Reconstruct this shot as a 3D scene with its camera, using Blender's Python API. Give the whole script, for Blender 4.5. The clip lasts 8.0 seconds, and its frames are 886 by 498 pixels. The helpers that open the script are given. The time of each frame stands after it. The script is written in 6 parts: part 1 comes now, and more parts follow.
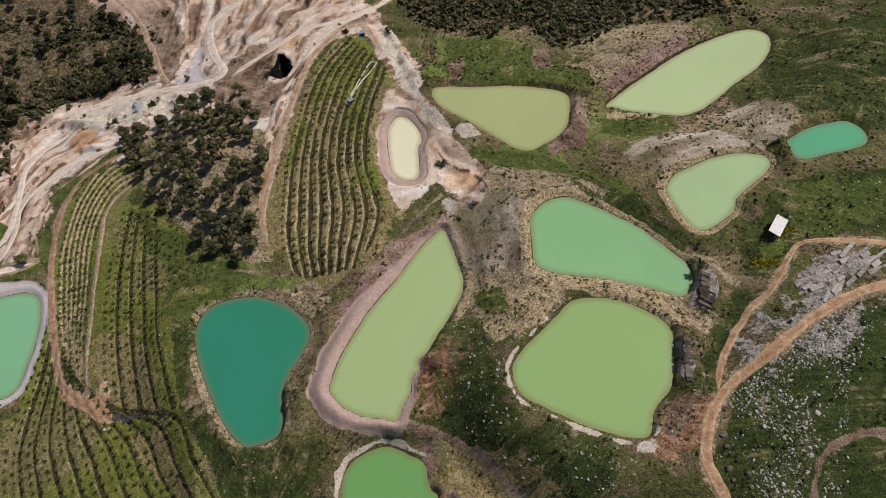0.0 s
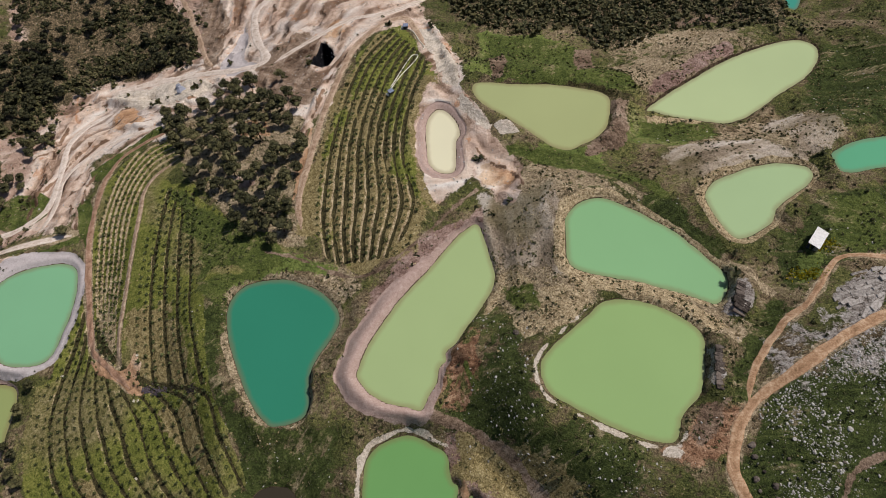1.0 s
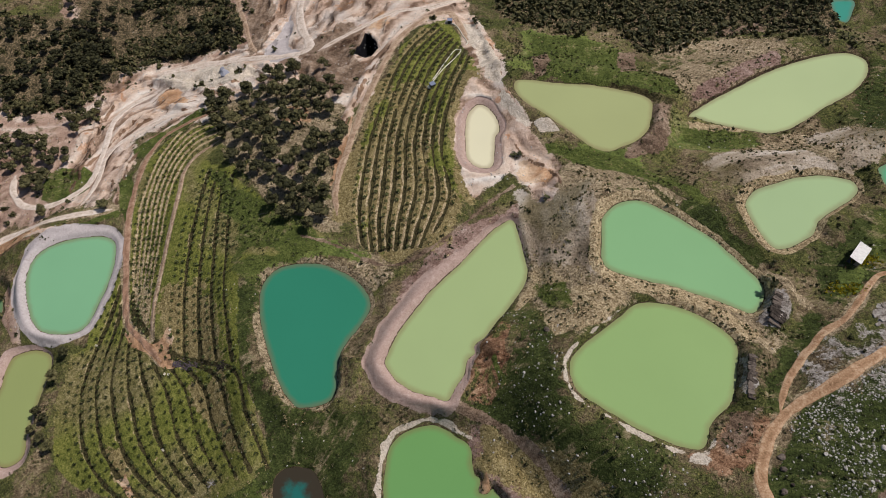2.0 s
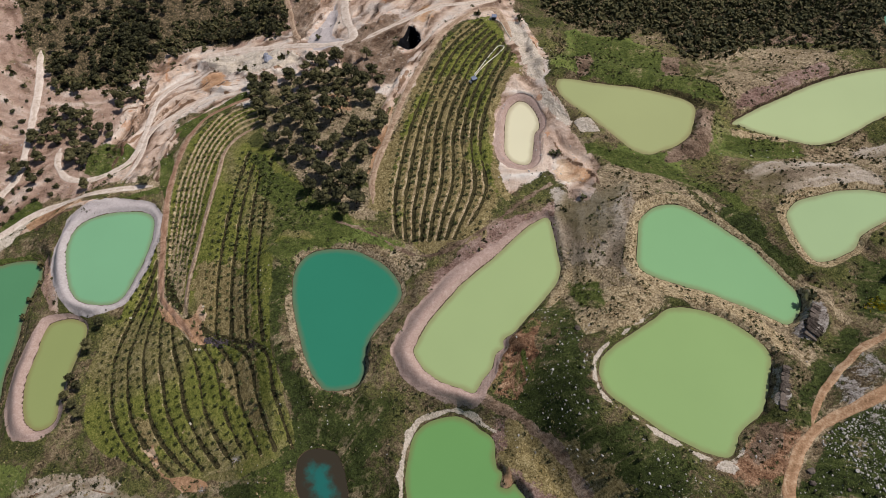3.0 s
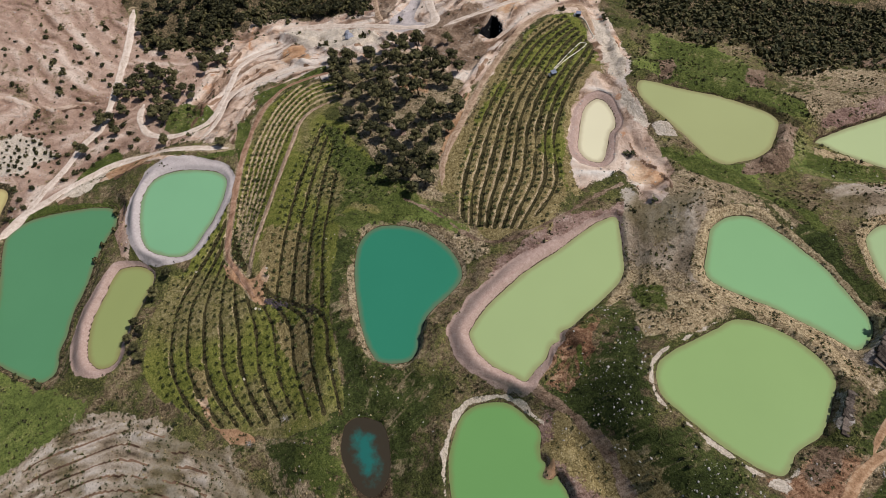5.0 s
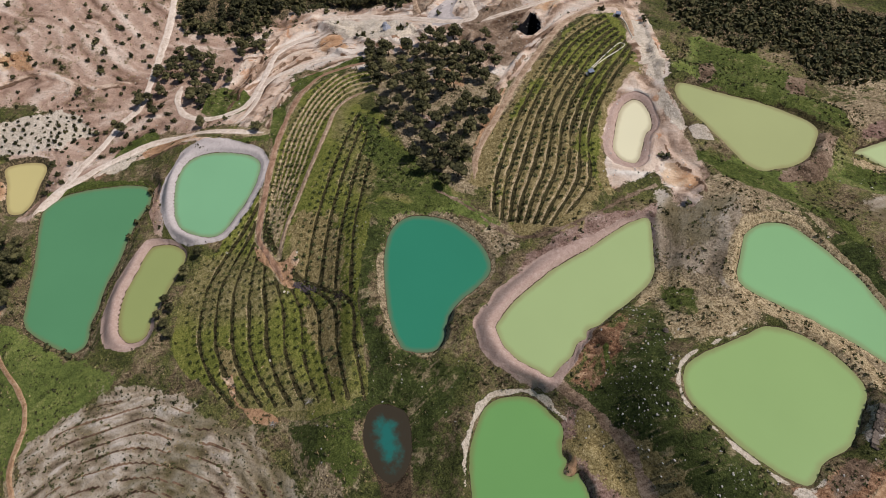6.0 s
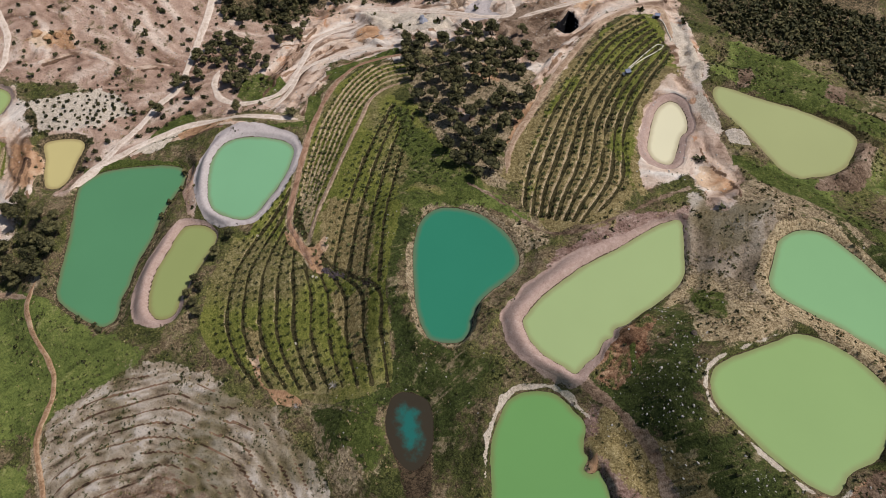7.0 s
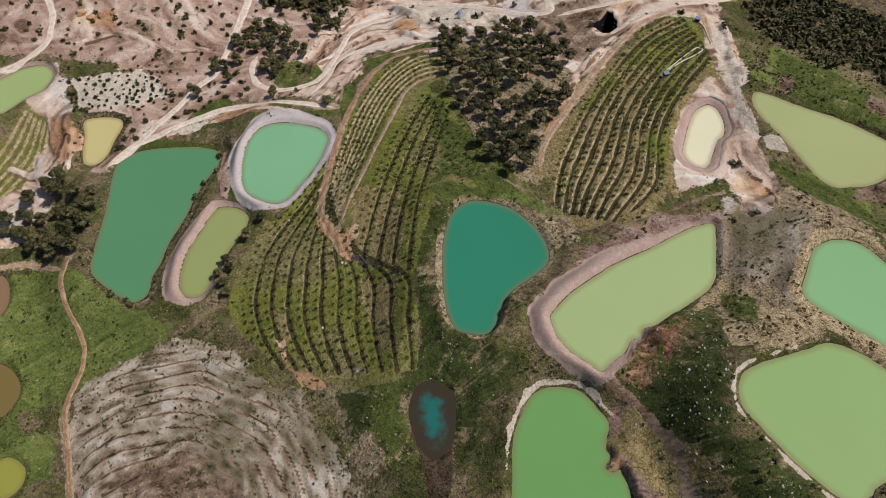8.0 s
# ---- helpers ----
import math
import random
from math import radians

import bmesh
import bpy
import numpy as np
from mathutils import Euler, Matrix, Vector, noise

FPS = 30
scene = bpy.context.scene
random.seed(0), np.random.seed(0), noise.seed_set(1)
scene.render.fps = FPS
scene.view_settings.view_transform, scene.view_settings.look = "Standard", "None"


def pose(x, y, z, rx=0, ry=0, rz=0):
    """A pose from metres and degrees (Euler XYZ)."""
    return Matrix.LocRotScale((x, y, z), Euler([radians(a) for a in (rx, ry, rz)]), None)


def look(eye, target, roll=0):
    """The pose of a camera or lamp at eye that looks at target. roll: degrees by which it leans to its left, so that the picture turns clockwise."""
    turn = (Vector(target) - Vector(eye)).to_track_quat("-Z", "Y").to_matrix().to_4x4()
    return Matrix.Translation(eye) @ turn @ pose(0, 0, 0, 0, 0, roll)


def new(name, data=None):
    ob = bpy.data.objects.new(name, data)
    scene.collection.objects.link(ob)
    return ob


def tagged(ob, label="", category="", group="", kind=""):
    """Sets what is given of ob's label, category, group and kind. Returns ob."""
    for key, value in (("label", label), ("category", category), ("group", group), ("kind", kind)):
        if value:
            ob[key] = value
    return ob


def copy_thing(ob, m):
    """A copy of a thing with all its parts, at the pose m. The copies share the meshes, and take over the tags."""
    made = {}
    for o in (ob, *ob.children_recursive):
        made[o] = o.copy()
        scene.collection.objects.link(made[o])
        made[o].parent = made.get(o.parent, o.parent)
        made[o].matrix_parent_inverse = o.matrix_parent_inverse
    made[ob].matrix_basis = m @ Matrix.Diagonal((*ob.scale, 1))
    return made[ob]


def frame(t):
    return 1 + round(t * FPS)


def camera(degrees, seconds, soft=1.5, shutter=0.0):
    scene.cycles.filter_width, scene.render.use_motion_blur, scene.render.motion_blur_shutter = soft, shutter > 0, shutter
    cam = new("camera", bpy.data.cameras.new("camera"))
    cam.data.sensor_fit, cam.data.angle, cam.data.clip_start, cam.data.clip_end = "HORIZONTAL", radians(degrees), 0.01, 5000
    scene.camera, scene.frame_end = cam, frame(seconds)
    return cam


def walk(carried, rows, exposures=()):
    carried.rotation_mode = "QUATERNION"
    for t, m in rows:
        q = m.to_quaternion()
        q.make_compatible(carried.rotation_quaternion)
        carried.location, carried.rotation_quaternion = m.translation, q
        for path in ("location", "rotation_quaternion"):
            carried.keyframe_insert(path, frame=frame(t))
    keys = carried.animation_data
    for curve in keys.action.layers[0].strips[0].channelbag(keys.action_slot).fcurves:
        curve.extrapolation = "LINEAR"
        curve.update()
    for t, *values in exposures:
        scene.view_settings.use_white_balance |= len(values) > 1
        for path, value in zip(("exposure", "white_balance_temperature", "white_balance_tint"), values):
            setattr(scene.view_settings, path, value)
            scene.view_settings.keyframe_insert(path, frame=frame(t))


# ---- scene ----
cam = camera(66.8, 8.0, soft=0.9)
PATH = [
    (0, (-0.01, 0.05, 240.01), (-0.02, 50.24, 153.52), -0.10),
    (0.5, (-1.71, -1.27, 239.46), (-3.36, 49.01, 153.04), -0.10),
    (1, (-3.42, -2.7, 238.95), (-6.75, 47.6, 152.58), -0.09),
    (1.5, (-5.11, -4.19, 238.47), (-10.13, 46.05, 152.15), -0.07),
    (2, (-6.75, -5.72, 238.01), (-13.48, 44.38, 151.73), -0.06),
    (2.5, (-8.33, -7.26, 237.58), (-16.76, 42.61, 151.31), -0.05),
    (3, (-9.85, -8.81, 237.16), (-19.95, 40.77, 150.91), -0.06),
    (3.5, (-11.31, -10.36, 236.77), (-23.02, 38.85, 150.51), -0.07),
    (4, (-12.7, -11.93, 236.39), (-25.99, 36.85, 150.11), -0.08),
    (4.5, (-14.06, -13.53, 236.03), (-28.83, 34.77, 149.72), -0.08),
    (5, (-15.37, -15.18, 235.67), (-31.56, 32.61, 149.34), -0.07),
    (5.5, (-16.66, -16.89, 235.33), (-34.19, 30.36, 148.96), -0.04),
    (6, (-17.92, -18.69, 234.99), (-36.73, 28.02, 148.6), 0.01),
    (6.5, (-19.15, -20.58, 234.67), (-39.2, 25.56, 148.24), 0.08),
    (7, (-20.36, -22.56, 234.35), (-41.6, 23.0, 147.9), 0.16),
    (7.5, (-21.52, -24.63, 234.03), (-43.95, 20.32, 147.56), 0.23),
    (8, (-22.61, -26.77, 233.71), (-46.27, 17.51, 147.23), 0.28),
]
walk(cam, [(t, look(eye, target, roll)) for t, eye, target, roll in PATH], [(0, -0.06, 6350, 14), (8, -0.03, 6350, 14)])

# ---- light ----
SUN_EL, SUN_DIR = 58.0, Vector((0.83, 0.56, 0)).normalized()
world = bpy.data.worlds.new("sky")
scene.world = world
world.use_nodes = True
wn = world.node_tree.nodes
sky = wn.new("ShaderNodeTexSky")
sky.sky_type, sky.sun_disc, sky.sun_elevation = "NISHITA", False, radians(SUN_EL)
sky.sun_rotation = math.atan2(SUN_DIR.x, SUN_DIR.y)
world.node_tree.links.new(sky.outputs[0], wn["Background"].inputs[0])
wn["Background"].inputs[1].default_value = 0.058
sun_data = bpy.data.lights.new("sun", "SUN")
sun_data.energy, sun_data.angle, sun_data.color = 3.85, radians(0.6), (1.0, 0.955, 0.9)
sun = new("sun", sun_data)
sun.matrix_world = look(SUN_DIR * 400 + Vector((0, 0, 400 * math.tan(radians(SUN_EL)))), (0, 0, 0))


# ---- materials ----
def rgb(r, g, b):
    """Linear colour from 0..255 display values."""
    return tuple(((v / 255 + 0.055) / 1.055) ** 2.4 if v > 10 else v / 255 / 12.92 for v in (r, g, b)) + (1.0,)


class Nodes:
    """A small builder for node materials."""

    def __init__(self, name, roughness=0.9, specular=0.15):
        self.m = bpy.data.materials.new(name)
        self.m.use_nodes = True
        self.t = self.m.node_tree
        self.bsdf = self.t.nodes["Principled BSDF"]
        self.bsdf.inputs["Roughness"].default_value = roughness
        self.bsdf.inputs["Specular IOR Level"].default_value = specular

    def put(self, socket, value):
        if hasattr(value, "is_output"):
            self.t.links.new(value, socket)
        elif value is not None:
            socket.default_value = value

    def pos(self):
        return self.t.nodes.new("ShaderNodeNewGeometry").outputs["Position"]

    def stretch(self, vec, scale, turn=0.0):
        n = self.t.nodes.new("ShaderNodeMapping")
        self.put(n.inputs["Vector"], vec)
        n.inputs["Scale"].default_value = scale
        n.inputs["Rotation"].default_value = (0, 0, radians(turn))
        return n.outputs[0]

    def noise(self, vec, size, detail=4.0, rough=0.6, warp=0.0):
        n = self.t.nodes.new("ShaderNodeTexNoise")
        self.put(n.inputs["Vector"], vec)
        n.inputs["Scale"].default_value, n.inputs["Detail"].default_value = 1.0 / size, detail
        n.inputs["Roughness"].default_value, n.inputs["Distortion"].default_value = rough, warp
        return n.outputs[0]

    def cells(self, vec, size, feature="F1"):
        n = self.t.nodes.new("ShaderNodeTexVoronoi")
        n.feature = feature
        self.put(n.inputs["Vector"], vec)
        n.inputs["Scale"].default_value = 1.0 / size
        return n.outputs["Distance"]

    def attr(self, name):
        n = self.t.nodes.new("ShaderNodeAttribute")
        n.attribute_name = name
        return n.outputs["Fac"]

    def math(self, op, a, b=None, c=None):
        n = self.t.nodes.new("ShaderNodeMath")
        n.operation = op
        for socket, value in zip(n.inputs, (a, b, c)):
            self.put(socket, value)
        return n.outputs[0]

    def step(self, value, lo, hi):
        n = self.t.nodes.new("ShaderNodeMapRange")
        n.interpolation_type = "SMOOTHSTEP"
        self.put(n.inputs["Value"], value)
        n.inputs["From Min"].default_value, n.inputs["From Max"].default_value = lo, hi
        return n.outputs["Result"]

    def mix(self, fac, a, b, mode="MIX"):
        n = self.t.nodes.new("ShaderNodeMix")
        n.data_type, n.blend_type = "RGBA", mode
        self.put(n.inputs["Factor"], fac)
        self.put(n.inputs[6], a)
        self.put(n.inputs[7], b)
        return n.outputs[2]

    def ramp(self, fac, *stops):
        n = self.t.nodes.new("ShaderNodeValToRGB")
        self.put(n.inputs[0], fac)
        e = n.color_ramp.elements
        while len(e) < len(stops):
            e.new(0.5)
        for el, (p, col) in zip(e, stops):
            el.position, el.color = p, col
        return n.outputs[0]

    def random(self):
        return self.t.nodes.new("ShaderNodeObjectInfo").outputs["Random"]

    def island(self):
        return self.t.nodes.new("ShaderNodeNewGeometry").outputs["Random Per Island"]

    def bump(self, height, strength, distance):
        n = self.t.nodes.new("ShaderNodeBump")
        n.inputs["Strength"].default_value, n.inputs["Distance"].default_value = strength, distance
        self.put(n.inputs["Height"], height)
        self.t.links.new(n.outputs[0], self.bsdf.inputs["Normal"])

    def done(self, colour):
        self.put(self.bsdf.inputs["Base Color"], colour)
        return self.m


def ground_material():
    n = Nodes("earth_and_grass", 0.95, 0.1)
    p = n.pos()
    tiny, fine, mid = n.noise(p, 0.4, 3, 0.7), n.noise(p, 0.95, 5, 0.75, 0.6), n.noise(p, 3.4, 6, 0.7, 0.5)
    wide, broad = n.noise(p, 13, 6, 0.62, 0.7), n.noise(p, 42, 4, 0.55, 0.4)
    clump = n.cells(n.mix(0.2, p, n.noise(p, 0.6, 2)), 1.1)

    def sum_of(*pairs):
        out = None
        for value, w in pairs:
            term = n.math("MULTIPLY", value, w)
            out = term if out is None else n.math("ADD", out, term)
        return out

    edge = n.math("SUBTRACT", sum_of((wide, 0.34), (mid, 0.4), (fine, 0.26)), 0.5)
    strata, rill = n.math("MULTIPLY_ADD", n.math("SUBTRACT", n.attr("strata"), 0.5), 1.5, 0.5), n.attr("rill")
    grain = n.math("MULTIPLY_ADD", n.math("SUBTRACT", sum_of((mid, 0.26), (fine, 0.4), (tiny, 0.34)), 0.5), 2.5, 0.5)

    def over(base, name, colour, amp=2.4, lo=0.44, hi=0.56):
        m = n.math("MULTIPLY_ADD", edge, amp, n.attr(name))
        return n.mix(n.step(m, lo, hi), base, colour)

    fibre = n.math("MULTIPLY_ADD", n.math("SUBTRACT", n.noise(p, 2.2, 4, 0.6, 3.5), 0.5), 1.7, 0.5)
    earth = n.ramp(sum_of((grain, 0.4), (rill, 0.3), (fibre, 0.3)), (0.32, rgb(60, 50, 37)), (0.46, rgb(106, 91, 68)), (0.56, rgb(144, 126, 98)), (0.68, rgb(184, 166, 134)))
    green = n.ramp(sum_of((grain, 0.6), (broad, 0.4)), (0.33, rgb(38, 42, 22)), (0.46, rgb(70, 75, 39)), (0.56, rgb(100, 101, 56)), (0.7, rgb(148, 138, 88)))
    base = n.mix(n.step(sum_of((wide, 0.5), (mid, 0.3), (fine, 0.2)), 0.44, 0.53), earth, green)
    dry = n.ramp(sum_of((fibre, 0.4), (grain, 0.35), (rill, 0.25)), (0.32, rgb(76, 64, 48)), (0.44, rgb(132, 116, 90)), (0.55, rgb(172, 153, 122)), (0.68, rgb(212, 194, 162)))
    c = over(base, "dry", n.mix(n.step(sum_of((wide, 0.6), (mid, 0.4)), 0.54, 0.6), dry, green))
    dull = n.ramp(sum_of((grain, 0.45), (wide, 0.3), (rill, 0.25)), (0.32, rgb(34, 40, 20)), (0.46, rgb(58, 67, 33)), (0.57, rgb(82, 90, 46)), (0.7, rgb(124, 122, 76)))
    worn = n.step(sum_of((wide, 0.45), (rill, 0.35), (mid, 0.2)), 0.54, 0.62)
    c = over(c, "grass", n.mix(n.math("MULTIPLY", worn, 0.75), dull, earth))
    lush = n.ramp(sum_of((grain, 0.4), (wide, 0.35), (rill, 0.25)), (0.28, rgb(60, 66, 34)), (0.44, rgb(96, 108, 54)), (0.57, rgb(122, 132, 68)), (0.7, rgb(164, 160, 106)))
    c = over(c, "lush", n.mix(n.step(sum_of((broad, 0.6), (mid, 0.4)), 0.56, 0.62), lush, n.mix(0.4, lush, earth)))
    red = n.ramp(sum_of((grain, 0.5), (rill, 0.5)), (0.3, rgb(70, 49, 36)), (0.45, rgb(124, 91, 67)), (0.57, rgb(160, 125, 97)), (0.7, rgb(196, 166, 134)))
    c = over(c, "red", n.mix(n.step(wide, 0.54, 0.6), red, green))
    mauve = n.ramp(sum_of((rill, 0.5), (grain, 0.5)), (0.3, rgb(90, 68, 58)), (0.44, rgb(136, 109, 96)), (0.57, rgb(162, 136, 122)), (0.7, rgb(192, 170, 156)))
    c = over(c, "mauve", mauve)
    tan = n.ramp(sum_of((strata, 0.6), (grain, 0.25), (mid, 0.15)), (0.22, rgb(100, 86, 68)), (0.38, rgb(154, 137, 114)), (0.55, rgb(186, 170, 148)), (0.74, rgb(212, 200, 184)))
    c = over(c, "tan", n.mix(n.step(broad, 0.54, 0.62), tan, n.mix(0.6, tan, rgb(104, 96, 58))))
    scrub = n.ramp(grain, (0.3, rgb(40, 38, 26)), (0.46, rgb(78, 70, 50)), (0.58, rgb(120, 104, 78)), (0.72, rgb(172, 149, 120)))
    c = over(c, "scrub", scrub)
    orchard = n.ramp(sum_of((grain, 0.6), (broad, 0.4)), (0.28, rgb(70, 75, 32)), (0.44, rgb(105, 111, 49)), (0.57, rgb(134, 134, 66)), (0.72, rgb(176, 164, 110)))
    orchard = n.mix(n.step(broad, 0.5, 0.6), orchard, n.mix(0.55, orchard, earth))
    c = over(c, "orchard", orchard, 0.8)
    c = over(c, "fallow", n.ramp(sum_of((grain, 0.6), (fibre, 0.4)), (0.28, rgb(88, 76, 48)), (0.44, rgb(128, 113, 73)), (0.57, rgb(156, 140, 96)), (0.72, rgb(190, 174, 132))), 2.6)
    c = over(c, "straw", n.ramp(sum_of((fibre, 0.5), (grain, 0.5)), (0.32, rgb(108, 90, 64)), (0.46, rgb(158, 138, 104)), (0.66, rgb(212, 192, 154))), 1.0)
    # dark tone for the painted shade of orchard banks and for one dark pond shore
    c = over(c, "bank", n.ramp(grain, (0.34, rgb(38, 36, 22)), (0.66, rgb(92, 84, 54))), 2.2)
    beds = sum_of((strata, 0.55), (grain, 0.2), (mid, 0.25))
    pink = n.ramp(beds, (0.24, rgb(110, 86, 70)), (0.39, rgb(162, 133, 114)), (0.54, rgb(189, 161, 141)), (0.74, rgb(222, 203, 185)))
    c = over(c, "pink", n.mix(n.step(sum_of((wide, 0.6), (mid, 0.4)), 0.55, 0.62), pink, n.ramp(grain, (0.38, rgb(86, 74, 52)), (0.62, rgb(140, 122, 94)))), 2.2)
    chalk = n.ramp(beds, (0.2, rgb(108, 82, 64)), (0.33, rgb(162, 132, 109)), (0.47, rgb(202, 175, 152)), (0.6, rgb(218, 198, 178)), (0.78, rgb(234, 224, 210)))
    chalk = n.mix(n.step(broad, 0.52, 0.66), chalk, n.mix(0.6, chalk, pink))
    chalk = n.mix(n.step(n.noise(p, 26, 4, 0.6, 0.8), 0.52, 0.66), chalk, n.mix(0.6, chalk, rgb(208, 200, 190)))
    rust = n.step(n.noise(p, 12, 4, 0.6, 1.2), 0.6, 0.68)
    chalk = n.mix(n.math("MULTIPLY", rust, 0.65), chalk, rgb(192, 132, 84))
    c = over(c, "chalk", n.mix(n.step(sum_of((mid, 0.4), (strata, 0.6)), 0.34, 0.5), n.mix(0.6, chalk, rgb(104, 82, 64)), chalk), 2.0)
    turf = n.ramp(sum_of((grain, 0.55), (wide, 0.25), (rill, 0.2)), (0.28, rgb(40, 45, 21)), (0.43, rgb(70, 80, 37)), (0.56, rgb(94, 103, 50)), (0.72, rgb(140, 136, 84)))
    c = over(c, "turf", n.mix(n.step(sum_of((wide, 0.4), (mid, 0.35), (rill, 0.25)), 0.55, 0.62), turf, n.mix(0.6, turf, earth)), 2.4)
    c = over(c, "umber", n.ramp(sum_of((strata, 0.25), (rill, 0.35), (grain, 0.4)), (0.3, rgb(66, 52, 41)), (0.44, rgb(114, 94, 76)), (0.56, rgb(146, 124, 104)), (0.7, rgb(182, 162, 140))), 3.0)
    c = over(c, "ochre", n.ramp(beds, (0.3, rgb(136, 102, 74)), (0.5, rgb(192, 152, 116)), (0.7, rgb(220, 194, 164))), 2.2)
    # brown of the cut faces, and the painted shadow lines of the knoll's terraces
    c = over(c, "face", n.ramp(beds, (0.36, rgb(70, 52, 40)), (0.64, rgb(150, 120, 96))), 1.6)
    rock = n.ramp(sum_of((n.noise(n.stretch(p, (0.25, 1, 1), -20), 1.1, 6, 0.7, 0.8), 0.6), (grain, 0.4)), (0.36, rgb(80, 72, 64)), (0.47, rgb(136, 126, 116)), (0.57, rgb(172, 164, 154)), (0.68, rgb(200, 194, 186)))
    c = over(c, "rock", rock, 2.8)
    c = over(c, "rim", n.ramp(grain, (0.1, rgb(140, 115, 102)), (0.5, rgb(168, 144, 131)), (0.9, rgb(190, 170, 157))), 1.2)
    c = over(c, "whiterim", n.ramp(grain, (0.15, rgb(160, 144, 122)), (0.5, rgb(204, 190, 170)), (0.85, rgb(230, 220, 206))), 2.2)
    c = over(c, "greyrim", n.ramp(grain, (0.1, rgb(152, 142, 136)), (0.5, rgb(178, 168, 163)), (0.9, rgb(198, 190, 186))), 0.8)
    c = over(c, "wet", n.ramp(grain, (0.36, rgb(50, 41, 31)), (0.64, rgb(100, 84, 64))), 1.2)
    speck = n.math("MULTIPLY", n.step(sum_of((tiny, 0.45), (fine, 0.55)), 0.36, 0.5), n.step(clump, 0.12, 0.36))
    # near black that stands in for the shade inside the quarry pit
    c = over(c, "liner", n.ramp(grain, (0.3, rgb(12, 12, 15)), (0.7, rgb(26, 26, 30))), 0.3)
    clean = n.math("MINIMUM", sum_of((n.attr("chalk"), 0.75), (n.attr("pink"), 0.5), (n.attr("rim"), 0.95), (n.attr("greyrim"), 0.95), (n.attr("straw"), 0.6)), 0.95)
    dark = n.math("MULTIPLY", n.math("SUBTRACT", 1.0, speck), n.math("SUBTRACT", 1.0, clean))
    c = n.mix(n.math("MULTIPLY", dark, 0.34), c, n.mix(0.75, c, rgb(24, 21, 14)))
    made = n.math("MINIMUM", sum_of((n.attr("rim"), 0.9), (n.attr("greyrim"), 0.9), (n.attr("chalk"), 0.2)), 0.9)
    n.bump(n.math("MULTIPLY", sum_of((fine, 0.9), (mid, 1.6), (tiny, 0.4), (strata, 0.3)), n.math("SUBTRACT", 1.0, made)), 1.0, 0.75)
    return n.done(c)


def track_material(name, dark, mid, light):
    n = Nodes(name, 0.95, 0.1)
    p = n.pos()
    a, b = n.noise(p, 2.8, 6, 0.72, 0.8), n.noise(p, 0.5, 4, 0.65)
    tone = n.math("ADD", n.math("MULTIPLY", a, 0.75), n.math("MULTIPLY", b, 0.45))
    tone = n.math("MULTIPLY_ADD", n.attr("rut"), 0.1, n.math("SUBTRACT", tone, 0.13))
    c = n.ramp(tone, (0.28, dark), (0.48, mid), (0.68, light))
    n.bump(n.math("ADD", b, a), 0.5, 0.15)
    return n.done(c)


def water_material(name, colour, shallow, reach=2.0, start=0.0, patchy=1.4):
    n = Nodes(name, 0.06, 0.3)
    p = n.pos()
    d = n.math("ADD", n.attr("deep"), n.math("MULTIPLY", n.math("SUBTRACT", n.noise(p, 4, 4, 0.6), 0.5), patchy))
    body = n.mix(n.noise(p, 30, 3, 0.5), tuple(v * 0.93 for v in colour[:3]) + (1,), tuple(min(1, v * 1.06) for v in colour[:3]) + (1,))
    c = n.mix(n.step(d, start, reach), shallow, body)
    n.bump(n.noise(n.stretch(p, (1, 0.5, 1), 35), 0.5, 3, 0.5), 0.08, 0.05)
    return n.done(c)


def plain_material(name, dark, light, size=0.5, roughness=0.8, spec=0.2, metal=0.0, random_amount=0.0):
    n = Nodes(name, roughness, spec)
    n.bsdf.inputs["Metallic"].default_value = metal
    f = n.noise(n.pos(), size, 5, 0.65)
    if random_amount:
        f = n.math("MULTIPLY_ADD", n.random(), random_amount, n.math("SUBTRACT", f, random_amount / 2))
    c = n.ramp(f, (0.3, dark), (0.7, light))
    n.bump(f, 0.3, 0.05)
    return n.done(c)


def leaf_material(name, dark, mid, light):
    """Foliage whose leaves and clumps differ in tone; each plant a little too."""
    n = Nodes(name, 0.75, 0.2)
    f = n.math("ADD", n.math("MULTIPLY", n.island(), 0.55), n.math("MULTIPLY", n.random(), 0.35))
    f = n.math("ADD", f, n.math("MULTIPLY", n.noise(n.pos(), 2.0, 3, 0.6), 0.25))
    c = n.ramp(f, (0.2, dark), (0.55, mid), (0.95, light))
    n.bsdf.inputs["Subsurface Weight"].default_value = 0.0
    return n.done(c)


GROUND = ground_material()
DIRT = track_material("dirt_track", rgb(104, 82, 64), rgb(156, 130, 106), rgb(200, 178, 152))
ORANGE_TRACK = track_material("orange_brown_track", rgb(106, 80, 56), rgb(160, 126, 95), rgb(200, 172, 140))
CHALK_TRACK = track_material("chalk_track", rgb(152, 130, 110), rgb(200, 182, 164), rgb(226, 214, 200))
RED_TRACK = track_material("red_brown_track", rgb(96, 70, 52), rgb(142, 110, 88), rgb(178, 150, 126))
PINE = leaf_material("pine_needles", rgb(34, 35, 20), rgb(68, 67, 41), rgb(108, 102, 66))
SHRUB = leaf_material("shrub_leaves", rgb(28, 31, 16), rgb(58, 60, 34), rgb(104, 97, 62))
OLIVE = leaf_material("olive_leaves", rgb(28, 32, 15), rgb(60, 67, 32), rgb(104, 108, 64))
BARK = plain_material("bark", rgb(46, 34, 26), rgb(98, 78, 62), 0.2, 0.95, 0.1)
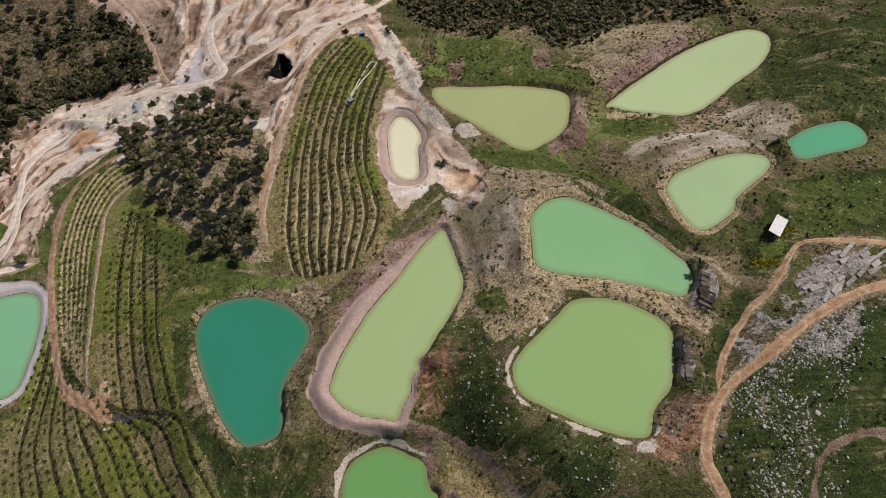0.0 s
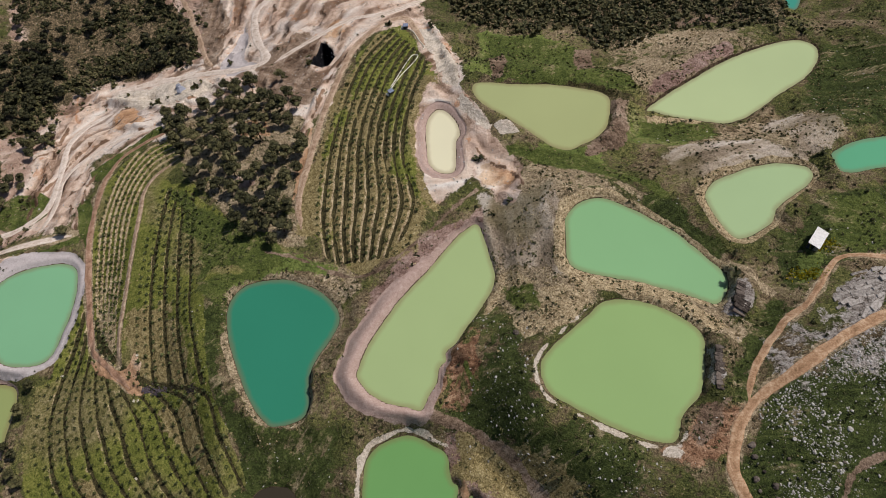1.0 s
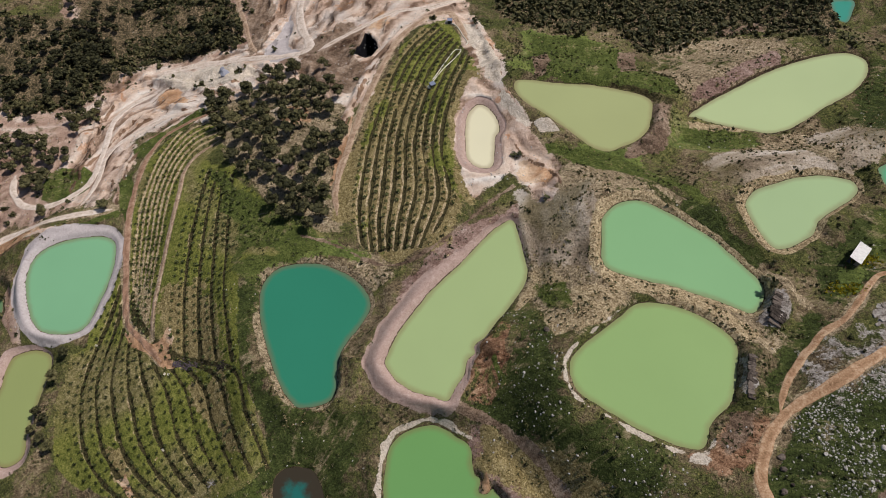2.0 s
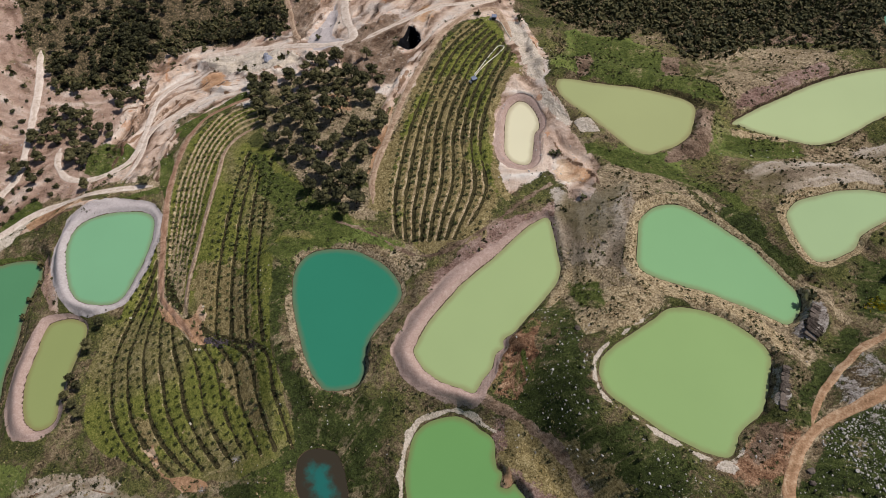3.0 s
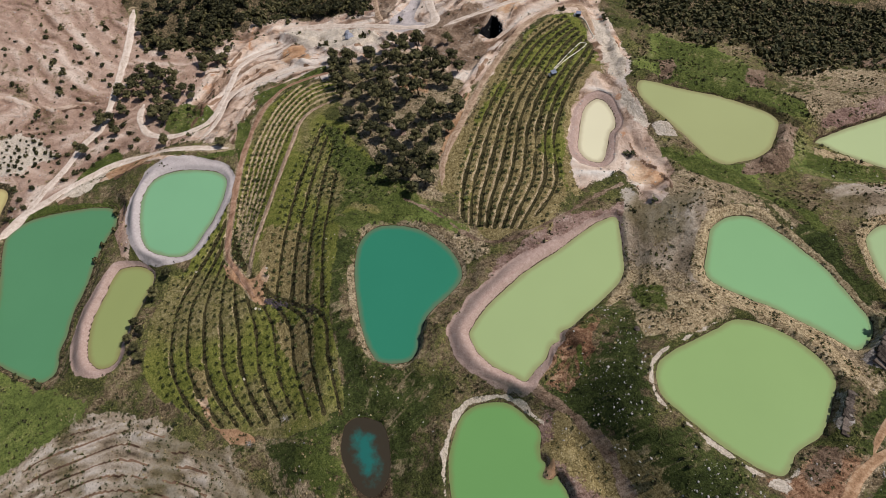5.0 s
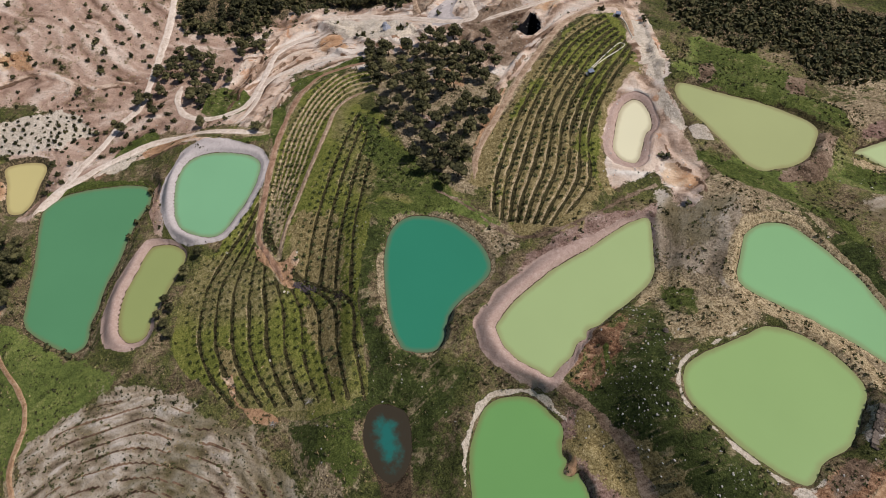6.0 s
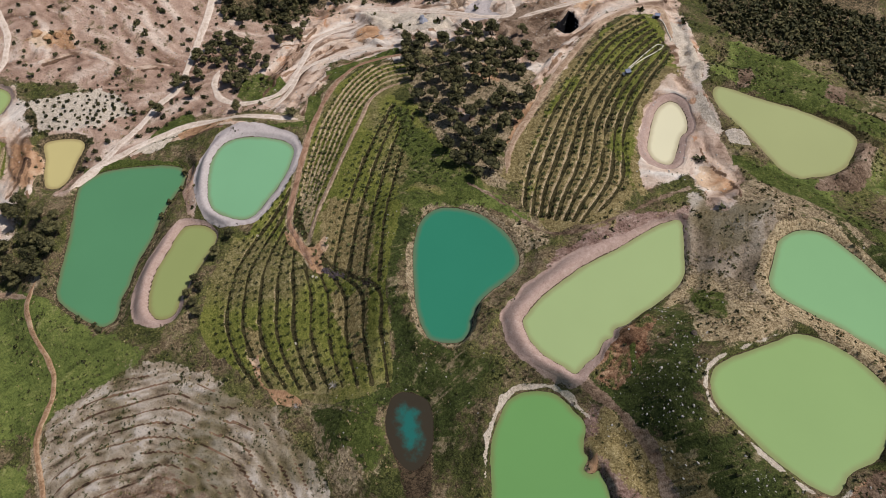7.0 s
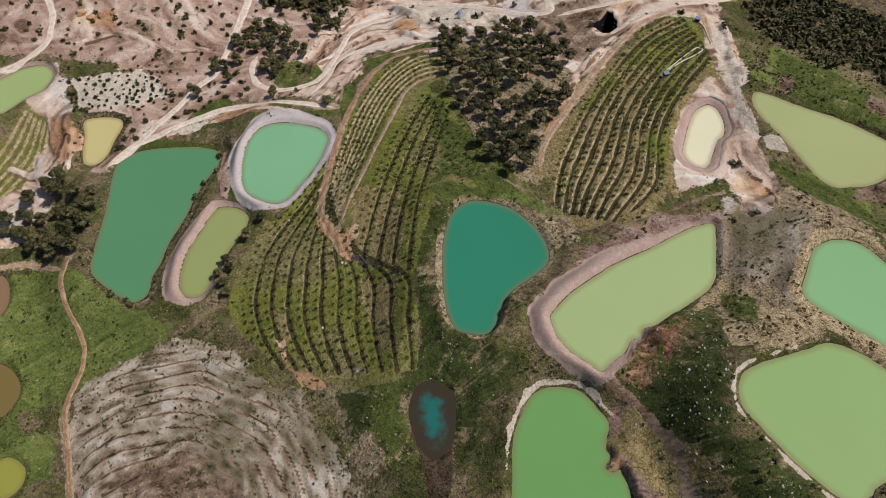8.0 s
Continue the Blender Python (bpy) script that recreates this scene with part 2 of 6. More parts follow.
STONE = plain_material("limestone", rgb(128, 122, 114), rgb(206, 200, 190), 0.7, 0.9, 0.15)
ROOF_SHEET = plain_material("white_roof_sheet", rgb(196, 192, 184), rgb(226, 222, 214), 0.8, 0.6, 0.3)
RENDER_WALL = plain_material("grey_block_wall", rgb(108, 102, 94), rgb(150, 143, 132), 0.4, 0.9, 0.15)
DARK_METAL = plain_material("dark_painted_metal", rgb(34, 36, 42), rgb(66, 70, 78), 0.4, 0.5, 0.4)
BLUE_METAL = plain_material("blue_grey_metal", rgb(92, 100, 122), rgb(136, 144, 162), 0.5, 0.5, 0.4)
PIPE = plain_material("white_plastic_pipe", rgb(196, 188, 168), rgb(226, 220, 204), 0.3, 0.5, 0.35)
FLOWER = leaf_material("yellow_flowers", rgb(92, 92, 14), rgb(150, 140, 20), rgb(196, 178, 34))
LEDGE = plain_material("dark_ledge_rock", rgb(48, 42, 37), rgb(112, 101, 91), 0.6, 0.95, 0.1, 0.0, 0.4)
SLATE = plain_material("blue_grey_rubble", rgb(74, 78, 88), rgb(146, 148, 156), 0.6, 0.9, 0.15, 0.0, 0.4)
OCHRE_ROCK = plain_material("orange_rock", rgb(132, 98, 68), rgb(196, 160, 122), 0.9, 0.9, 0.1, 0.0, 0.3)
PALE_ROCK = plain_material("pale_grey_limestone", rgb(104, 97, 89), rgb(176, 168, 158), 0.8, 0.95, 0.1, 0.0, 0.3)
DEAD_WOOD = plain_material("bleached_twigs", rgb(128, 122, 118), rgb(190, 184, 178), 0.3, 0.9, 0.1)
DARK_RUBBLE = plain_material("purple_grey_rubble", rgb(52, 46, 50), rgb(104, 94, 98), 0.5, 0.95, 0.1)
STRAW = leaf_material("dry_grass", rgb(112, 96, 64), rgb(158, 140, 100), rgb(206, 188, 146))
WEED = leaf_material("weed_leaves", rgb(36, 40, 22), rgb(70, 74, 40), rgb(116, 114, 70))
# Outlines of the water, in metres: name, level, then the shore
PONDS = {}
PONDS["A"] = (45.1, [(-17.9, 170.2), (-15.4, 171.1), (-11.9, 168.8), (-8.8, 164.2), (-8.1, 159.3), (-9.1, 156.1), (-8.6, 148.9), (-8.9, 143.3), (-11.5, 141.4), (-16, 142.6), (-18.7, 146.4), (-19.8, 154.1), (-20.6, 162), (-19.9, 166.9)])
PONDS["B"] = (48.4, [(-4, 179.9), (-1.9, 183.1), (10, 183.1), (26.3, 183.6), (38.1, 182.2), (45.5, 180.4), (47.9, 176.1), (46.5, 165.8), (42.5, 159.2), (37.1, 155.2), (31.8, 152.4), (26.1, 153.4), (21.8, 156.6), (17.8, 159.7), (9.7, 165.9), (2.4, 170.6), (-2.5, 175.1)])
PONDS["C"] = (43.3, [(62.8, 177.3), (66.2, 181.6), (74.9, 189), (86.4, 198.2), (98.2, 207), (111.1, 214.1), (121.5, 218.7), (130, 219.7), (134.6, 216.7), (134.6, 210.8), (130.7, 203.4), (124.5, 196.5), (116.4, 190.4), (106.8, 181.6), (97.9, 175.2), (91, 173), (84.6, 173.6), (72.9, 175), (65.6, 177.3)])
PONDS["D"] = (63.6, [(115.2, 142.8), (116.7, 145.2), (123.5, 149.3), (131, 151.8), (137.8, 152.3), (141.7, 149.3), (142.4, 145.6), (140.5, 142.5), (135.1, 140.3), (128.1, 138.7), (121.1, 136.8), (116.5, 137.3)])
PONDS["E"] = (60.6, [(73, 127.7), (76.5, 132.2), (82.8, 135.7), (90, 139.2), (98, 141.1), (106.5, 140.6), (109, 138), (107.8, 134.5), (103, 129.9), (98.5, 126.5), (94.9, 122.8), (92.7, 118.4), (87.5, 113.5), (82.6, 111.2), (79.9, 111.2), (77, 114.6), (74.4, 119.9), (73, 124.3)])
PONDS["F"] = (57.8, [(28.3, 116.5), (31.4, 121.9), (36.3, 124.8), (41.8, 125), (48.9, 121.9), (56.6, 117.5), (63.2, 113.2), (67.8, 108.4), (72.4, 103.8), (76.1, 99.8), (76.7, 95.9), (75, 92), (72.4, 89.3), (69.1, 89.7), (62.6, 92), (54.3, 94), (47.6, 95.5), (39.9, 96.3), (31.4, 98.3), (28.5, 101.5), (28.1, 108)])
PONDS["G"] = (59.8, [(19.6, 66.2), (22.6, 71.3), (27.8, 76.5), (33.2, 81.8), (37.8, 86.4), (44.6, 87.7), (51.2, 86.9), (57.6, 84.5), (62.9, 81.2), (66, 77.3), (65.6, 71.2), (64.5, 64.5), (62.5, 59.6), (57.7, 54), (56.3, 50.2), (54.8, 47.1), (52, 46.2), (46.8, 46.9), (40.2, 49), (34.4, 51.4), (27.8, 54.5), (22.6, 57.2), (20, 61.3)])
PONDS["H"] = (46.5, [(-33.6, 63.3), (-33.3, 67.3), (-31.4, 73.9), (-27.3, 82.4), (-22.8, 90.4), (-17.7, 97.3), (-12.7, 104.8), (-7.7, 112.5), (-3.5, 117.4), (-0.8, 119.7), (1.1, 118.5), (2.9, 113.3), (6.1, 103.2), (6.4, 98.8), (5.3, 94.1), (2.7, 89), (0.5, 85), (-2.5, 80.4), (-4.7, 76.4), (-7.7, 73.1), (-7.5, 70.3), (-9.3, 68.3), (-9.7, 63.3), (-11.7, 59.3), (-13, 55.6), (-14, 54.7), (-17.2, 55.3), (-21.9, 55.8), (-26.1, 57.1), (-29.7, 59.1)])
PONDS["I"] = (39.4, [(-57.4, 49), (-51.6, 50.6), (-48.7, 53.1), (-48, 57.2), (-49.1, 61.9), (-49.1, 66.9), (-47.5, 72.8), (-44.8, 77.9), (-43, 83.9), (-44.2, 88.4), (-48.4, 92.8), (-53.2, 95.6), (-61.7, 98.1), (-70.4, 97.1), (-76.4, 94.2), (-79.6, 88.4), (-78.9, 81.7), (-75.8, 72.7), (-70.1, 62.5), (-65.6, 55.4), (-60.7, 50.5)])
PONDS["J"] = (39.2, [(-23.9, 17.2), (-28, 27.1), (-29, 34.4), (-28.8, 39.7), (-27.1, 44), (-23.3, 47), (-17.9, 49), (-13.2, 48.1), (-10.1, 46.6), (-6.5, 45.2), (-4.9, 42.9), (-4.6, 39.8), (-3.2, 36.8), (-1.5, 35.4), (-1.7, 32), (0.7, 31.5), (2.1, 33.5), (3.8, 32.1), (7.8, 27.8), (11, 21.6), (8.8, 12.5), (-1.9, 3.6), (-13.4, 3.6), (-20, 9.8)])
PONDS["K"] = (15.5, [(-177.5, 92.1), (-177.4, 99.7), (-172.9, 105.6), (-164.2, 109.7), (-155.5, 111.6), (-149.9, 109.4), (-147.3, 103.4), (-145.8, 92.8), (-146.2, 81.5), (-147, 74.9), (-151.1, 71.2), (-158.5, 70.2), (-164.5, 71.6), (-169.5, 76.8), (-174.2, 83.9)])
PONDS["L"] = (3.4, [(-227.4, 64), (-223.5, 72.1), (-212, 80.7), (-198.7, 87.2), (-192.5, 86.4), (-189.4, 81.2), (-189, 73), (-187.6, 63.9), (-184.6, 52.9), (-182.7, 41.9), (-179.7, 33.2), (-178.4, 26.8), (-175.1, 20.3), (-176.7, 15.2), (-181.4, 14.2), (-188.6, 14.4), (-196.8, 15.5), (-202.2, 18.2), (-208.3, 28), (-214.7, 39.7), (-222.4, 51.6), (-226.8, 59.2)])
PONDS["M"] = (11.3, [(-171, 57.6), (-170, 61.7), (-165.1, 64.4), (-158.8, 64.1), (-155.7, 59.9), (-155.2, 51.4), (-154.4, 43.3), (-153.6, 35.5), (-151.8, 29.8), (-152.9, 26.3), (-156.7, 24.5), (-161.5, 26.5), (-165.8, 33), (-168.9, 41.1), (-169.9, 49.2)])
PONDS["N"] = (0.5, [(-259.8, 74.3), (-254.7, 79.7), (-247.5, 82.9), (-243, 80.8), (-240.8, 73.6), (-237.5, 64.6), (-238.2, 58.3), (-242.9, 56.4), (-248.1, 60.6), (-254, 68.2)])
PONDS["O"] = (-1.3, [(-320.9, 60.4), (-319.5, 69.3), (-315.3, 75.6), (-310.8, 85.5), (-304.2, 91.7), (-297.5, 91.5), (-293.7, 87.4), (-292.4, 79.9), (-295.4, 72.3), (-297.4, 62.2), (-302.1, 53.2), (-311.1, 48.3)])
PONDS["P"] = (32.7, [(-60.7, 30.5), (-61.3, 25.9), (-59.1, 20.3), (-55.3, 16.3), (-50.9, 13), (-46.6, 12.2), (-43.9, 15.9), (-44.4, 21.3), (-45.9, 25.3), (-47.8, 29), (-51.6, 32.8), (-57, 32.9)])
PONDS["Q"] = (-7.0, [(-240, 0.3), (-236.6, 0.1), (-231.3, -2.8), (-227.2, -7.7), (-226.6, -12.3), (-230.1, -16.1), (-239.7, -11.6), (-243.6, -3.7)])
PONDS["R"] = (-5.2, [(-209.7, -26.9), (-204.3, -26.5), (-197.5, -29), (-194.6, -32.3), (-193.4, -37.6), (-194.2, -41.5), (-199.6, -44.4), (-208.7, -39.9), (-213.5, -31.5)])
PONDS["S"] = (-1.0, [(-180.1, -51.8), (-177.4, -49.3), (-172.6, -49.3), (-168.9, -51.1), (-167.2, -55.3), (-168.4, -59.1), (-173.5, -62.8), (-181.5, -57.9)])
PONDS["T"] = (35.8, [(131.6, 260.7), (135.7, 262.6), (141.8, 262.5), (139.7, 254.8), (136.8, 248.3), (133.2, 248.7), (131.7, 254)])
TRACKS = {}
TRACKS["field_track"] = (3.6, [(72.7, 25.8), (71.6, 30.8), (69.5, 36.7), (68.8, 42.4), (70.9, 49.7), (74.4, 55.8), (78, 59.6), (84.6, 64.5), (91.1, 68.8), (98.3, 74.2), (105.5, 78.9), (114.4, 83.7), (125.7, 86.8), (140.5, 88.9)])
TRACKS["branch_track"] = (2.2, [(75, 57.4), (77.2, 65.4), (80.8, 71.4), (85.4, 78.2), (90.4, 83.9), (95.5, 87.6), (100, 93.8), (103.9, 99.4), (108.2, 103.2), (116, 103.2), (130.8, 101.1), (144.7, 99.4)])
TRACKS["faint_track"] = (2.2, [(89.6, 23.9), (91.6, 30.1), (94.3, 37), (98.3, 41.7), (104.4, 44.7), (112.3, 45.3), (121.6, 44.3)])
TRACKS["orchard_track"] = (2.8, [(-111.3, 62.2), (-120.8, 69), (-130.7, 76.4), (-136.2, 87), (-140.6, 97.7), (-145.5, 111.6), (-150.1, 127.4), (-155.3, 148.7), (-154.4, 166.7), (-145.1, 176.9), (-133.6, 183.4)])
TRACKS["terrace_track"] = (1.7, [(-122.8, 160.4), (-130.7, 151.9), (-132.4, 142.7), (-129.6, 131.2), (-126.6, 112.8), (-123.4, 94.9), (-120.9, 81), (-117.6, 70)])
TRACKS["ridge_track"] = (3.4, [(-60.8, 117.6), (-63.8, 128.1), (-64, 140.6), (-63.4, 152.8), (-62.3, 174.5), (-60.1, 195.6), (-57, 217.1), (-49.1, 232.8), (-39.6, 239.6), (-33.8, 236.1), (-25.8, 216.7)])
TRACKS["chalk_track"] = (4.5, [(-228.5, 61.7), (-226.8, 72.3), (-220.9, 84.3), (-213.8, 98.4), (-201.8, 111.7), (-179.3, 118), (-163.9, 121.9), (-156.6, 124)])
TRACKS["straight_track"] = (4.2, [(-229.7, 57.7), (-227.1, 76.3), (-228, 98.7), (-228.5, 115.1), (-227.8, 128.6), (-238.8, 154.9), (-250.5, 181.2), (-264.9, 207.5)])
TRACKS["loop_track"] = (3.6, [(-217.6, 145.8), (-212.9, 135.7), (-204, 128.9), (-194.9, 127.9), (-187.1, 130.7), (-180.2, 136.7), (-177.8, 144.6), (-181.5, 161.4), (-187.4, 182.1), (-182.8, 196), (-173.9, 203.6)])
TRACKS["valley_track"] = (2.8, [(-212.9, 19.1), (-209.9, 10.1), (-202.8, 3.4), (-193.3, -1.7), (-183.9, -6.7), (-178.5, -13.5), (-175.8, -21.5), (-171.9, -28.9), (-160.4, -38.6), (-147.4, -49.1), (-138.2, -55.7)])
TRACKS["valley_branch"] = (2.4, [(-252.4, -4.8), (-241.4, 2.6), (-234.3, 7.9), (-225.5, 10.8), (-210.5, 12.3)])
TRACKS["dam_track"] = (2.4, [(-17.6, 55.1), (-12.8, 54.2), (-2.3, 51.7), (7.2, 46.7), (14.9, 40.3), (21.3, 32.7)])
TRACKS["upper_track"] = (4.0, [(-348.1, 134.7), (-333.8, 126.2), (-322.4, 117.7), (-312.7, 105.1), (-312, 94.9), (-314.5, 82.9), (-321.1, 75.2)])
TRACKS["quarry_track"] = (5.0, [(-100.9, 279.6), (-115.8, 267.8), (-110.7, 244.1), (-99.7, 222.2), (-111.8, 219), (-130.7, 222.7), (-158.7, 223.9), (-181.1, 218.8)])
TRACKS["wood_track"] = (3.2, [(-181.8, 305.3), (-163.1, 286), (-148, 260), (-136.6, 237.5), (-128.7, 226.1)])
TRACKS["pond_track"] = (2.6, [(-9.4, 178.7), (-5, 169), (1.3, 159.5), (7.3, 152.6), (19.2, 146.6), (34.2, 139.7), (49.4, 128.7), (60.8, 119.2), (72.9, 106.4), (81.1, 98.5), (87.7, 92.9)])
TRACKS["bench_track"] = (2.6, [(-173.9, 126.7), (-174.5, 142.3), (-177.8, 158.4), (-173.2, 170.9), (-160.7, 182), (-142, 187.7)])
TRACKS["haul_track"] = (3.6, [(-94.4, 217.9), (-77.8, 231.2), (-63.2, 242.2), (-47.5, 244.5), (-32.4, 253.1), (-22.4, 265)])
TRACKS["foot_track"] = (1.6, [(-71.6, 108.2), (-58.7, 105.5), (-46.6, 101), (-38, 99.1), (-28.8, 102.5), (-17.1, 113.9), (-8.4, 125), (-0.7, 133.7)])
ZONES = {}
ZONES["chalk1"] = ('chalk', 4, [(-196.4, 141.4), (-204.8, 192.7), (-199.6, 221.2), (-180.2, 224.7), (-151.4, 230), (-136.6, 237.5), (-139.6, 267.7), (-151.2, 299.6), (-38.7, 266.2), (-23.6, 235.4), (-11.6, 212.1), (-8.4, 180.1), (-14.8, 177.6), (-30.4, 224.5), (-45.1, 234.7), (-54.6, 227), (-60.3, 195.7), (-63.8, 172.2), (-63.9, 151.2), (-69.9, 173.7), (-77.1, 173.9), (-92.2, 196.8), (-108.7, 197.5), (-123.1, 189.6), (-139.6, 191.7), (-136.5, 175.8), (-154.9, 175.9), (-165.6, 168), (-159.1, 144.2), (-161.1, 129.6), (-168.3, 121.2)])
ZONES["chalk2"] = ('chalk', 4, [(-313.6, 75.1), (-298.3, 95.9), (-266.5, 75.1), (-257.2, 58.3), (-245.5, 41.9), (-244.1, 14.5), (-258.8, 0.8), (-272.9, 14.3), (-260.8, 42.4), (-266.1, 61.7), (-289.2, 72.3)])
ZONES["chalk3"] = ('pink', 5, [(-236.2, 44.4), (-229.6, 61.2), (-218.6, 96.2), (-205.8, 116.5), (-167.7, 126.8), (-174.5, 158.4), (-193.7, 191.4), (-221.5, 200.9), (-252.9, 203.9), (-393.1, 122.3), (-338.8, 77.8), (-301.1, 98.7), (-261, 108.8), (-262, 77.5), (-235.2, 76)])
ZONES["chalk4"] = ('chalk', 2, [(-20.3, 182.2), (-9.5, 181.5), (3.3, 162), (15.2, 144.3), (14.9, 128.9), (8.8, 125.3), (3.1, 135), (-1.8, 145.2), (-6.7, 136.5), (-13.4, 128.5), (-18.6, 134.3), (-23.6, 147.9), (-23.2, 171.5)])
ZONES["chalk5"] = ('dry', 3, [(62.6, 152.5), (81.2, 163.9), (104.9, 174.6), (119.5, 156.9), (121.1, 152), (113.3, 146.5), (97.6, 142.8), (81.7, 137.1), (73.7, 133.7), (69.1, 138.9)])
ZONES["rock1"] = ('rock', 1.5, [(101.7, 89.4), (111, 97.4), (119.6, 99.8), (128.1, 97.2), (127.6, 92.4), (116.1, 89.2), (109.7, 83.1), (104.6, 86.3)])
ZONES["rock2"] = ('rock', 1.5, [(76.1, 94.7), (81.1, 98.5), (82.1, 94.7), (81.5, 87.3), (77.5, 84.4), (71.8, 85.3)])
ZONES["rock3"] = ('rock', 1.5, [(66, 74.4), (69.5, 73.5), (68.9, 62.4), (63.9, 60.7)])
ZONES["grass1"] = ('grass', 3, [(76.2, 54.1), (84.1, 62.1), (99, 71.6), (124.1, 82.3), (145.9, 79.6), (122.1, 14.7), (71, 15.6), (71.6, 42.3)])
ZONES["grass2"] = ('grass', 4, [(106.6, 126), (144.6, 135.7), (169.4, 133.1), (155.4, 102.1), (110.4, 105.1), (100.5, 97.9), (92.6, 89.5), (89.8, 104.1), (97.4, 115.8)])
ZONES["grass3"] = ('lush', 3, [(-2.1, 227.9), (23.9, 229.2), (42.9, 220), (47.2, 187), (25.1, 183), (1.3, 183.6), (-7.4, 189.5)])
ZONES["grass4"] = ('lush', 3, [(47.4, 189.8), (58.7, 171.3), (86, 166), (72.2, 150.3), (56.3, 155.6), (46.7, 161.1), (42.4, 142.8), (17.4, 150.4), (23.5, 152.4), (45.7, 151.5), (54.3, 170.9)])
ZONES["grass5"] = ('grass', 8, [(0.9, 63.2), (8, 86.4), (15.8, 77.5), (19.1, 67.5), (17.8, 57.6), (26.5, 50.6), (46.8, 43.9), (50, 29), (32.1, 32.4), (10.3, 45.2), (-9, 53), (-10.7, 55.4)])
ZONES["grass6"] = ('lush', 4, [(-236.4, 0.9), (-211.1, 12.1), (-196.8, 13.3), (-173.1, 12.9), (-155.4, 9.5), (-164.1, -4.9), (-172.5, -17.9), (-179.1, -29.8), (-194, -32.6), (-219, -9.6)])
ZONES["grass7"] = ('grass', 6, [(-72.7, 32), (-67.6, 41.3), (-57.4, 44.5), (-39.2, 46.5), (-37.8, 36.5), (-39.2, 17.4), (-60.7, 21.8), (-70.3, 10.4), (-90.7, 14.1)])
ZONES["grass8"] = ('grass', 4, [(86, 92.9), (94.4, 91.1), (87, 78.8), (77.9, 65.4), (73.2, 57.4), (70.7, 67.4), (80.3, 81.7)])
ZONES["grass9"] = ('grass', 3, [(51.2, 128.6), (63.2, 123.4), (73.3, 108.4), (80.2, 98.5), (78.1, 96.6), (66.3, 108.5), (53.7, 119.6)])
ZONES["grass10"] = ('grass', 6, [(136.7, 215.9), (177.7, 217.6), (206.7, 211.9), (176.5, 148.5), (147.8, 145.2), (123.5, 157.9), (120, 184.6)])
ZONES["grass11"] = ('lush', 4, [(-210.4, -41.3), (-190.5, -38), (-169, -38.6), (-155.8, -48.6), (-182.9, -63)])
ZONES["grass12"] = ('lush', 3, [(-232.9, 158.5), (-199.5, 165.2), (-181.9, 145.7), (-187.9, 131.8), (-199.7, 129.7), (-213.1, 138.1)])
ZONES["orch1"] = ('orchard', 2, [(-125.8, 150.7), (-110.1, 141.7), (-72.6, 112.2), (-60.3, 109.3), (-80.1, 95.7), (-88.7, 90.9), (-86.7, 77.2), (-77.1, 57.5), (-65.2, 38.7), (-66.4, 24.7), (-84.6, 18.7), (-104.4, 20.6), (-117.2, 28.4), (-125.3, 18.4), (-140.4, 27.4), (-148.4, 48.3), (-148.9, 64.1), (-132.3, 75.5), (-141.1, 94.2), (-147.2, 114.2), (-155.3, 148.7), (-150.3, 165), (-130.1, 176.8), (-122.7, 162.8)])
ZONES["orch2"] = ('orchard', 2, [(-39.6, 239.6), (-27.3, 218.3), (-26.8, 206), (-16.4, 205.1), (-18.8, 182), (-26.4, 172.7), (-24, 152.5), (-16.6, 133.5), (-17.3, 125.9), (-26.6, 115.9), (-35.4, 98.8), (-50.4, 108.7), (-58.9, 118.3), (-61.9, 138.1), (-59, 171.5), (-54.9, 209.9)])
ZONES["orch3"] = ('orchard', 2, [(-283.2, 24.5), (-286.4, 48.5), (-291.2, 67.4), (-282.2, 74.1), (-266.1, 61.7), (-257.1, 46.5), (-257.5, 31.8), (-258.2, 19.1), (-264.9, 6.5)])
ZONES["knoll"] = ('tan', 4, [(-173.6, -22.9), (-162.1, -0.6), (-146.2, 11.4), (-126, 15.9), (-102.4, 10.9), (-81.2, 6.5), (-60.4, -6.2), (-49.6, -20.7), (-135.4, -65.3), (-158.9, -37.8)])
ZONES["straw1"] = ('dry', 5, [(15.1, 142.9), (32.3, 140), (50.9, 126.3), (26.9, 124.5), (22.8, 98.5), (36.7, 92.8), (37.8, 87.1), (21.9, 74.4), (14.1, 75.9), (8.1, 90.5), (6.5, 102.7), (3, 120.5)])
ZONES["straw2"] = ('dry', 2, [(36.7, 92.8), (70, 89), (82, 81.7), (75.4, 74.4), (67.2, 78), (57.6, 85.3), (39.8, 90)])
ZONES["red1"] = ('red', 2, [(-7.6, 72.5), (1, 79.3), (2.5, 64.3), (-0.8, 55.8), (-11.5, 55.5), (-10, 64.4)])
ZONES["red2"] = ('red', 6, [(-6.9, 48.3), (-1.4, 47.7), (7.1, 42.2), (20.2, 32.3), (25, 23.7), (11.9, 20.3), (5.8, 30.2), (-2.7, 35.9)])
ZONES["red3"] = ('red', 3, [(63.6, 59.1), (74.7, 57.4), (68.8, 42.4), (57.9, 38.1), (48.3, 43.9), (56.5, 48.3), (58.1, 53.6)])
ZONES["mauve1"] = ('mauve', 2, [(-38.9, 73.8), (-33.4, 92.8), (-15.8, 114), (1.1, 125.3), (8.8, 126.5), (3, 118.2), (-15.5, 103.4), (-29, 82.6), (-34.3, 71.8), (-32.7, 61.3), (-14, 55.5), (-13.9, 52.2), (-30.6, 54.7), (-40.5, 63.2)])
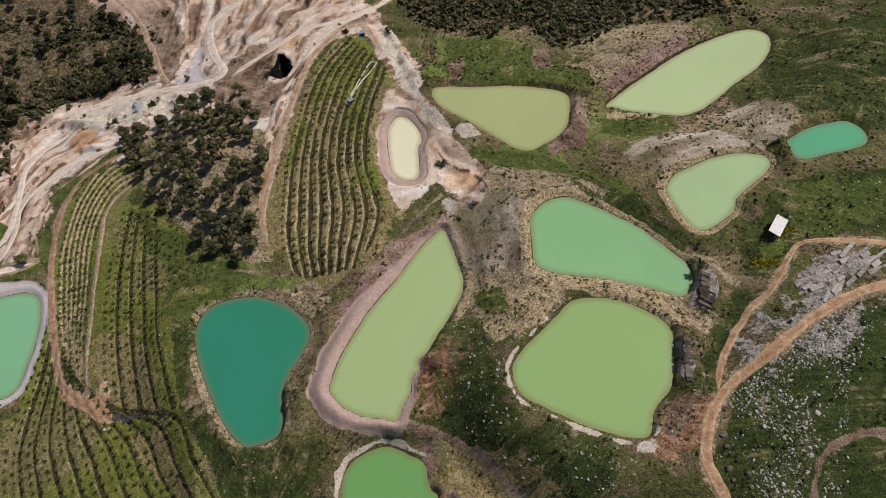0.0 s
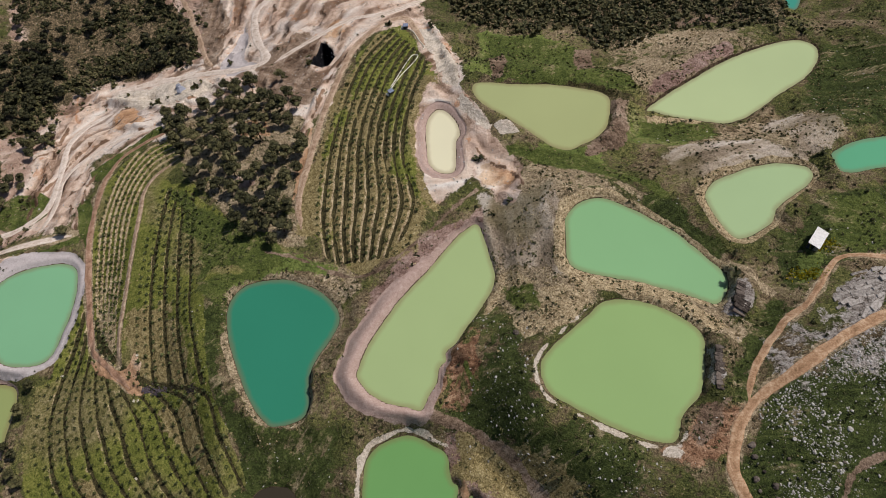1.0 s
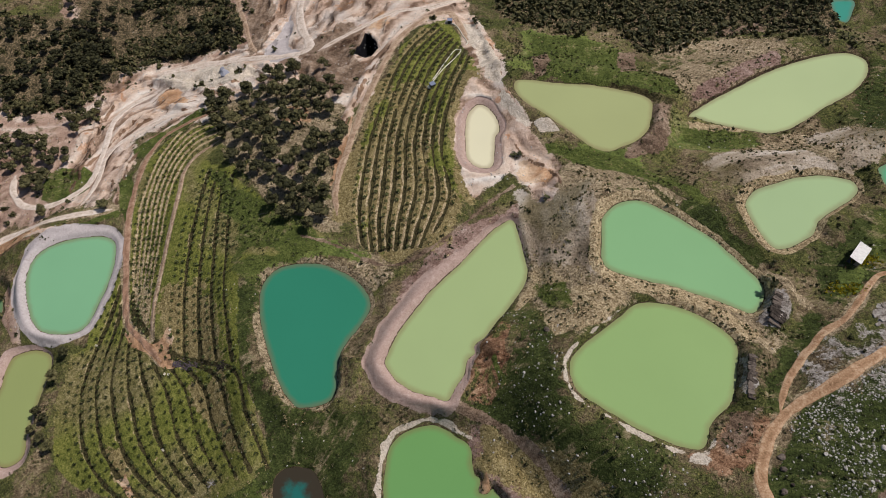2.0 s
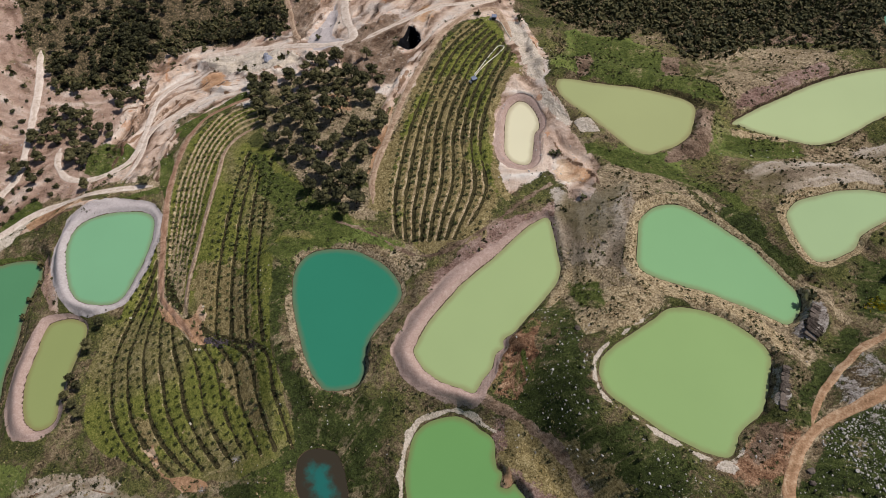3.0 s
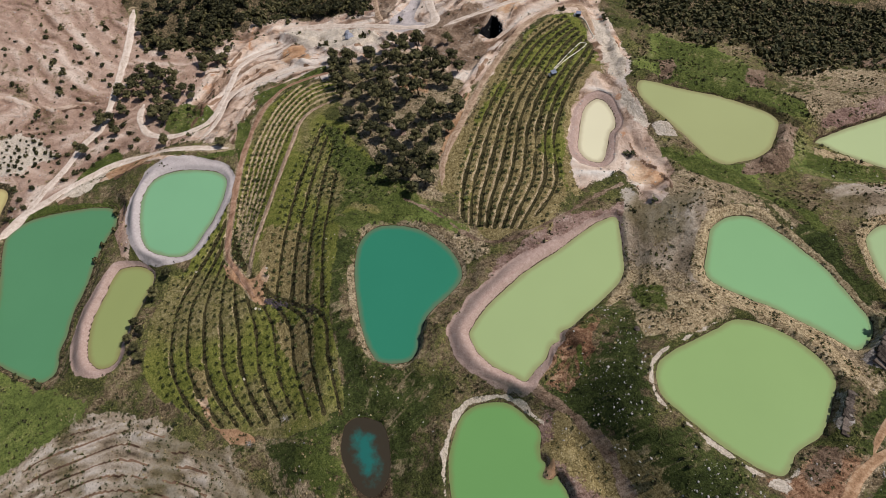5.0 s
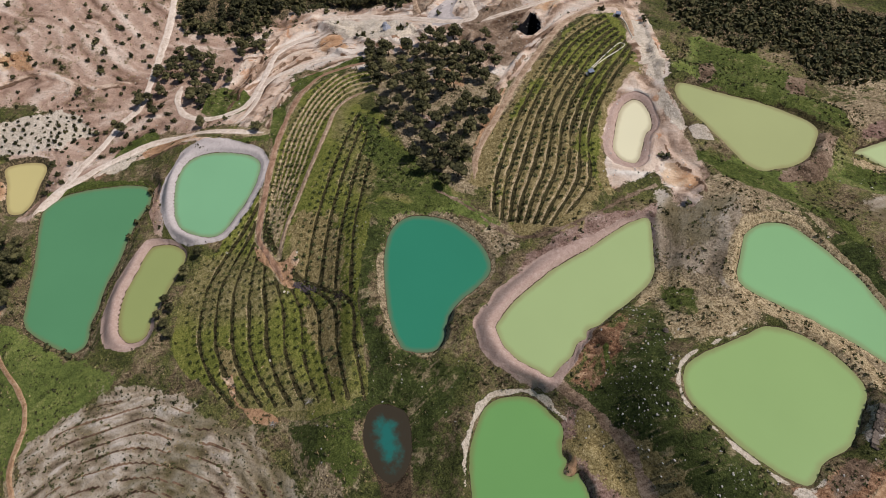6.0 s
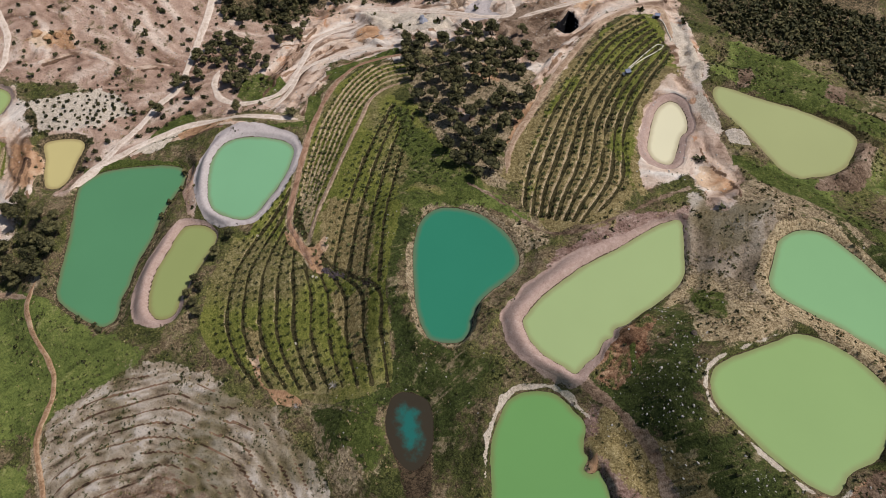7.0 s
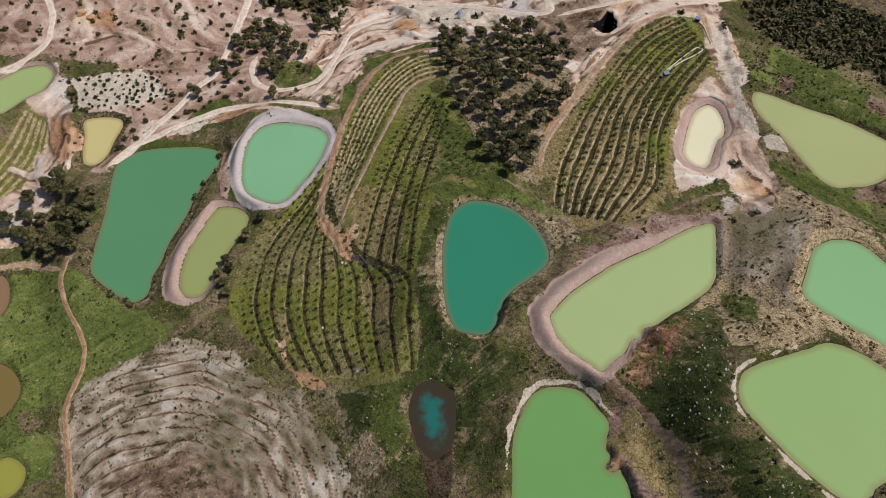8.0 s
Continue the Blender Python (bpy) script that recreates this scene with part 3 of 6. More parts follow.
ZONES["scrub1"] = ('scrub', 4, [(-10.4, 270.2), (98.5, 267.6), (70.2, 238.6), (46.8, 232.5), (24.7, 241.9), (1.7, 245.2)])
ZONES["scrub2"] = ('scrub', 4, [(-265.3, 313.6), (-197.7, 311.1), (-144.4, 248.5), (-152.9, 234.6), (-192.6, 234.5), (-216.4, 182.5)])
ZONES["scrub3"] = ('dry', 2, [(-139.6, 191.7), (-123.1, 189.6), (-104.5, 173.3), (-86, 169.9), (-79.7, 186.8), (-67.2, 174.6), (-64.3, 151.3), (-68.2, 143.8), (-65.5, 125.9), (-56.2, 109.8), (-68, 110.3), (-89.6, 122.9), (-108.6, 143.6), (-131.6, 172.5)])
ZONES["scrub4"] = ('grass', 3, [(-90, 83.8), (-81.4, 90.7), (-80.3, 75.2), (-74.1, 60.8), (-64.1, 49.3), (-50.6, 47.7), (-54.6, 35.3), (-66.4, 38.6), (-79.3, 57.9)])
ZONES["scrub5"] = ('scrub', 3, [(-264.9, 207.5), (-217.6, 239.5), (-208.6, 208.5), (-214.4, 195.9), (-239.9, 181.5)])
ZONES["knolltop"] = ('umber', 8, [(-135.1, -29.7), (-120.5, -19.8), (-100.8, -20), (-87.6, -28.2), (-127.4, -48.4)])
ZONES["brown1"] = ('pink', 3, [(-107.9, 238.6), (-74.1, 242.4), (-64.1, 212.7), (-67.3, 186.7), (-69.3, 170.3), (-83.2, 191.7), (-95.2, 198)])
ZONES["yellow"] = ('grass', 1, [(97.4, 102.1), (100.4, 102.4), (98.9, 96.2), (95.8, 95)])
ZONES["dry_t"] = ('dry', 6, [(54.2, 232.2), (91.9, 236.7), (120.4, 216), (89.7, 199.9), (67.1, 184.1), (60.6, 186.2), (53.2, 207.8)])
ZONES["dry_u"] = ('dry', 8, [(142.4, 215.7), (166.8, 191.4), (151.4, 155.4), (126.6, 155.3), (115.9, 172.7)])
ZONES["marsh"] = ('scrub', 1.5, [(-63.3, 26.3), (-50.9, 32.4), (-41.4, 16.3), (-35, 2.5), (-40.1, 0.3), (-48.8, 12.8)])
ZONES["lushI"] = ('lush', 3, [(-98.3, 112.2), (-58.1, 109.4), (-45.9, 102.8), (-53, 98.8), (-75.4, 98.8), (-81.4, 90.7), (-91, 96.3)])
ZONES["dryI"] = ('dry', 2, [(-57.9, 107.3), (-42, 102.4), (-37.4, 95.4), (-44.4, 89.9), (-53, 98.8)])
ZONES["lush_s"] = ('lush', 2, [(96.7, 105.5), (102.4, 104.2), (101.9, 97.6), (95.5, 95)])
ZONES["w1"] = ('whiterim', 4, [(-182.6, 215.1), (-157.9, 221.6), (-126.6, 218.9), (-113.2, 203.2), (-131.6, 206.6), (-141.2, 200), (-163.9, 205)])
ZONES["w3"] = ('whiterim', 1.5, [(-23.3, 230.7), (-13.8, 207.9), (-9.4, 180.1), (-15.6, 183.2), (-20.9, 208.4), (-33.4, 231.7)])
ZONES["w4"] = ('whiterim', 1, [(4, 162.5), (10.6, 164.5), (14, 158.4), (6.4, 156.6)])
ZONES["w5"] = ('red', 1, [(3.2, 143.6), (13.1, 140.6), (11.8, 132.9), (5.1, 136)])
ZONES["w6"] = ('whiterim', 3, [(-283.4, 91.6), (-261.2, 112.9), (-238, 106.2), (-244.3, 91.1), (-266.8, 78.9)])
ZONES["w7"] = ('whiterim', 2, [(-247.9, 18.5), (-254.6, 9), (-264.7, 12.6), (-259.9, 27.4), (-256.8, 38.2), (-249.3, 26.7)])
ZONES["p1"] = ('pink', 2, [(-57.1, 236.7), (-37.5, 251.3), (-20.8, 230.5), (-30.5, 226.8), (-46.9, 238.8)])
ZONES["lu1"] = ('grass', 2, [(58.6, 169.9), (84.5, 169.1), (88.1, 166), (69.2, 152.3), (56.7, 157.3)])
ZONES["dk1"] = ('scrub', 1.5, [(62.3, 117), (69.8, 108.4), (77.8, 99.4), (80.4, 94.7), (78.5, 98.5), (69.1, 104.4), (63.1, 110.7)])
ZONES["br"] = ('dry', 3, [(-86.9, 208.6), (-71.5, 211), (-64.1, 189.4), (-67.1, 171.3), (-77.8, 189.8)])
ZONES["gr1"] = ('rock', 11, [(91.7, 65.4), (102.6, 73.9), (115.4, 77.4), (115.2, 72.3), (104.4, 64.6), (96.2, 60.3)])
ZONES["gr2"] = ('rock', 9, [(84.2, 73.6), (93.9, 79.1), (97.5, 76.8), (85, 66.2)])
ZONES["ru"] = ('red', 2, [(-180.7, 202.9), (-168, 208.1), (-157, 191.4), (-169, 188.8)])
ZONES["oc1"] = ('ochre', 4.5, [(-175.2, 203.7), (-163.6, 208.2), (-154.4, 194.5), (-163.8, 190.2)])
ZONES["oc2"] = ('ochre', 4.5, [(-312.9, 125.7), (-301, 135.5), (-290.7, 128.1), (-300.5, 117.3)])
ZONES["oc3"] = ('ochre', 3.6, [(-74.1, 242.4), (-67.7, 245.6), (-63.8, 231.6), (-71, 231.4)])
ZONES["oc4"] = ('ochre', 4.5, [(3.2, 144.8), (13.1, 141.9), (12.4, 131.4), (4.3, 136.1)])
ZONES["oc5"] = ('ochre', 2, [(-100, 175.9), (-87.2, 175.2), (-82.4, 164.8), (-95.2, 167.1)])
ZONES["oc6"] = ('ochre', 5.4, [(-247.9, 49.1), (-253.7, 63.5), (-262.9, 71.4), (-270.5, 68.1), (-249.5, 48.7)])
ZONES["scrub6"] = ('scrub', 3, [(-26, 275.6), (49.3, 327.4), (55.6, 246.4), (23.4, 239), (4.8, 232.4), (-10, 241.2)])
ZONES["pw"] = ('dry', 4, [(-136.9, 184), (-128.6, 196.6), (-80.8, 192.4), (-81.5, 169), (-77.6, 143), (-84.4, 127.5), (-102.1, 143.6)])
ZONES["lushP"] = ('dry', 6, [(-82.5, 29.6), (-66, 38.3), (-58.2, 46.1), (-42.3, 45.3), (-40.9, 35.2), (-50.9, 32.4), (-62.4, 24.8), (-58.6, 8), (-60.6, -6), (-77.7, 8), (-90.7, 14.1)])
ZONES["lushL"] = ('lush', 5, [(-252.4, -4.8), (-211.1, 12.1), (-196.8, 13.3), (-170.9, 13.8), (-152.1, 8.7), (-164.1, -4.9), (-173, -20.4), (-171.3, -30.9), (-210.4, -41.3)])
ZONES["upslope"] = ('pink', 3, [(-275, 323.1), (-136.3, 308.2), (-121.9, 223.3), (-157.1, 219.4), (-194, 206.8), (-216.8, 172)])
ZONES["upslope2"] = ('pink', 3, [(-217.6, 239.5), (-109.3, 267.4), (-116.9, 215.2), (-142.7, 194.6), (-185.6, 194.9)])
ZONES["fork"] = ('ochre', 0.6, [(-130.7, 72.7), (-125, 71.9), (-117.8, 68.5), (-114.1, 68.5), (-112.9, 74.1), (-109.9, 70.6), (-110.3, 65.3), (-106.1, 60.8), (-110.1, 60.8), (-116, 64.2), (-124.4, 66.9)])
ZONES["bankL"] = ('pink', 1, [(-192.2, 86.4), (-188.5, 89.6), (-170.7, 70.1), (-169.5, 65.5), (-172.3, 65.2), (-181.8, 74.3)])
ZONES["chalk6"] = ('pink', 5, [(-491.9, 167.6), (-291.7, 246.4), (-266.1, 206.6), (-245.8, 184.5), (-276.9, 151.4), (-393.7, 100.8)])
ZONES["quarry_slope"] = ('umber', 2, [(-100.8, 227), (-81.9, 238.6), (-74.9, 227.2), (-74.4, 207.9), (-67.6, 202.3), (-66.6, 183.6), (-71.1, 179.6), (-82.9, 185.3), (-93.2, 195.4), (-102.2, 214.9)])
ZONES["quarry_scree"] = ('umber', 2, [(-154.9, 291.1), (-144.5, 288.7), (-129.7, 260.3), (-125.3, 234.3), (-131.6, 227.2), (-143.5, 254.6)])
ZONES["scrub7"] = ('scrub', 3, [(-261, 318.7), (-202.1, 315.8), (-195, 298.8), (-176.4, 288.1), (-156.9, 272.6), (-141.9, 239.3), (-149, 232.8), (-161.6, 232.8), (-174.9, 226.1), (-191.8, 232.2), (-201, 224), (-203.5, 217.1), (-221.7, 206.6)])
ZONES["scrub8"] = ('scrub', 3, [(-301.1, 244.6), (-152.7, 274.2), (-140.6, 237.2), (-173.2, 225.5), (-183.7, 227.2), (-199.3, 212.8), (-217.4, 204.5), (-221, 188.1), (-246.7, 185.2), (-271.1, 210.1)])
ZONES["slump"] = ('greyrim', 2, [(-124.8, 224.6), (-120.9, 242.1), (-121.8, 261.6), (-118.4, 260.3), (-112.5, 229), (-103.4, 219.6), (-112.3, 215.3), (-118.2, 215.4)])
ZONES["scarp_h"] = ('red', 1, [(-12.7, 55.8), (-9.8, 63), (-8.9, 68.5), (-4.7, 74.9), (-0.1, 79.9), (2.1, 78.4), (1.4, 72.1), (3.2, 68.9), (0.9, 62.9), (-0.5, 59.2), (-6.3, 57.1)])
ZONES["scarp_h_turf"] = ('turf', 0.8, [(-2.8, 68.3), (-1.5, 70.6), (2.7, 62.4), (1.3, 60.3)])
ZONES["bank_j"] = ('mauve', 5, [(-6.7, 49.4), (-0.4, 47.4), (7.1, 40.6), (11.9, 34.8), (18.1, 32.6), (21.7, 22.2), (12.8, 17.5), (7.5, 27.9), (1.8, 33), (-2.4, 35.9), (-4.6, 42.5)])
ZONES["golden1"] = ('straw', 3, [(14.8, 88.4), (22.5, 93.2), (33.9, 90.7), (36.1, 86.9), (28.8, 79.6), (21.1, 74.2), (17.4, 77.2)])
ZONES["golden2"] = ('straw', 1.5, [(28.5, 95.2), (47.1, 93.2), (61.8, 89.3), (73.7, 81.6), (68.7, 76.8), (60.7, 83.4), (46.4, 88.9), (29.7, 90)])
ZONES["golden3"] = ('straw', 1.5, [(27.9, 125.4), (25.3, 113.6), (25.6, 103.2), (27.7, 96.2), (30.5, 97.6), (28, 105.9), (28, 116.4), (30.6, 124.4)])
ZONES["pale_bank1"] = ('tan', 3, [(61.4, 146.8), (74.9, 157.6), (92.1, 160.4), (98.7, 147.7), (105.6, 142.6), (86, 137.1), (74.5, 132.7), (64.7, 134.3)])
ZONES["pale_bank2"] = ('tan', 5, [(107.3, 175.9), (119, 175.9), (119.2, 155.6), (115.9, 146.8), (104.6, 149.2), (105.4, 164.8)])
ZONES["turf1"] = ('turf', 3, [(0.4, 225.7), (16.5, 227.8), (35.8, 222.2), (48.7, 217.6), (43.7, 186.2), (49, 183.8), (38.1, 183.5), (16.5, 183.8), (3.5, 183.9), (-1.9, 193.3)])
ZONES["turf2"] = ('turf', 1.5, [(46.3, 208.2), (56.8, 191.8), (58.4, 185.9), (46.6, 181.7)])
ZONES["turf3"] = ('turf', 2, [(3.3, 156.9), (19.4, 150.4), (35.4, 148.7), (49.2, 138), (58.6, 130.1), (59.9, 125.6), (47.9, 131.3), (34.2, 139.7), (19.2, 145.2), (9.3, 148.9)])
ZONES["turf4"] = ('turf', 2, [(58.4, 168.4), (74.3, 171.8), (86.7, 169), (78.1, 155.8), (66.6, 156.5), (57.3, 160.8)])
ZONES["turf5"] = ('turf', 4, [(111.8, 125.7), (142.8, 130.7), (144.8, 115.4), (133.1, 107.2), (117.9, 104.1), (110.5, 109.7)])
ZONES["turf6"] = ('grass', 5, [(104.1, 58.3), (120.1, 70.3), (124.9, 54.3), (107.1, 27.2), (91.1, 27.7), (90.2, 46.9)])
ZONES["turf7"] = ('lush', 3, [(-239.8, -0.1), (-217.1, 13.3), (-196.9, 13.3), (-176.2, 12.2), (-155.4, 9.5), (-160, -3.1), (-166.5, -17.7), (-182.6, -3.9), (-199.6, 6.7), (-202.3, -2.8), (-184.1, -22.7), (-192.2, -29.1), (-217.1, -19.6)])
ZONES["turf8"] = ('turf', 1, [(-166.8, 161.2), (-154.2, 171.5), (-142.6, 188.8), (-137, 181.3), (-151.7, 167.4), (-159.4, 154.9)])
ZONES["turf9"] = ('turf', 1.5, [(-197.2, 130.8), (-204.2, 148.2), (-192.1, 152.6), (-178, 147.1), (-176.1, 137.8), (-186.6, 130)])
ZONES["turf10"] = ('turf', 1, [(-185, 103.4), (-169.7, 113.9), (-154.1, 124.6), (-151.5, 120.7), (-168.1, 111.5), (-179.8, 99.4)])
ZONES["turf11"] = ('turf', 1.5, [(-217.2, 94.6), (-218.4, 107.1), (-212.4, 116.1), (-201.9, 111.7), (-208.7, 96.6)])
ZONES["turf12"] = ('turf', 1, [(-232.5, 69.5), (-220.2, 79.8), (-199.6, 88.9), (-192.7, 88.5), (-220.2, 75.6), (-228.2, 65.3)])
ZONES["turf13"] = ('turf', 1.2, [(-152.4, 122.2), (-164, 142.9), (-158, 148.1), (-150.2, 127.4), (-144.5, 112.2)])
ZONES["turf14"] = ('turf', 2, [(-93.7, 93.6), (-86.4, 99.2), (-77.2, 98.7), (-67.3, 105.6), (-60, 103.9), (-69.2, 100.3), (-78.4, 96.7), (-83.1, 88.7)])
ZONES["turf15"] = ('turf', 4, [(-76.9, 21), (-69, 29.3), (-61.9, 27.3), (-57.3, 15.8), (-58.6, 8), (-68.4, 10.9)])
ZONES["ravine"] = ('scrub', 3, [(-17.1, 264.8), (-7.1, 243.3), (1.2, 236.7), (18.6, 243.8), (43.4, 232.7), (47.6, 219.6), (66.9, 231.9), (91.2, 245.8), (120.4, 250.6), (139.2, 260.9), (145.2, 295.1)])
ZONES["ravine2"] = ('scrub', 3, [(-24.8, 270.4), (-8.1, 236.8), (4.3, 236.3), (15, 229.8), (28.5, 235.3), (43.9, 237), (60.2, 244.8), (54.9, 326)])
ZONES["orch_low"] = ('orchard', 1.5, [(-142.6, 96.6), (-143, 79.2), (-145.5, 63), (-145.5, 49.7), (-141.4, 38.3), (-134.6, 28.6), (-124.6, 20.9), (-111.7, 15.4), (-97.6, 17.9), (-78, 22.7), (-61.7, 32.3), (-67.3, 41.4), (-79.2, 61.2), (-99.7, 65.1), (-115, 65.9), (-125.5, 71.8)])
ZONES["dirt_g"] = ('umber', 2, [(61.5, 57.9), (70.2, 58.8), (67.8, 48.2), (60.2, 43.8), (57.4, 48.4)])
ZONES["pale_g"] = ('whiterim', 1, [(48.1, 45.8), (49.6, 42.3), (53.6, 46.4), (57.2, 43.8), (55.4, 41.6), (48.1, 42.3)])
ZONES["sediment_j"] = ('ochre', 1, [(-2.1, 30.6), (-2, 34.5), (-0, 36.9), (2.1, 33.1), (0.5, 30.4)])
ZONES["patch1"] = ('umber', 1, [(1.9, 207.3), (8.8, 212.9), (7.6, 185.3), (2.6, 183.6)])
ZONES["patch2"] = ('umber', 1.5, [(38.2, 218.6), (46.6, 221.9), (45.3, 201.6), (36, 191.6)])
ZONES["dark_shore_b"] = ('bank', 1, [(9.2, 182.9), (32.9, 186), (45.6, 183.9), (56.9, 182), (54.4, 175.7), (46.7, 178.5), (39.8, 182.2), (23.1, 183.1)])
ZONES["grey_shore_c"] = ('mauve', 2, [(63.8, 183.9), (76.6, 192), (89.4, 203.6), (98.4, 208.4), (98.5, 215), (85.3, 207.2), (72.3, 196.5), (63.6, 187.7)])
ZONES["end_b"] = ('umber', 2.5, [(44.8, 176.7), (54.6, 177.7), (54.6, 162.3), (47.5, 151.7), (37.8, 148.9), (42.6, 158.7), (46.2, 167.1)])
ZONES["patch3"] = ('umber', 1.5, [(82.1, 243), (100.2, 247.8), (101.3, 241.2), (83.4, 236.8)])
ZONES["golden4"] = ('straw', 1, [(61.6, 173.1), (76.5, 174.1), (84.8, 173.9), (75.8, 167.5), (61.1, 165.1)])
ZONES["grey_mid"] = ('tan', 4, [(2.3, 130.2), (23.1, 131), (25.3, 118.4), (26.1, 97.7), (19.1, 100.4), (5.9, 103.9), (3.3, 116.5)])
ZONES["golden5"] = ('straw', 2, [(11.2, 81.6), (21.5, 85.5), (32.1, 86.6), (28, 78.5), (14.7, 72.8)])
ZONES["golden6"] = ('straw', 2, [(4.9, 100.1), (12.8, 100.9), (19.5, 94), (11.8, 94.8), (4.6, 86.3)])
ZONES["turf16"] = ('turf', 3, [(10.4, 94.1), (18, 94.1), (19.3, 85.5), (12.5, 86.1)])
ZONES["wood_bare1"] = ('tan', 1, [(-105.1, 175.7), (-97.3, 180.2), (-88.5, 175.7), (-85.4, 167.4), (-95, 166)])
ZONES["wood_bare2"] = ('pink', 1.5, [(-94.8, 145.3), (-87.8, 146.2), (-83.2, 140), (-88.4, 138.3)])
ZONES["wood_bare3"] = ('pink', 1, [(-116, 185), (-109.6, 186.3), (-103, 172.6), (-110.2, 175)])
ZONES["track_bank"] = ('ochre', 1, [(-67.1, 165.8), (-64.7, 167.6), (-63.4, 151.2), (-64.8, 135.6), (-66.2, 130.8), (-67.5, 149.1)])
ZONES["chalk_a"] = ('whiterim', 1.5, [(-8.3, 177.8), (-2.9, 169.5), (3.4, 162.1), (3.3, 158.1), (-4, 166.6), (-9.3, 174.6)])
ZONES["chalk_b"] = ('pink', 1.5, [(-6, 160.9), (1.3, 157.1), (13.3, 146), (14.7, 133.8), (12.5, 124.8), (8.8, 127.5), (-0.8, 140.5), (-6.9, 148.2)])
ZONES["mud_p"] = ('wet', 1, [(-58.5, 19.2), (-54.5, 15.7), (-48.5, 9.8), (-44.5, 4.9), (-41.2, -0.2), (-35.8, -4.2), (-35.7, 2.1), (-38.4, 9.9), (-43.2, 17.7), (-45, 23.6), (-49.3, 18.7)])
ZONES["gully"] = ('ochre', 0.8, [(-115, 24.3), (-112.2, 26.5), (-106.1, 19.8), (-102.4, 18.3), (-96.5, 18.8), (-89.8, 18.6), (-88.2, 17.2), (-91, 15.8), (-97.3, 15.5), (-105.8, 17.1), (-110.6, 20.3)])
ZONES["fallow_ridge"] = ('fallow', 6, [(-59.8, 150.5), (-52.4, 173.1), (-44, 188.8), (-34.7, 165.3), (-29.3, 148.2), (-19.1, 125.6), (-24.9, 107.8), (-36, 100.4), (-54.3, 109.3)])
ZONES["fallow_main"] = ('fallow', 5, [(-120, 89.7), (-107.2, 93.7), (-92.4, 77), (-88.5, 62.4), (-105, 65.8), (-112.5, 68)])
ZONES["fallow_low1"] = ('fallow', 3, [(-96.8, 54.5), (-86.2, 58.5), (-69.9, 32.6), (-81.9, 35.9)])
ZONES["fallow_low2"] = ('fallow', 2, [(-124.2, 33.7), (-116, 34.5), (-109.3, 26.1), (-115.2, 23.7)])
ZONES["scarp_k"] = ('ochre', 0.8, [(-209.4, 101.6), (-201.9, 111.7), (-186.3, 114.6), (-178.2, 110.4), (-191.9, 105.7), (-203.2, 99.8)])
ZONES["scarp_k2"] = ('whiterim', 1.2, [(-217.8, 84.5), (-212.2, 102.1), (-204.9, 106.5), (-210.2, 88.7)])
ZONES["ravine3"] = ('scrub', 8, [(52.4, 291.1), (135.5, 300.1), (121, 231.4), (108.4, 239.4), (93, 246.1), (74.8, 241.2), (59, 251.4)])
ZONES["fallow_ridge2"] = ('fallow', 2.5, [(-28.9, 200.6), (-17.4, 186.5), (-18.8, 170.6), (-21.8, 156.5), (-20.3, 143.5), (-15.7, 132.5), (-14.3, 123.8), (-22.6, 132.5), (-25.7, 148.4), (-27.3, 169.9)])
ZONES["fallow_ridge3"] = ('fallow', 2.5, [(-60.3, 115.3), (-63.3, 137.1), (-62.3, 156), (-60.2, 177.7), (-55.7, 202.5), (-46.3, 225.9), (-40.2, 225.4), (-51.1, 201.1), (-55.6, 176.9), (-56.9, 155.4), (-57.3, 136.4), (-55.2, 115.1)])
ZONES["tip_turf"] = ('turf', 3, [(-123.6, 146.8), (-105.4, 135.3), (-87.1, 123.5), (-68.7, 110.9), (-60.5, 105), (-72, 101.5), (-87.9, 102.1), (-93.2, 96.8), (-100.8, 116.4)])
ZONES["fallow_dam"] = ('fallow', 5, [(-1, 48.4), (11.6, 45.1), (26.3, 39), (28.3, 32.3), (9.3, 31.4), (-3.7, 38.7)])
WOODS = {}
WOODS["pine_wood"] = (5.4, 1.15, [(-141.3, 196.2), (-121, 192.2), (-114.1, 206), (-106.8, 209.7), (-97.5, 200.1), (-85.8, 192.1), (-68.3, 178.3), (-63.4, 162.7), (-66.2, 151.6), (-66.2, 130.8), (-64, 109.7), (-74.4, 112.6), (-89, 120), (-100.8, 131.8), (-112.3, 147.8), (-124.1, 160.2), (-132.6, 172.8)])
WOODS["upper_wood"] = (6.6, 0.85, [(-267.2, 318.5), (-203.7, 315.8), (-174.2, 292.2), (-150.7, 267), (-138.8, 234.1), (-151.3, 235.5), (-175.7, 228.3), (-196.2, 236.6), (-204.7, 219.5), (-224.6, 200.9)])
WOODS["slope_wood"] = (6.8, 0.85, [(-298.7, 240.4), (-151, 269.5), (-141.6, 239.9), (-174.5, 228.2), (-184.8, 229.5), (-200.3, 214.8), (-218.6, 206.7), (-222, 189.9), (-247.7, 186.9), (-271.1, 210.1)])
WOODS["loop_wood"] = (4.6, 1.05, [(-234.8, 157.4), (-230.1, 168.6), (-210.2, 165.6), (-195.7, 162.4), (-193.2, 154.3), (-203.5, 149.9), (-196.1, 138.1), (-203, 133.9), (-216.6, 140.3)])
WOODS["shore_wood"] = (4.8, 1.1, [(-259.5, 35.5), (-239, 47.1), (-227.5, 60.6), (-219.6, 45.8), (-211.2, 34.5), (-203.7, 23.8), (-220.6, 16.4), (-244.1, 14.5), (-260.7, 8.7), (-262.6, 13.8), (-249.5, 23.5)])
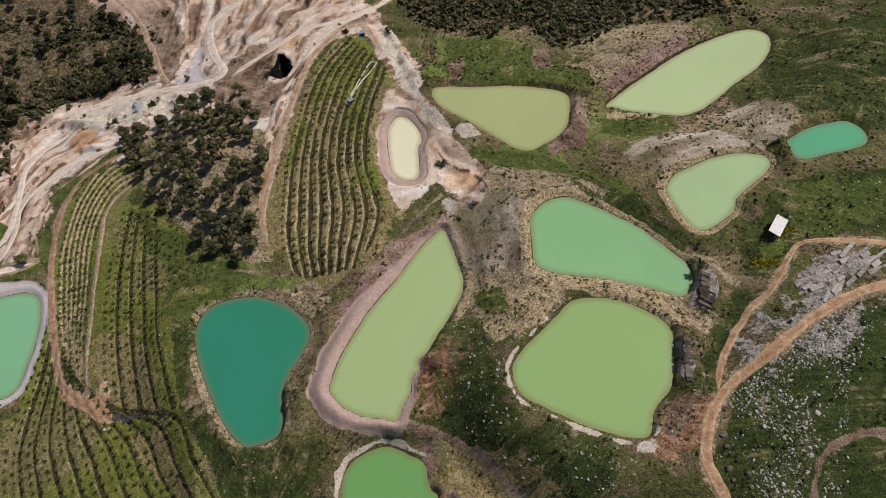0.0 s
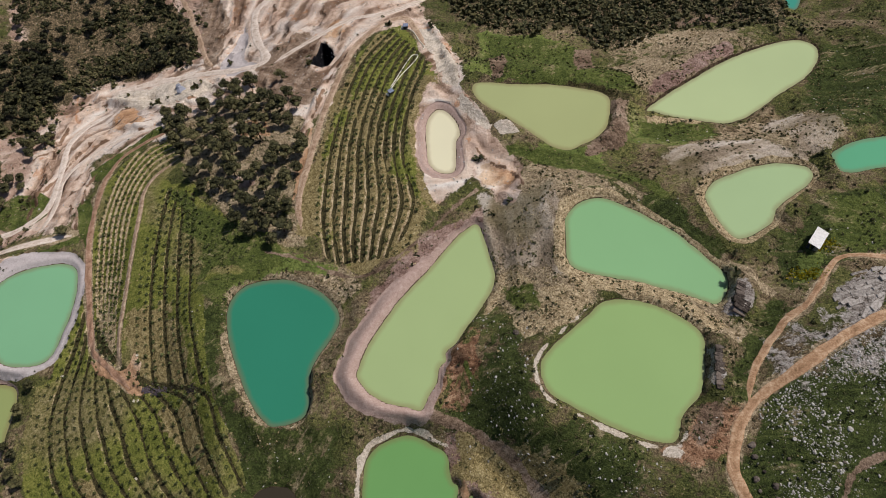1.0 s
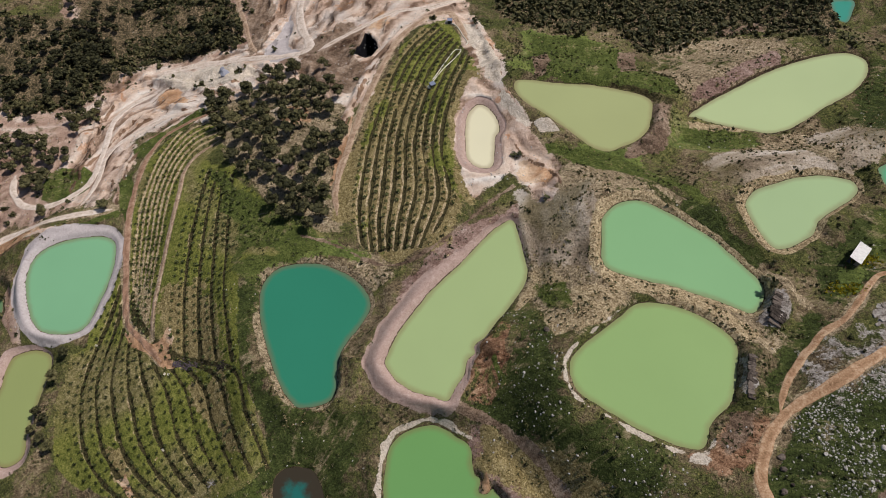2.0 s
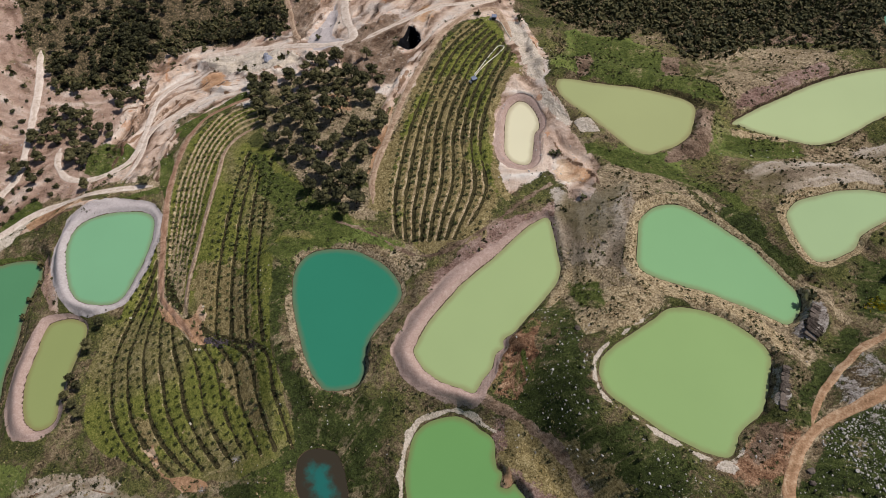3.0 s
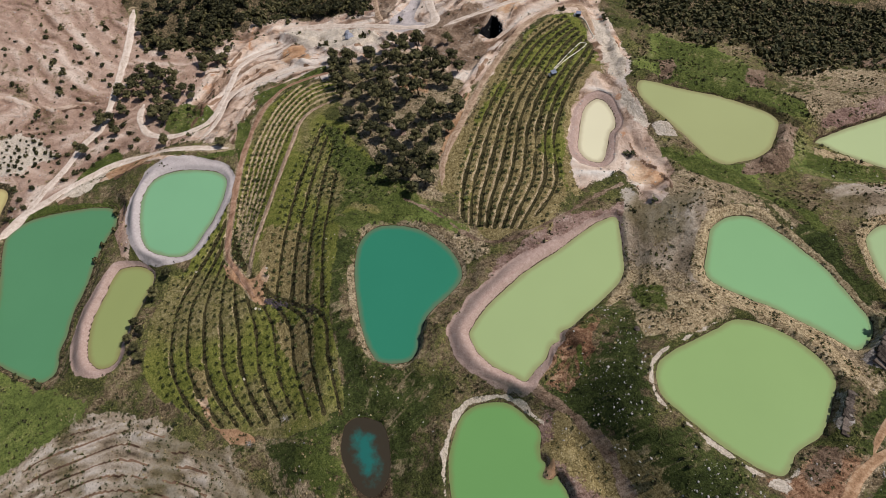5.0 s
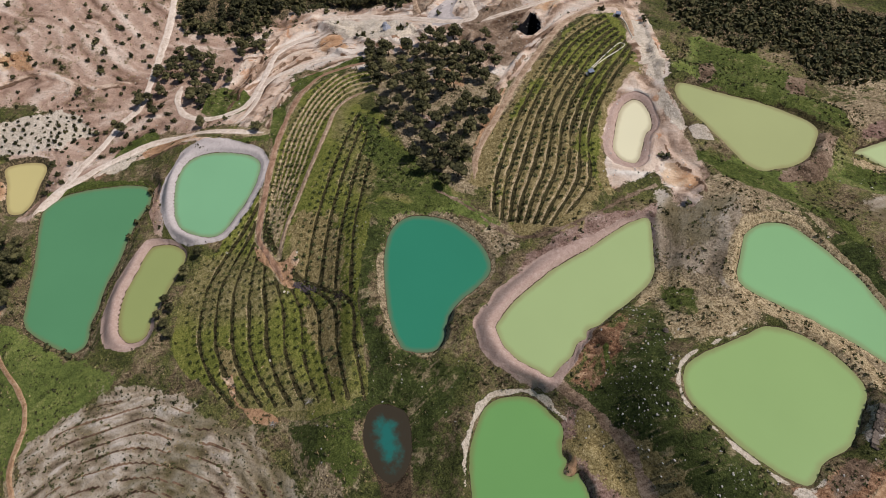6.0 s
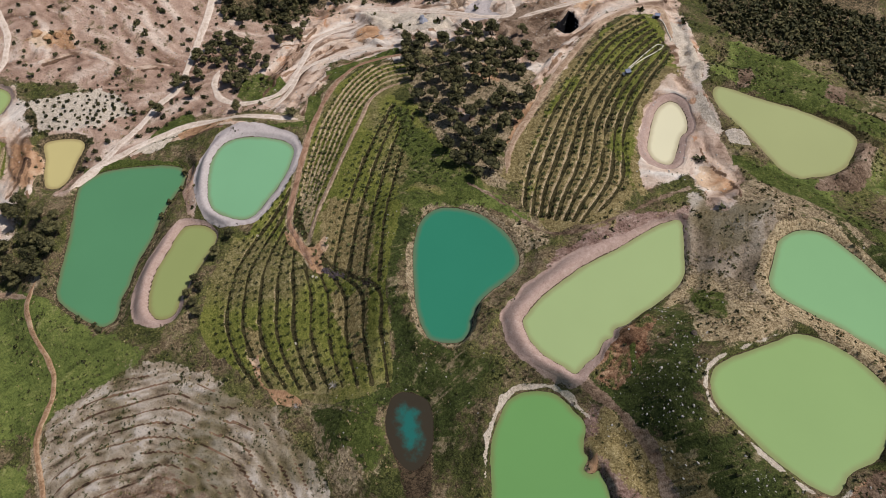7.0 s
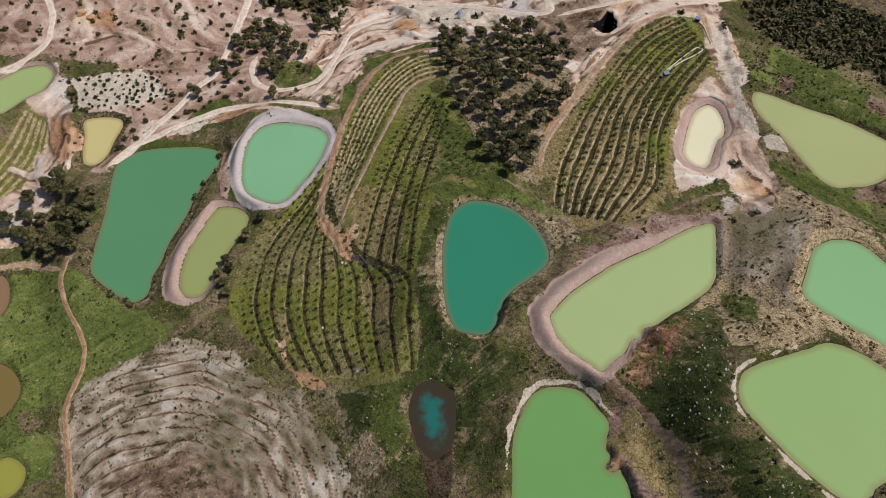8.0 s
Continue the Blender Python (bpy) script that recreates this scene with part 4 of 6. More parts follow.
WOODS["pond_wood"] = (4.2, 0.8, [(-157.3, 65), (-150, 65.7), (-148.4, 60.4), (-150.3, 48), (-141.4, 31), (-147.8, 30.3), (-153.8, 44.9)])
WOODS["hill_wood"] = (5.2, 0.9, [(-264.9, 207.5), (-217.6, 239.5), (-211.5, 212.9), (-215.2, 199.7), (-224.7, 190.2), (-242.3, 182.2)])
ORCHARDS = {}
ORCHARDS["west_left"] = (1, [(-135.1, 183.2), (-147.3, 175.5), (-151.1, 155.5), (-148.2, 132.4), (-143.1, 111.2), (-137.2, 94.5), (-128.5, 78.4), (-124.9, 71.4)])
ORCHARDS["west_right"] = (1, [(-119.8, 160.1), (-129.4, 154.5), (-132.4, 142.8), (-131.1, 129), (-127.4, 109.7), (-124.8, 94.9), (-121.1, 81.1), (-117.7, 71.3)])
ORCHARDS["main_left"] = (1, [(-124.2, 144.5), (-122.7, 121.9), (-119.1, 98.6), (-115.5, 82.6), (-110.6, 66.1)])
ORCHARDS["main_right"] = (1, [(-107.1, 138.5), (-100.8, 116.4), (-94.1, 95.1), (-87, 77.3), (-79.4, 61.1)])
ORCHARDS["low_left"] = (1, [(-142.6, 96.6), (-143, 79.2), (-145.5, 63), (-145.5, 49.7), (-141.4, 38.3), (-134.6, 28.6), (-124.6, 20.9), (-111.7, 15.4)])
ORCHARDS["low_right"] = (1, [(-115, 65.9), (-98.3, 62.8), (-78.8, 59.2), (-71.3, 47.2), (-65.6, 38.4), (-61.7, 32.3)])
ORCHARDS["ridge_left"] = (1, [(-43.1, 232.5), (-54.3, 209.3), (-58.1, 180.8), (-59.3, 156.1), (-58.9, 134.7), (-56.8, 118.1), (-51.5, 104.6)])
ORCHARDS["ridge_right"] = (1, [(-21.9, 204.9), (-24, 176.8), (-25.5, 161.1), (-24.4, 145.4), (-20.1, 133.1), (-18.5, 123.2), (-23.9, 106)])
ORCHARDS["far_left"] = (1, [(-290.7, 66.9), (-286.4, 48.5), (-283.2, 24.5)])
ORCHARDS["far_right"] = (1, [(-268.4, 64), (-257.1, 46.5), (-258, 22.2)])
# the tip of the main orchard, planted in a plain grid
ORCHARD_TIP = [(-123.6, 146.8), (-105.4, 135.3), (-87.1, 123.5), (-68.7, 110.9), (-72.5, 102.6), (-89.8, 105.7), (-94, 98.3), (-100.8, 116.4)]
SPOTS = {}
SPOTS["pit"] = ([(-75.2, 209.9), (-68.9, 207.7), (-65.8, 215.3), (-68.9, 223.6), (-73.2, 226.9)])
SPOTS["machine"] = ([(-36.3, 182), (-35.6, 231.1)])
SPOTS["pipe_long"] = ([(-37.2, 183.9), (-35.8, 188.6), (-32, 198.4), (-28.3, 205.8), (-28.1, 209.1), (-30.4, 208.6), (-33.3, 199.7), (-36.9, 187.7)])
SPOTS["pipe_short"] = ([(-35.9, 231.2), (-31.9, 227.9), (-28.1, 219.8), (-25.8, 215.2), (-26.2, 213.1)])
SPOTS["tripod"] = ([(-140.9, 212), (-143.7, 215.9)])
SPOTS["lone_trees"] = ([(-160, 124.7), (-189.3, 123.1), (-200.4, 183.4), (-207.8, 181.4), (-217.5, 124.5), (-227, 127.7), (-224.6, 110.5), (-230.9, 146.4), (-222.8, 137.3), (-229, 158.1), (-123.1, 194.4), (-110.1, 187.7), (-108.3, 198.8), (-98.5, 191.9), (-101.6, 202.3), (-86.8, 201.6), (-230.3, 183.1), (-211.6, 194.5), (-203.5, 179.4), (-204.7, 186), (-199.4, 187.5), (-198.6, 191.5), (-202, 174.3), (-225, 131.4), (-228.4, 130.6), (-226.7, 147.2), (-232, 149.5)])
SPOTS["white_bin"] = ([(-140.6, 68), (-111.5, 73.4), (-108.5, 58.2), (-107, 58.2), (-101.7, 34.7)])
SPOTS["boulder"] = ([(12.9, 77.1), (7.3, 63.2), (97.5, 50.8), (73.9, 46.6), (84.1, 48.1), (74, 43.6), (85.5, 33.5)])
SPOTS["verge_rock"] = ([(73.9, 46.5), (74.4, 43.6), (73.6, 37.9), (74.1, 35.1), (77.9, 36.3), (78, 33.2), (82, 43.1), (94.6, 42.5), (75.8, 39.8)])
SPOTS["outcrop"] = ([(-311, 126.5), (-305.1, 126.8), (-301.7, 130.1), (-298.9, 134.8)])
SPOTS["rubble_heap"] = ([(-104.6, 61.9), (-100, 61.2), (-87, 60.2)])
SPOTS["dead_shrub"] = ([(-81.5, 26.2), (-90.2, 16.2)])
SPOTS["ledge_g"] = ([(68.9, 73.5), (67.2, 60.7)])
SPOTS["ledge_f"] = ([(79.9, 94.7), (76.5, 84.4)])
SPOTS["flowers"] = ([(97.4, 97.7), (105, 108.4)])
BUSHES = {}
BUSHES["bush_field"] = (2.9, 0.85, [(-284.6, 90.9), (-256.8, 119.8), (-234.4, 106), (-239.9, 91.7), (-266.6, 77), (-279.2, 83.6)])
BUSHES["bush_slope"] = (9, 1.2, [(-376.7, 117.1), (-227.4, 209.4), (-223.7, 142.7), (-233.1, 132.9), (-254.8, 125.6), (-302.4, 100.1), (-346, 91.4)])
BUSHES["bush_upper"] = (7.5, 1.0, [(-301.1, 98.7), (-229, 144.9), (-212, 107.7), (-240.2, 83.2), (-264.2, 65.5)])
BUSHES["bush_bank"] = (4.8, 1.2, [(-236.1, 57.8), (-220.1, 97.8), (-202, 120.1), (-218.8, 145.2), (-230.4, 129.7), (-233.9, 97.8)])
LEDGES = {}
LEDGES["a"] = (1.6, [(-174.7, 133.7), (-175.9, 148.7), (-177.6, 163.8), (-172.7, 180.3), (-159.1, 190.1)])
LEDGES["b"] = (1.2, [(-185.3, 132.7), (-186.8, 151.5), (-191.7, 168.6), (-195.3, 184.6)])
LEDGES["c"] = (1.2, [(-157.4, 128.6), (-164.1, 150.2), (-161.7, 164.3), (-152.2, 174.3)])
LEDGES["d"] = (1.6, [(-68.6, 163.9), (-66.7, 183), (-64.7, 200.9), (-58.7, 219.5), (-48.9, 233.7)])
LEDGES["e"] = (1.6, [(-201.8, 174.2), (-194, 184), (-192.3, 202.7), (-181, 210.8), (-156.4, 209)])
LEDGES["f"] = (1.4, [(-187, 149.2), (-182.1, 164.6), (-178.7, 181.5), (-166.7, 190.1), (-145, 187)])
LEDGES["g"] = (1.2, [(-134, 244.9), (-128.2, 259.7), (-130.5, 277.2), (-136.5, 299.9)])
LEDGES["h"] = (1.4, [(-95.9, 212.2), (-83.8, 219.8), (-77.2, 227.9)])
LEDGES["i"] = (1.0, [(-37.3, 248.9), (-23.3, 230.7), (-16.3, 212.3), (-10.6, 184.3)])
LEDGES["j"] = (0.9, [(-3.9, 157.3), (-0.8, 151.1), (3.2, 147.2), (10.2, 143.7), (13.8, 134.9)])
LEDGES["k"] = (1.0, [(-217.4, 84.1), (-210.6, 94.8), (-195.7, 105.3), (-169, 112.8)])
LEDGES["l"] = (1.0, [(-295.9, 112.3), (-283.9, 126.6), (-257.5, 128.7), (-240, 141.3)])
LEDGES["m"] = (1.2, [(-272.3, 40.1), (-258, 43.4), (-257.2, 58.3), (-265.7, 70)])
LEDGES["n"] = (1.2, [(-245.5, 50.1), (-258.2, 64.7), (-268.2, 72.5)])
LEDGES["o"] = (1.4, [(-177.9, 210.2), (-155.1, 205.6), (-138.5, 198.2), (-129.8, 211.1)])
STONY = []
STONY.append([(77.5, 57.2), (86, 64.4), (99, 71.6), (124.7, 84.1), (122.3, 77.1), (106.8, 58.2), (100, 32.7), (91.8, 25.2), (71.4, 25.8), (72.3, 42.2)])
STONY.append([(-0.8, 87.3), (16.2, 83.7), (17.8, 57.6), (26.5, 50.6), (51.1, 42.4), (50, 29), (17.9, 40.5), (0.9, 51.1)])
STONY.append([(84.6, 64.5), (103.8, 78.1), (116.5, 80.9), (109.5, 67.6), (96.5, 61.9), (88.9, 59.2), (80.2, 56.9)])
RELIEF = [
    (0.2, -0.9, -6.7, -6.2, -2, -4.9, -1.7, 2, 1.4),
    (1.3, 1, -6.8, -3.8, -2.3, -3.2, 3.9, 5, 1.7),
    (3.7, 3.9, -4.9, 2.7, 3.4, 0.8, 6.8, 7, 2.3),
    (3.7, 4.6, -2.5, 1, 7.1, 7.6, 1.3, 6.4, 2.7),
    (1.4, 1.9, -4.5, -13.6, 0.8, 8.6, -9.1, 3.5, 2.2),
    (0.6, 1.3, 0.2, -4, 0.3, -0.6, -12, -4.7, -1.9),
    (0.1, 0.4, 0.8, 1, 2.7, 3.8, -0.9, -3.5, -2.4),
]
SLOPE = (36.4, 12.1, -3.9)
KNOLL = (-109.0, -57.0)


# ---- the land ----


def smooth(lo, hi, v):
    u = np.clip((v - lo) / (hi - lo), 0, 1)
    return u * u * (3 - 2 * u)


def hash2(i, j, seed):
    h = (i.astype(np.int64) * 374761393 + j.astype(np.int64) * 668265263 + seed * 1442695041) & 0xFFFFFFFF
    h = ((h ^ (h >> 13)) * 1274126177) & 0xFFFFFFFF
    return ((h ^ (h >> 16)) & 0xFFFF) / 65535.0


def vnoise(x, y, size, seed=0):
    """Smooth value noise in 0..1."""
    u, v = x / size, y / size
    i, j = np.floor(u), np.floor(v)
    fu, fv = u - i, v - j
    fu, fv = fu * fu * (3 - 2 * fu), fv * fv * (3 - 2 * fv)
    a, b = hash2(i, j, seed), hash2(i + 1, j, seed)
    c, d = hash2(i, j + 1, seed), hash2(i + 1, j + 1, seed)
    return (a * (1 - fu) + b * fu) * (1 - fv) + (c * (1 - fu) + d * fu) * fv


def fbm(x, y, size, seed=0, octaves=4):
    out, amp, tot = 0 * x, 1.0, 0.0
    for o in range(octaves):
        out, tot = out + amp * vnoise(x + 13.7 * o, y - 7.1 * o, size / 2**o, seed + o), tot + amp
        amp *= 0.5
    return out / tot


def spline(points, closed, steps):
    """Catmull-Rom curve through the points."""
    p = np.array(points, float)
    n = len(p)
    at = (lambda k: p[k % n]) if closed else (lambda k: p[min(max(k, 0), n - 1)])
    out = []
    for k in range(n if closed else n - 1):
        a, b, c, d = at(k - 1), at(k), at(k + 1), at(k + 2)
        for u in np.arange(steps) / steps:
            out.append(0.5 * (2 * b + (c - a) * u + (2 * a - 5 * b + 4 * c - d) * u**2 + (3 * b - a - 3 * c + d) * u**3))
    if not closed:
        out.append(p[-1])
    return np.array(out)


def to_line(x, y, line, closed):
    """Distance to a line, and whether inside where it is closed."""
    best, inner = np.full(x.shape, 1e9), np.zeros(x.shape, bool)
    ends = np.roll(line, -1, 0) if closed else line[1:]
    for (ax, ay), (bx, by) in zip(line, ends):
        dx, dy = bx - ax, by - ay
        u = np.clip(((x - ax) * dx + (y - ay) * dy) / (dx * dx + dy * dy + 1e-9), 0, 1)
        best = np.minimum(best, np.hypot(x - ax - u * dx, y - ay - u * dy))
        if closed:
            inner ^= ((ay > y) != (by > y)) & (x < dx * (y - ay) / (dy + 1e-12) + ax)
    return best, inner


def signed(x, y, line, reach):
    """Signed distance to a closed line (minus inside), worked out only near it."""
    out = np.full(x.shape, 1e3)
    near = (x > line[:, 0].min() - reach) & (x < line[:, 0].max() + reach) & (y > line[:, 1].min() - reach) & (y < line[:, 1].max() + reach)
    if near.any():
        best, inner = to_line(x[near], y[near], line, True)
        out[near] = np.where(inner, -best, best)
    return out


def beside(x, y, line, reach):
    """Distance from an open line and the run along it, worked out only near it."""
    away, run = np.full(x.shape, 1e3), np.zeros(x.shape)
    start = 0.0
    for (ax, ay), (bx, by) in zip(line, line[1:]):
        near = (x > min(ax, bx) - reach) & (x < max(ax, bx) + reach) & (y > min(ay, by) - reach) & (y < max(ay, by) + reach)
        xs, ys, dx, dy = x[near], y[near], bx - ax, by - ay
        long = math.hypot(dx, dy) + 1e-9
        u = np.clip(((xs - ax) * dx + (ys - ay) * dy) / long**2, 0, 1)
        d = np.hypot(xs - ax - u * dx, ys - ay - u * dy)
        closer = d < away[near]
        away[near], run[near] = np.where(closer, d, away[near]), np.where(closer, start + u * long, run[near])
        start += long
    return away, run


def near_line(x, y, line, reach):
    out = np.full(x.shape, 1e3)
    near = (x > line[:, 0].min() - reach) & (x < line[:, 0].max() + reach) & (y > line[:, 1].min() - reach) & (y < line[:, 1].max() + reach)
    if near.any():
        out[near] = to_line(x[near], y[near], line, False)[0]
    return out


SHORES = {k: spline(v[1], True, 4) for k, v in PONDS.items()}
TRACK_LINES = {k: (spline(v[-1], False, 6), v[0]) for k, v in TRACKS.items()}
ZONE_LINES = {k: (np.array(v[-1]), v[0], v[1]) for k, v in ZONES.items()}
LATTICE_X, LATTICE_Y, SWELL = np.arange(-390, 211, 75.0), np.arange(-90, 391, 80.0), 70.0
# rim: kind, width in metres, bearing of its widest part in degrees from east, how far it narrows opposite
RIMS = {"A": ("rim", 4.4, 200, 0.4), "C": ("wet", 1.0, 150, 0.5), "E": ("straw", 3.6, 180, 0.6), "F": ("straw", 4.2, 200, 0.6), "G": ("whiterim", 1.0, 215, 0.8),
        "H": ("rim", 7.6, 185, 0.99), "I": ("dry", 2.6, 170, 0.5), "J": ("whiterim", 0.95, 150, 0.98), "K": ("greyrim", 7.5, 165, 0.55), "L": ("scrub", 2.2, -20, 0.7),
        "M": ("rim", 8.5, 210, 0.97), "N": ("scrub", 3.2, 60, 0.6), "O": ("rim", 2.2, 20, 0.5)}
# cut banks: bearing, half width of the sector, height
CUTS = {"H": (-25, 40, 3.0), "G": (5, 28, 2.6), "F": (-25, 22, 3.0), "I": (-48, 22, 2.4), "E": (-35, 25, 2.0), "J": (10, 45, 2.0), "B": (-10, 30, 1.6)}
DOWNHILL = (0.55, -0.83)
FAINT = {"foot_track": "umber", "faint_track": "umber", "pond_track": "dry", "dam_track": "umber"}


def rows_between(left, right, spacing):
    """Curved rows between two edges."""
    n = 40
    a, b = spline(ORCHARDS[left][-1], False, 8), spline(ORCHARDS[right][-1], False, 8)

    def even(c):
        s = np.r_[0, np.cumsum(np.hypot(*np.diff(c, axis=0).T))]
        return np.stack([np.interp(np.linspace(0, s[-1], n), s, c[:, k]) for k in (0, 1)], 1)

    a, b = even(a), even(b)
    count = max(3, round(float(np.max(np.hypot(*(a - b).T))) / spacing))
    return [a + (b - a) * (k + 0.5) / count for k in range(count)]


ROWS = {"west": rows_between("west_left", "west_right", 4.0), "main": rows_between("main_left", "main_right", 3.4),
        "low": rows_between("low_left", "low_right", 3.3), "ridge": rows_between("ridge_left", "ridge_right", 4.2),
        "far": rows_between("far_left", "far_right", 4.0)}
# how many rows stand on one terrace, how straw-coloured its edge is, how much shade is painted along its bank
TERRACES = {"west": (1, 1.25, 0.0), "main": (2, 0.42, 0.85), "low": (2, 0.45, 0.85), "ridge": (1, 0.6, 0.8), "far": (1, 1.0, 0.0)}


def land(x, y):
    """Height of the ground and the masks of what covers it."""
    shape, x, y = x.shape, x.ravel().astype(float), y.ravel().astype(float)
    far = np.hypot(np.maximum(0, np.maximum(-400 - x, x - 220)), np.maximum(0, np.maximum(-100 - y, y - 400)))
    cx, cy = np.clip(x, -460, 280), np.clip(y, -160, 460)
    g = SLOPE[0] + SLOPE[1] * cx / 100 + SLOPE[2] * cy / 100
    for gy, line in zip(LATTICE_Y, RELIEF):
        for gx, w in zip(LATTICE_X, line):
            g += w * np.exp(-((cx - gx) ** 2 + (cy - gy) ** 2) / (2 * SWELL**2))
    g += far * 0.03 * (fbm(x, y, 400, 3) - 0.4)
    num, den, closest, inside, mask = 0 * x, 0 * x, np.full(x.shape, 1e3), [], {}
    names = ("dry", "grass", "lush", "red", "mauve", "tan", "scrub", "orchard", "fallow", "straw", "bank", "pink", "chalk", "umber", "turf", "liner", "ochre", "face", "rock", "rim", "whiterim", "greyrim", "wet")
    mask = {k: 0 * x for k in names}
    wob = (fbm(x, y, 4.0, 11, 4) - 0.5) * 2.0
    pond = []
    swell, broken, tatter = 0.84 + 0.32 * fbm(x, y, 14, 17, 2), fbm(x, y, 9, 19, 3), fbm(x, y, 6, 18, 3)
    for k, line in SHORES.items():
        s = signed(x, y, line, 34) + wob * 0.35
        w = smooth(30, 5, s) ** 1.5
        num, den = num + w * (PONDS[k][0] + 1.3 - g), den + w
        pond.append((k, s))
        closest = np.minimum(closest, s)
        if k in RIMS:
            kind, width, bearing, narrow = RIMS[k]
            turn = np.cos(np.arctan2(y - line[:, 1].mean(), x - line[:, 0].mean()) - radians(bearing))
            width = width * (1 - narrow * (1 - (0.5 + 0.5 * turn) ** 1.6)) * swell
            r = smooth(1.3, -1.3, s + 0.6 * wob - width)
            if kind == "whiterim":
                r = smooth(0.9, -0.7, np.abs(s - 1.5) - width * (0.1 + 1.1 * tatter) + wob * 0.9) * np.clip(turn + 0.55, 0, 1) * smooth(0.2, 0.42, broken)
            mask[kind] = np.maximum(mask[kind], r)
        mask["wet"] = np.maximum(mask["wet"], 0.62 * smooth(0.8, 0.2, s))
    g += num / np.maximum(1, den)
    # tracks flatten the small relief under them
    way = np.full(x.shape, 1e3)
    for k, (line, width) in TRACK_LINES.items():
        d = near_line(x, y, line, 8) - width / 2
        way = np.minimum(way, d)
        if k in FAINT:
            mask[FAINT[k]] = np.maximum(mask[FAINT[k]], 0.9 * smooth(0.9, -0.9, d + wob))
        else:
            mask["dry"] = np.maximum(mask["dry"], 0.75 * smooth(2.2, -0.3, d + wob))
    calm = smooth(0.2, 4.0, way) * smooth(0.5, 6, closest)
    ragged = fbm(x, y, 12, 23, 4) - 0.5
    for k, (line, kind, soft) in ZONE_LINES.items():
        s = signed(x, y, line, soft * 3 + 8)
        m = smooth(soft * 1.7, -soft * 1.7, s + ragged * (soft * 2.4 + 1.5))
        mask[kind] = np.maximum(mask[kind], m)
    mask["tan"] = mask["tan"] * (1 - 0.8 * mask["pink"])
    mask["pink"] = mask["pink"] * (1 - 0.85 * mask["scrub"])
    rough = 0.35 + 1.1 * mask["chalk"] + 0.5 * mask["pink"] + 0.6 * mask["scrub"] + 0.3 * mask["red"] - 0.25 * mask["orchard"] - 0.1 * mask["grass"]
    ridged = 1 - np.abs(2 * fbm(x, y, 16, 31, 4) - 1)
    g += calm * rough * (2.2 * (ridged - 0.7) + 1.2 * (fbm(x, y, 4.5, 41, 3) - 0.5))
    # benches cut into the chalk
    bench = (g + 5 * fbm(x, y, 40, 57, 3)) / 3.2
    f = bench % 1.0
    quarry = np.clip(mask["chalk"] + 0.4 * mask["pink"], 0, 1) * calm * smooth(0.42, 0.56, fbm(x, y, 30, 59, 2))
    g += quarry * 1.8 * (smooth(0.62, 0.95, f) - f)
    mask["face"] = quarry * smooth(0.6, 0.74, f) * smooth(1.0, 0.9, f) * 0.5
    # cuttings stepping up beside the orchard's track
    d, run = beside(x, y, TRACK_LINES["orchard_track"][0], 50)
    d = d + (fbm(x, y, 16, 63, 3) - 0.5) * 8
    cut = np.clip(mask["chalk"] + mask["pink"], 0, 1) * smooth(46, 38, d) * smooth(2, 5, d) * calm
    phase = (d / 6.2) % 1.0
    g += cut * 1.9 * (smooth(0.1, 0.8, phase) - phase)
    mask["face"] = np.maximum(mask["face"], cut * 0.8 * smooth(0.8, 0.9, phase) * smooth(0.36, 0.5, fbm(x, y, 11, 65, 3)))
    # ledges left by the diggers: a pale crest with a dark brown band beside it
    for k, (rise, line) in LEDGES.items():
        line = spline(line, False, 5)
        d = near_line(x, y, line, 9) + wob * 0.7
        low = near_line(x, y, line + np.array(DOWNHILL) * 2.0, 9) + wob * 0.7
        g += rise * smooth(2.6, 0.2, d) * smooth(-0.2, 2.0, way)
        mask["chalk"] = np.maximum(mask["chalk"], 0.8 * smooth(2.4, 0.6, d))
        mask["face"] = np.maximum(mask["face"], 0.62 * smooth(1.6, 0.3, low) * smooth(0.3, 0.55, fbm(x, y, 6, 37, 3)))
    # the dark pit in the quarry, its deep shade painted over walls and floor
    s = signed(x, y, np.array(SPOTS["pit"]), 6)
    g -= 9 * smooth(0.8, -2.0, s)
    mask["liner"] = smooth(0.9, 0.1, s)
    # orchard terraces: a low bank between the rows, its shade painted as a dark strip
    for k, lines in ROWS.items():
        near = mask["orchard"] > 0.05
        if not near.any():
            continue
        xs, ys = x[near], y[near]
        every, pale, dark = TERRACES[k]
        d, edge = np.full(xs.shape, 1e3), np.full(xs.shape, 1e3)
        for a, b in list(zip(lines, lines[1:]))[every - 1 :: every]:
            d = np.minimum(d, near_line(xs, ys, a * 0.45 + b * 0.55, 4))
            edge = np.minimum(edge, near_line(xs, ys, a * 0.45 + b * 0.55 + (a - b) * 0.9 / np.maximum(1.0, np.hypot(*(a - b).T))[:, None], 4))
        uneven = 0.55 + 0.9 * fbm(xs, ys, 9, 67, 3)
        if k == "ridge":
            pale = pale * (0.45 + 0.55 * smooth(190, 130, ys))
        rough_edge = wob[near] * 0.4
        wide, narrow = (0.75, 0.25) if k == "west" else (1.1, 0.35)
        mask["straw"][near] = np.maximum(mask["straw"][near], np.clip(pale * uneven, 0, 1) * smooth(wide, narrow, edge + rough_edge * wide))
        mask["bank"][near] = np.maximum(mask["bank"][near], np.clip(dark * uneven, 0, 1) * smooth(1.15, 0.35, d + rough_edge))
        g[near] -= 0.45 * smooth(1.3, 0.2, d)
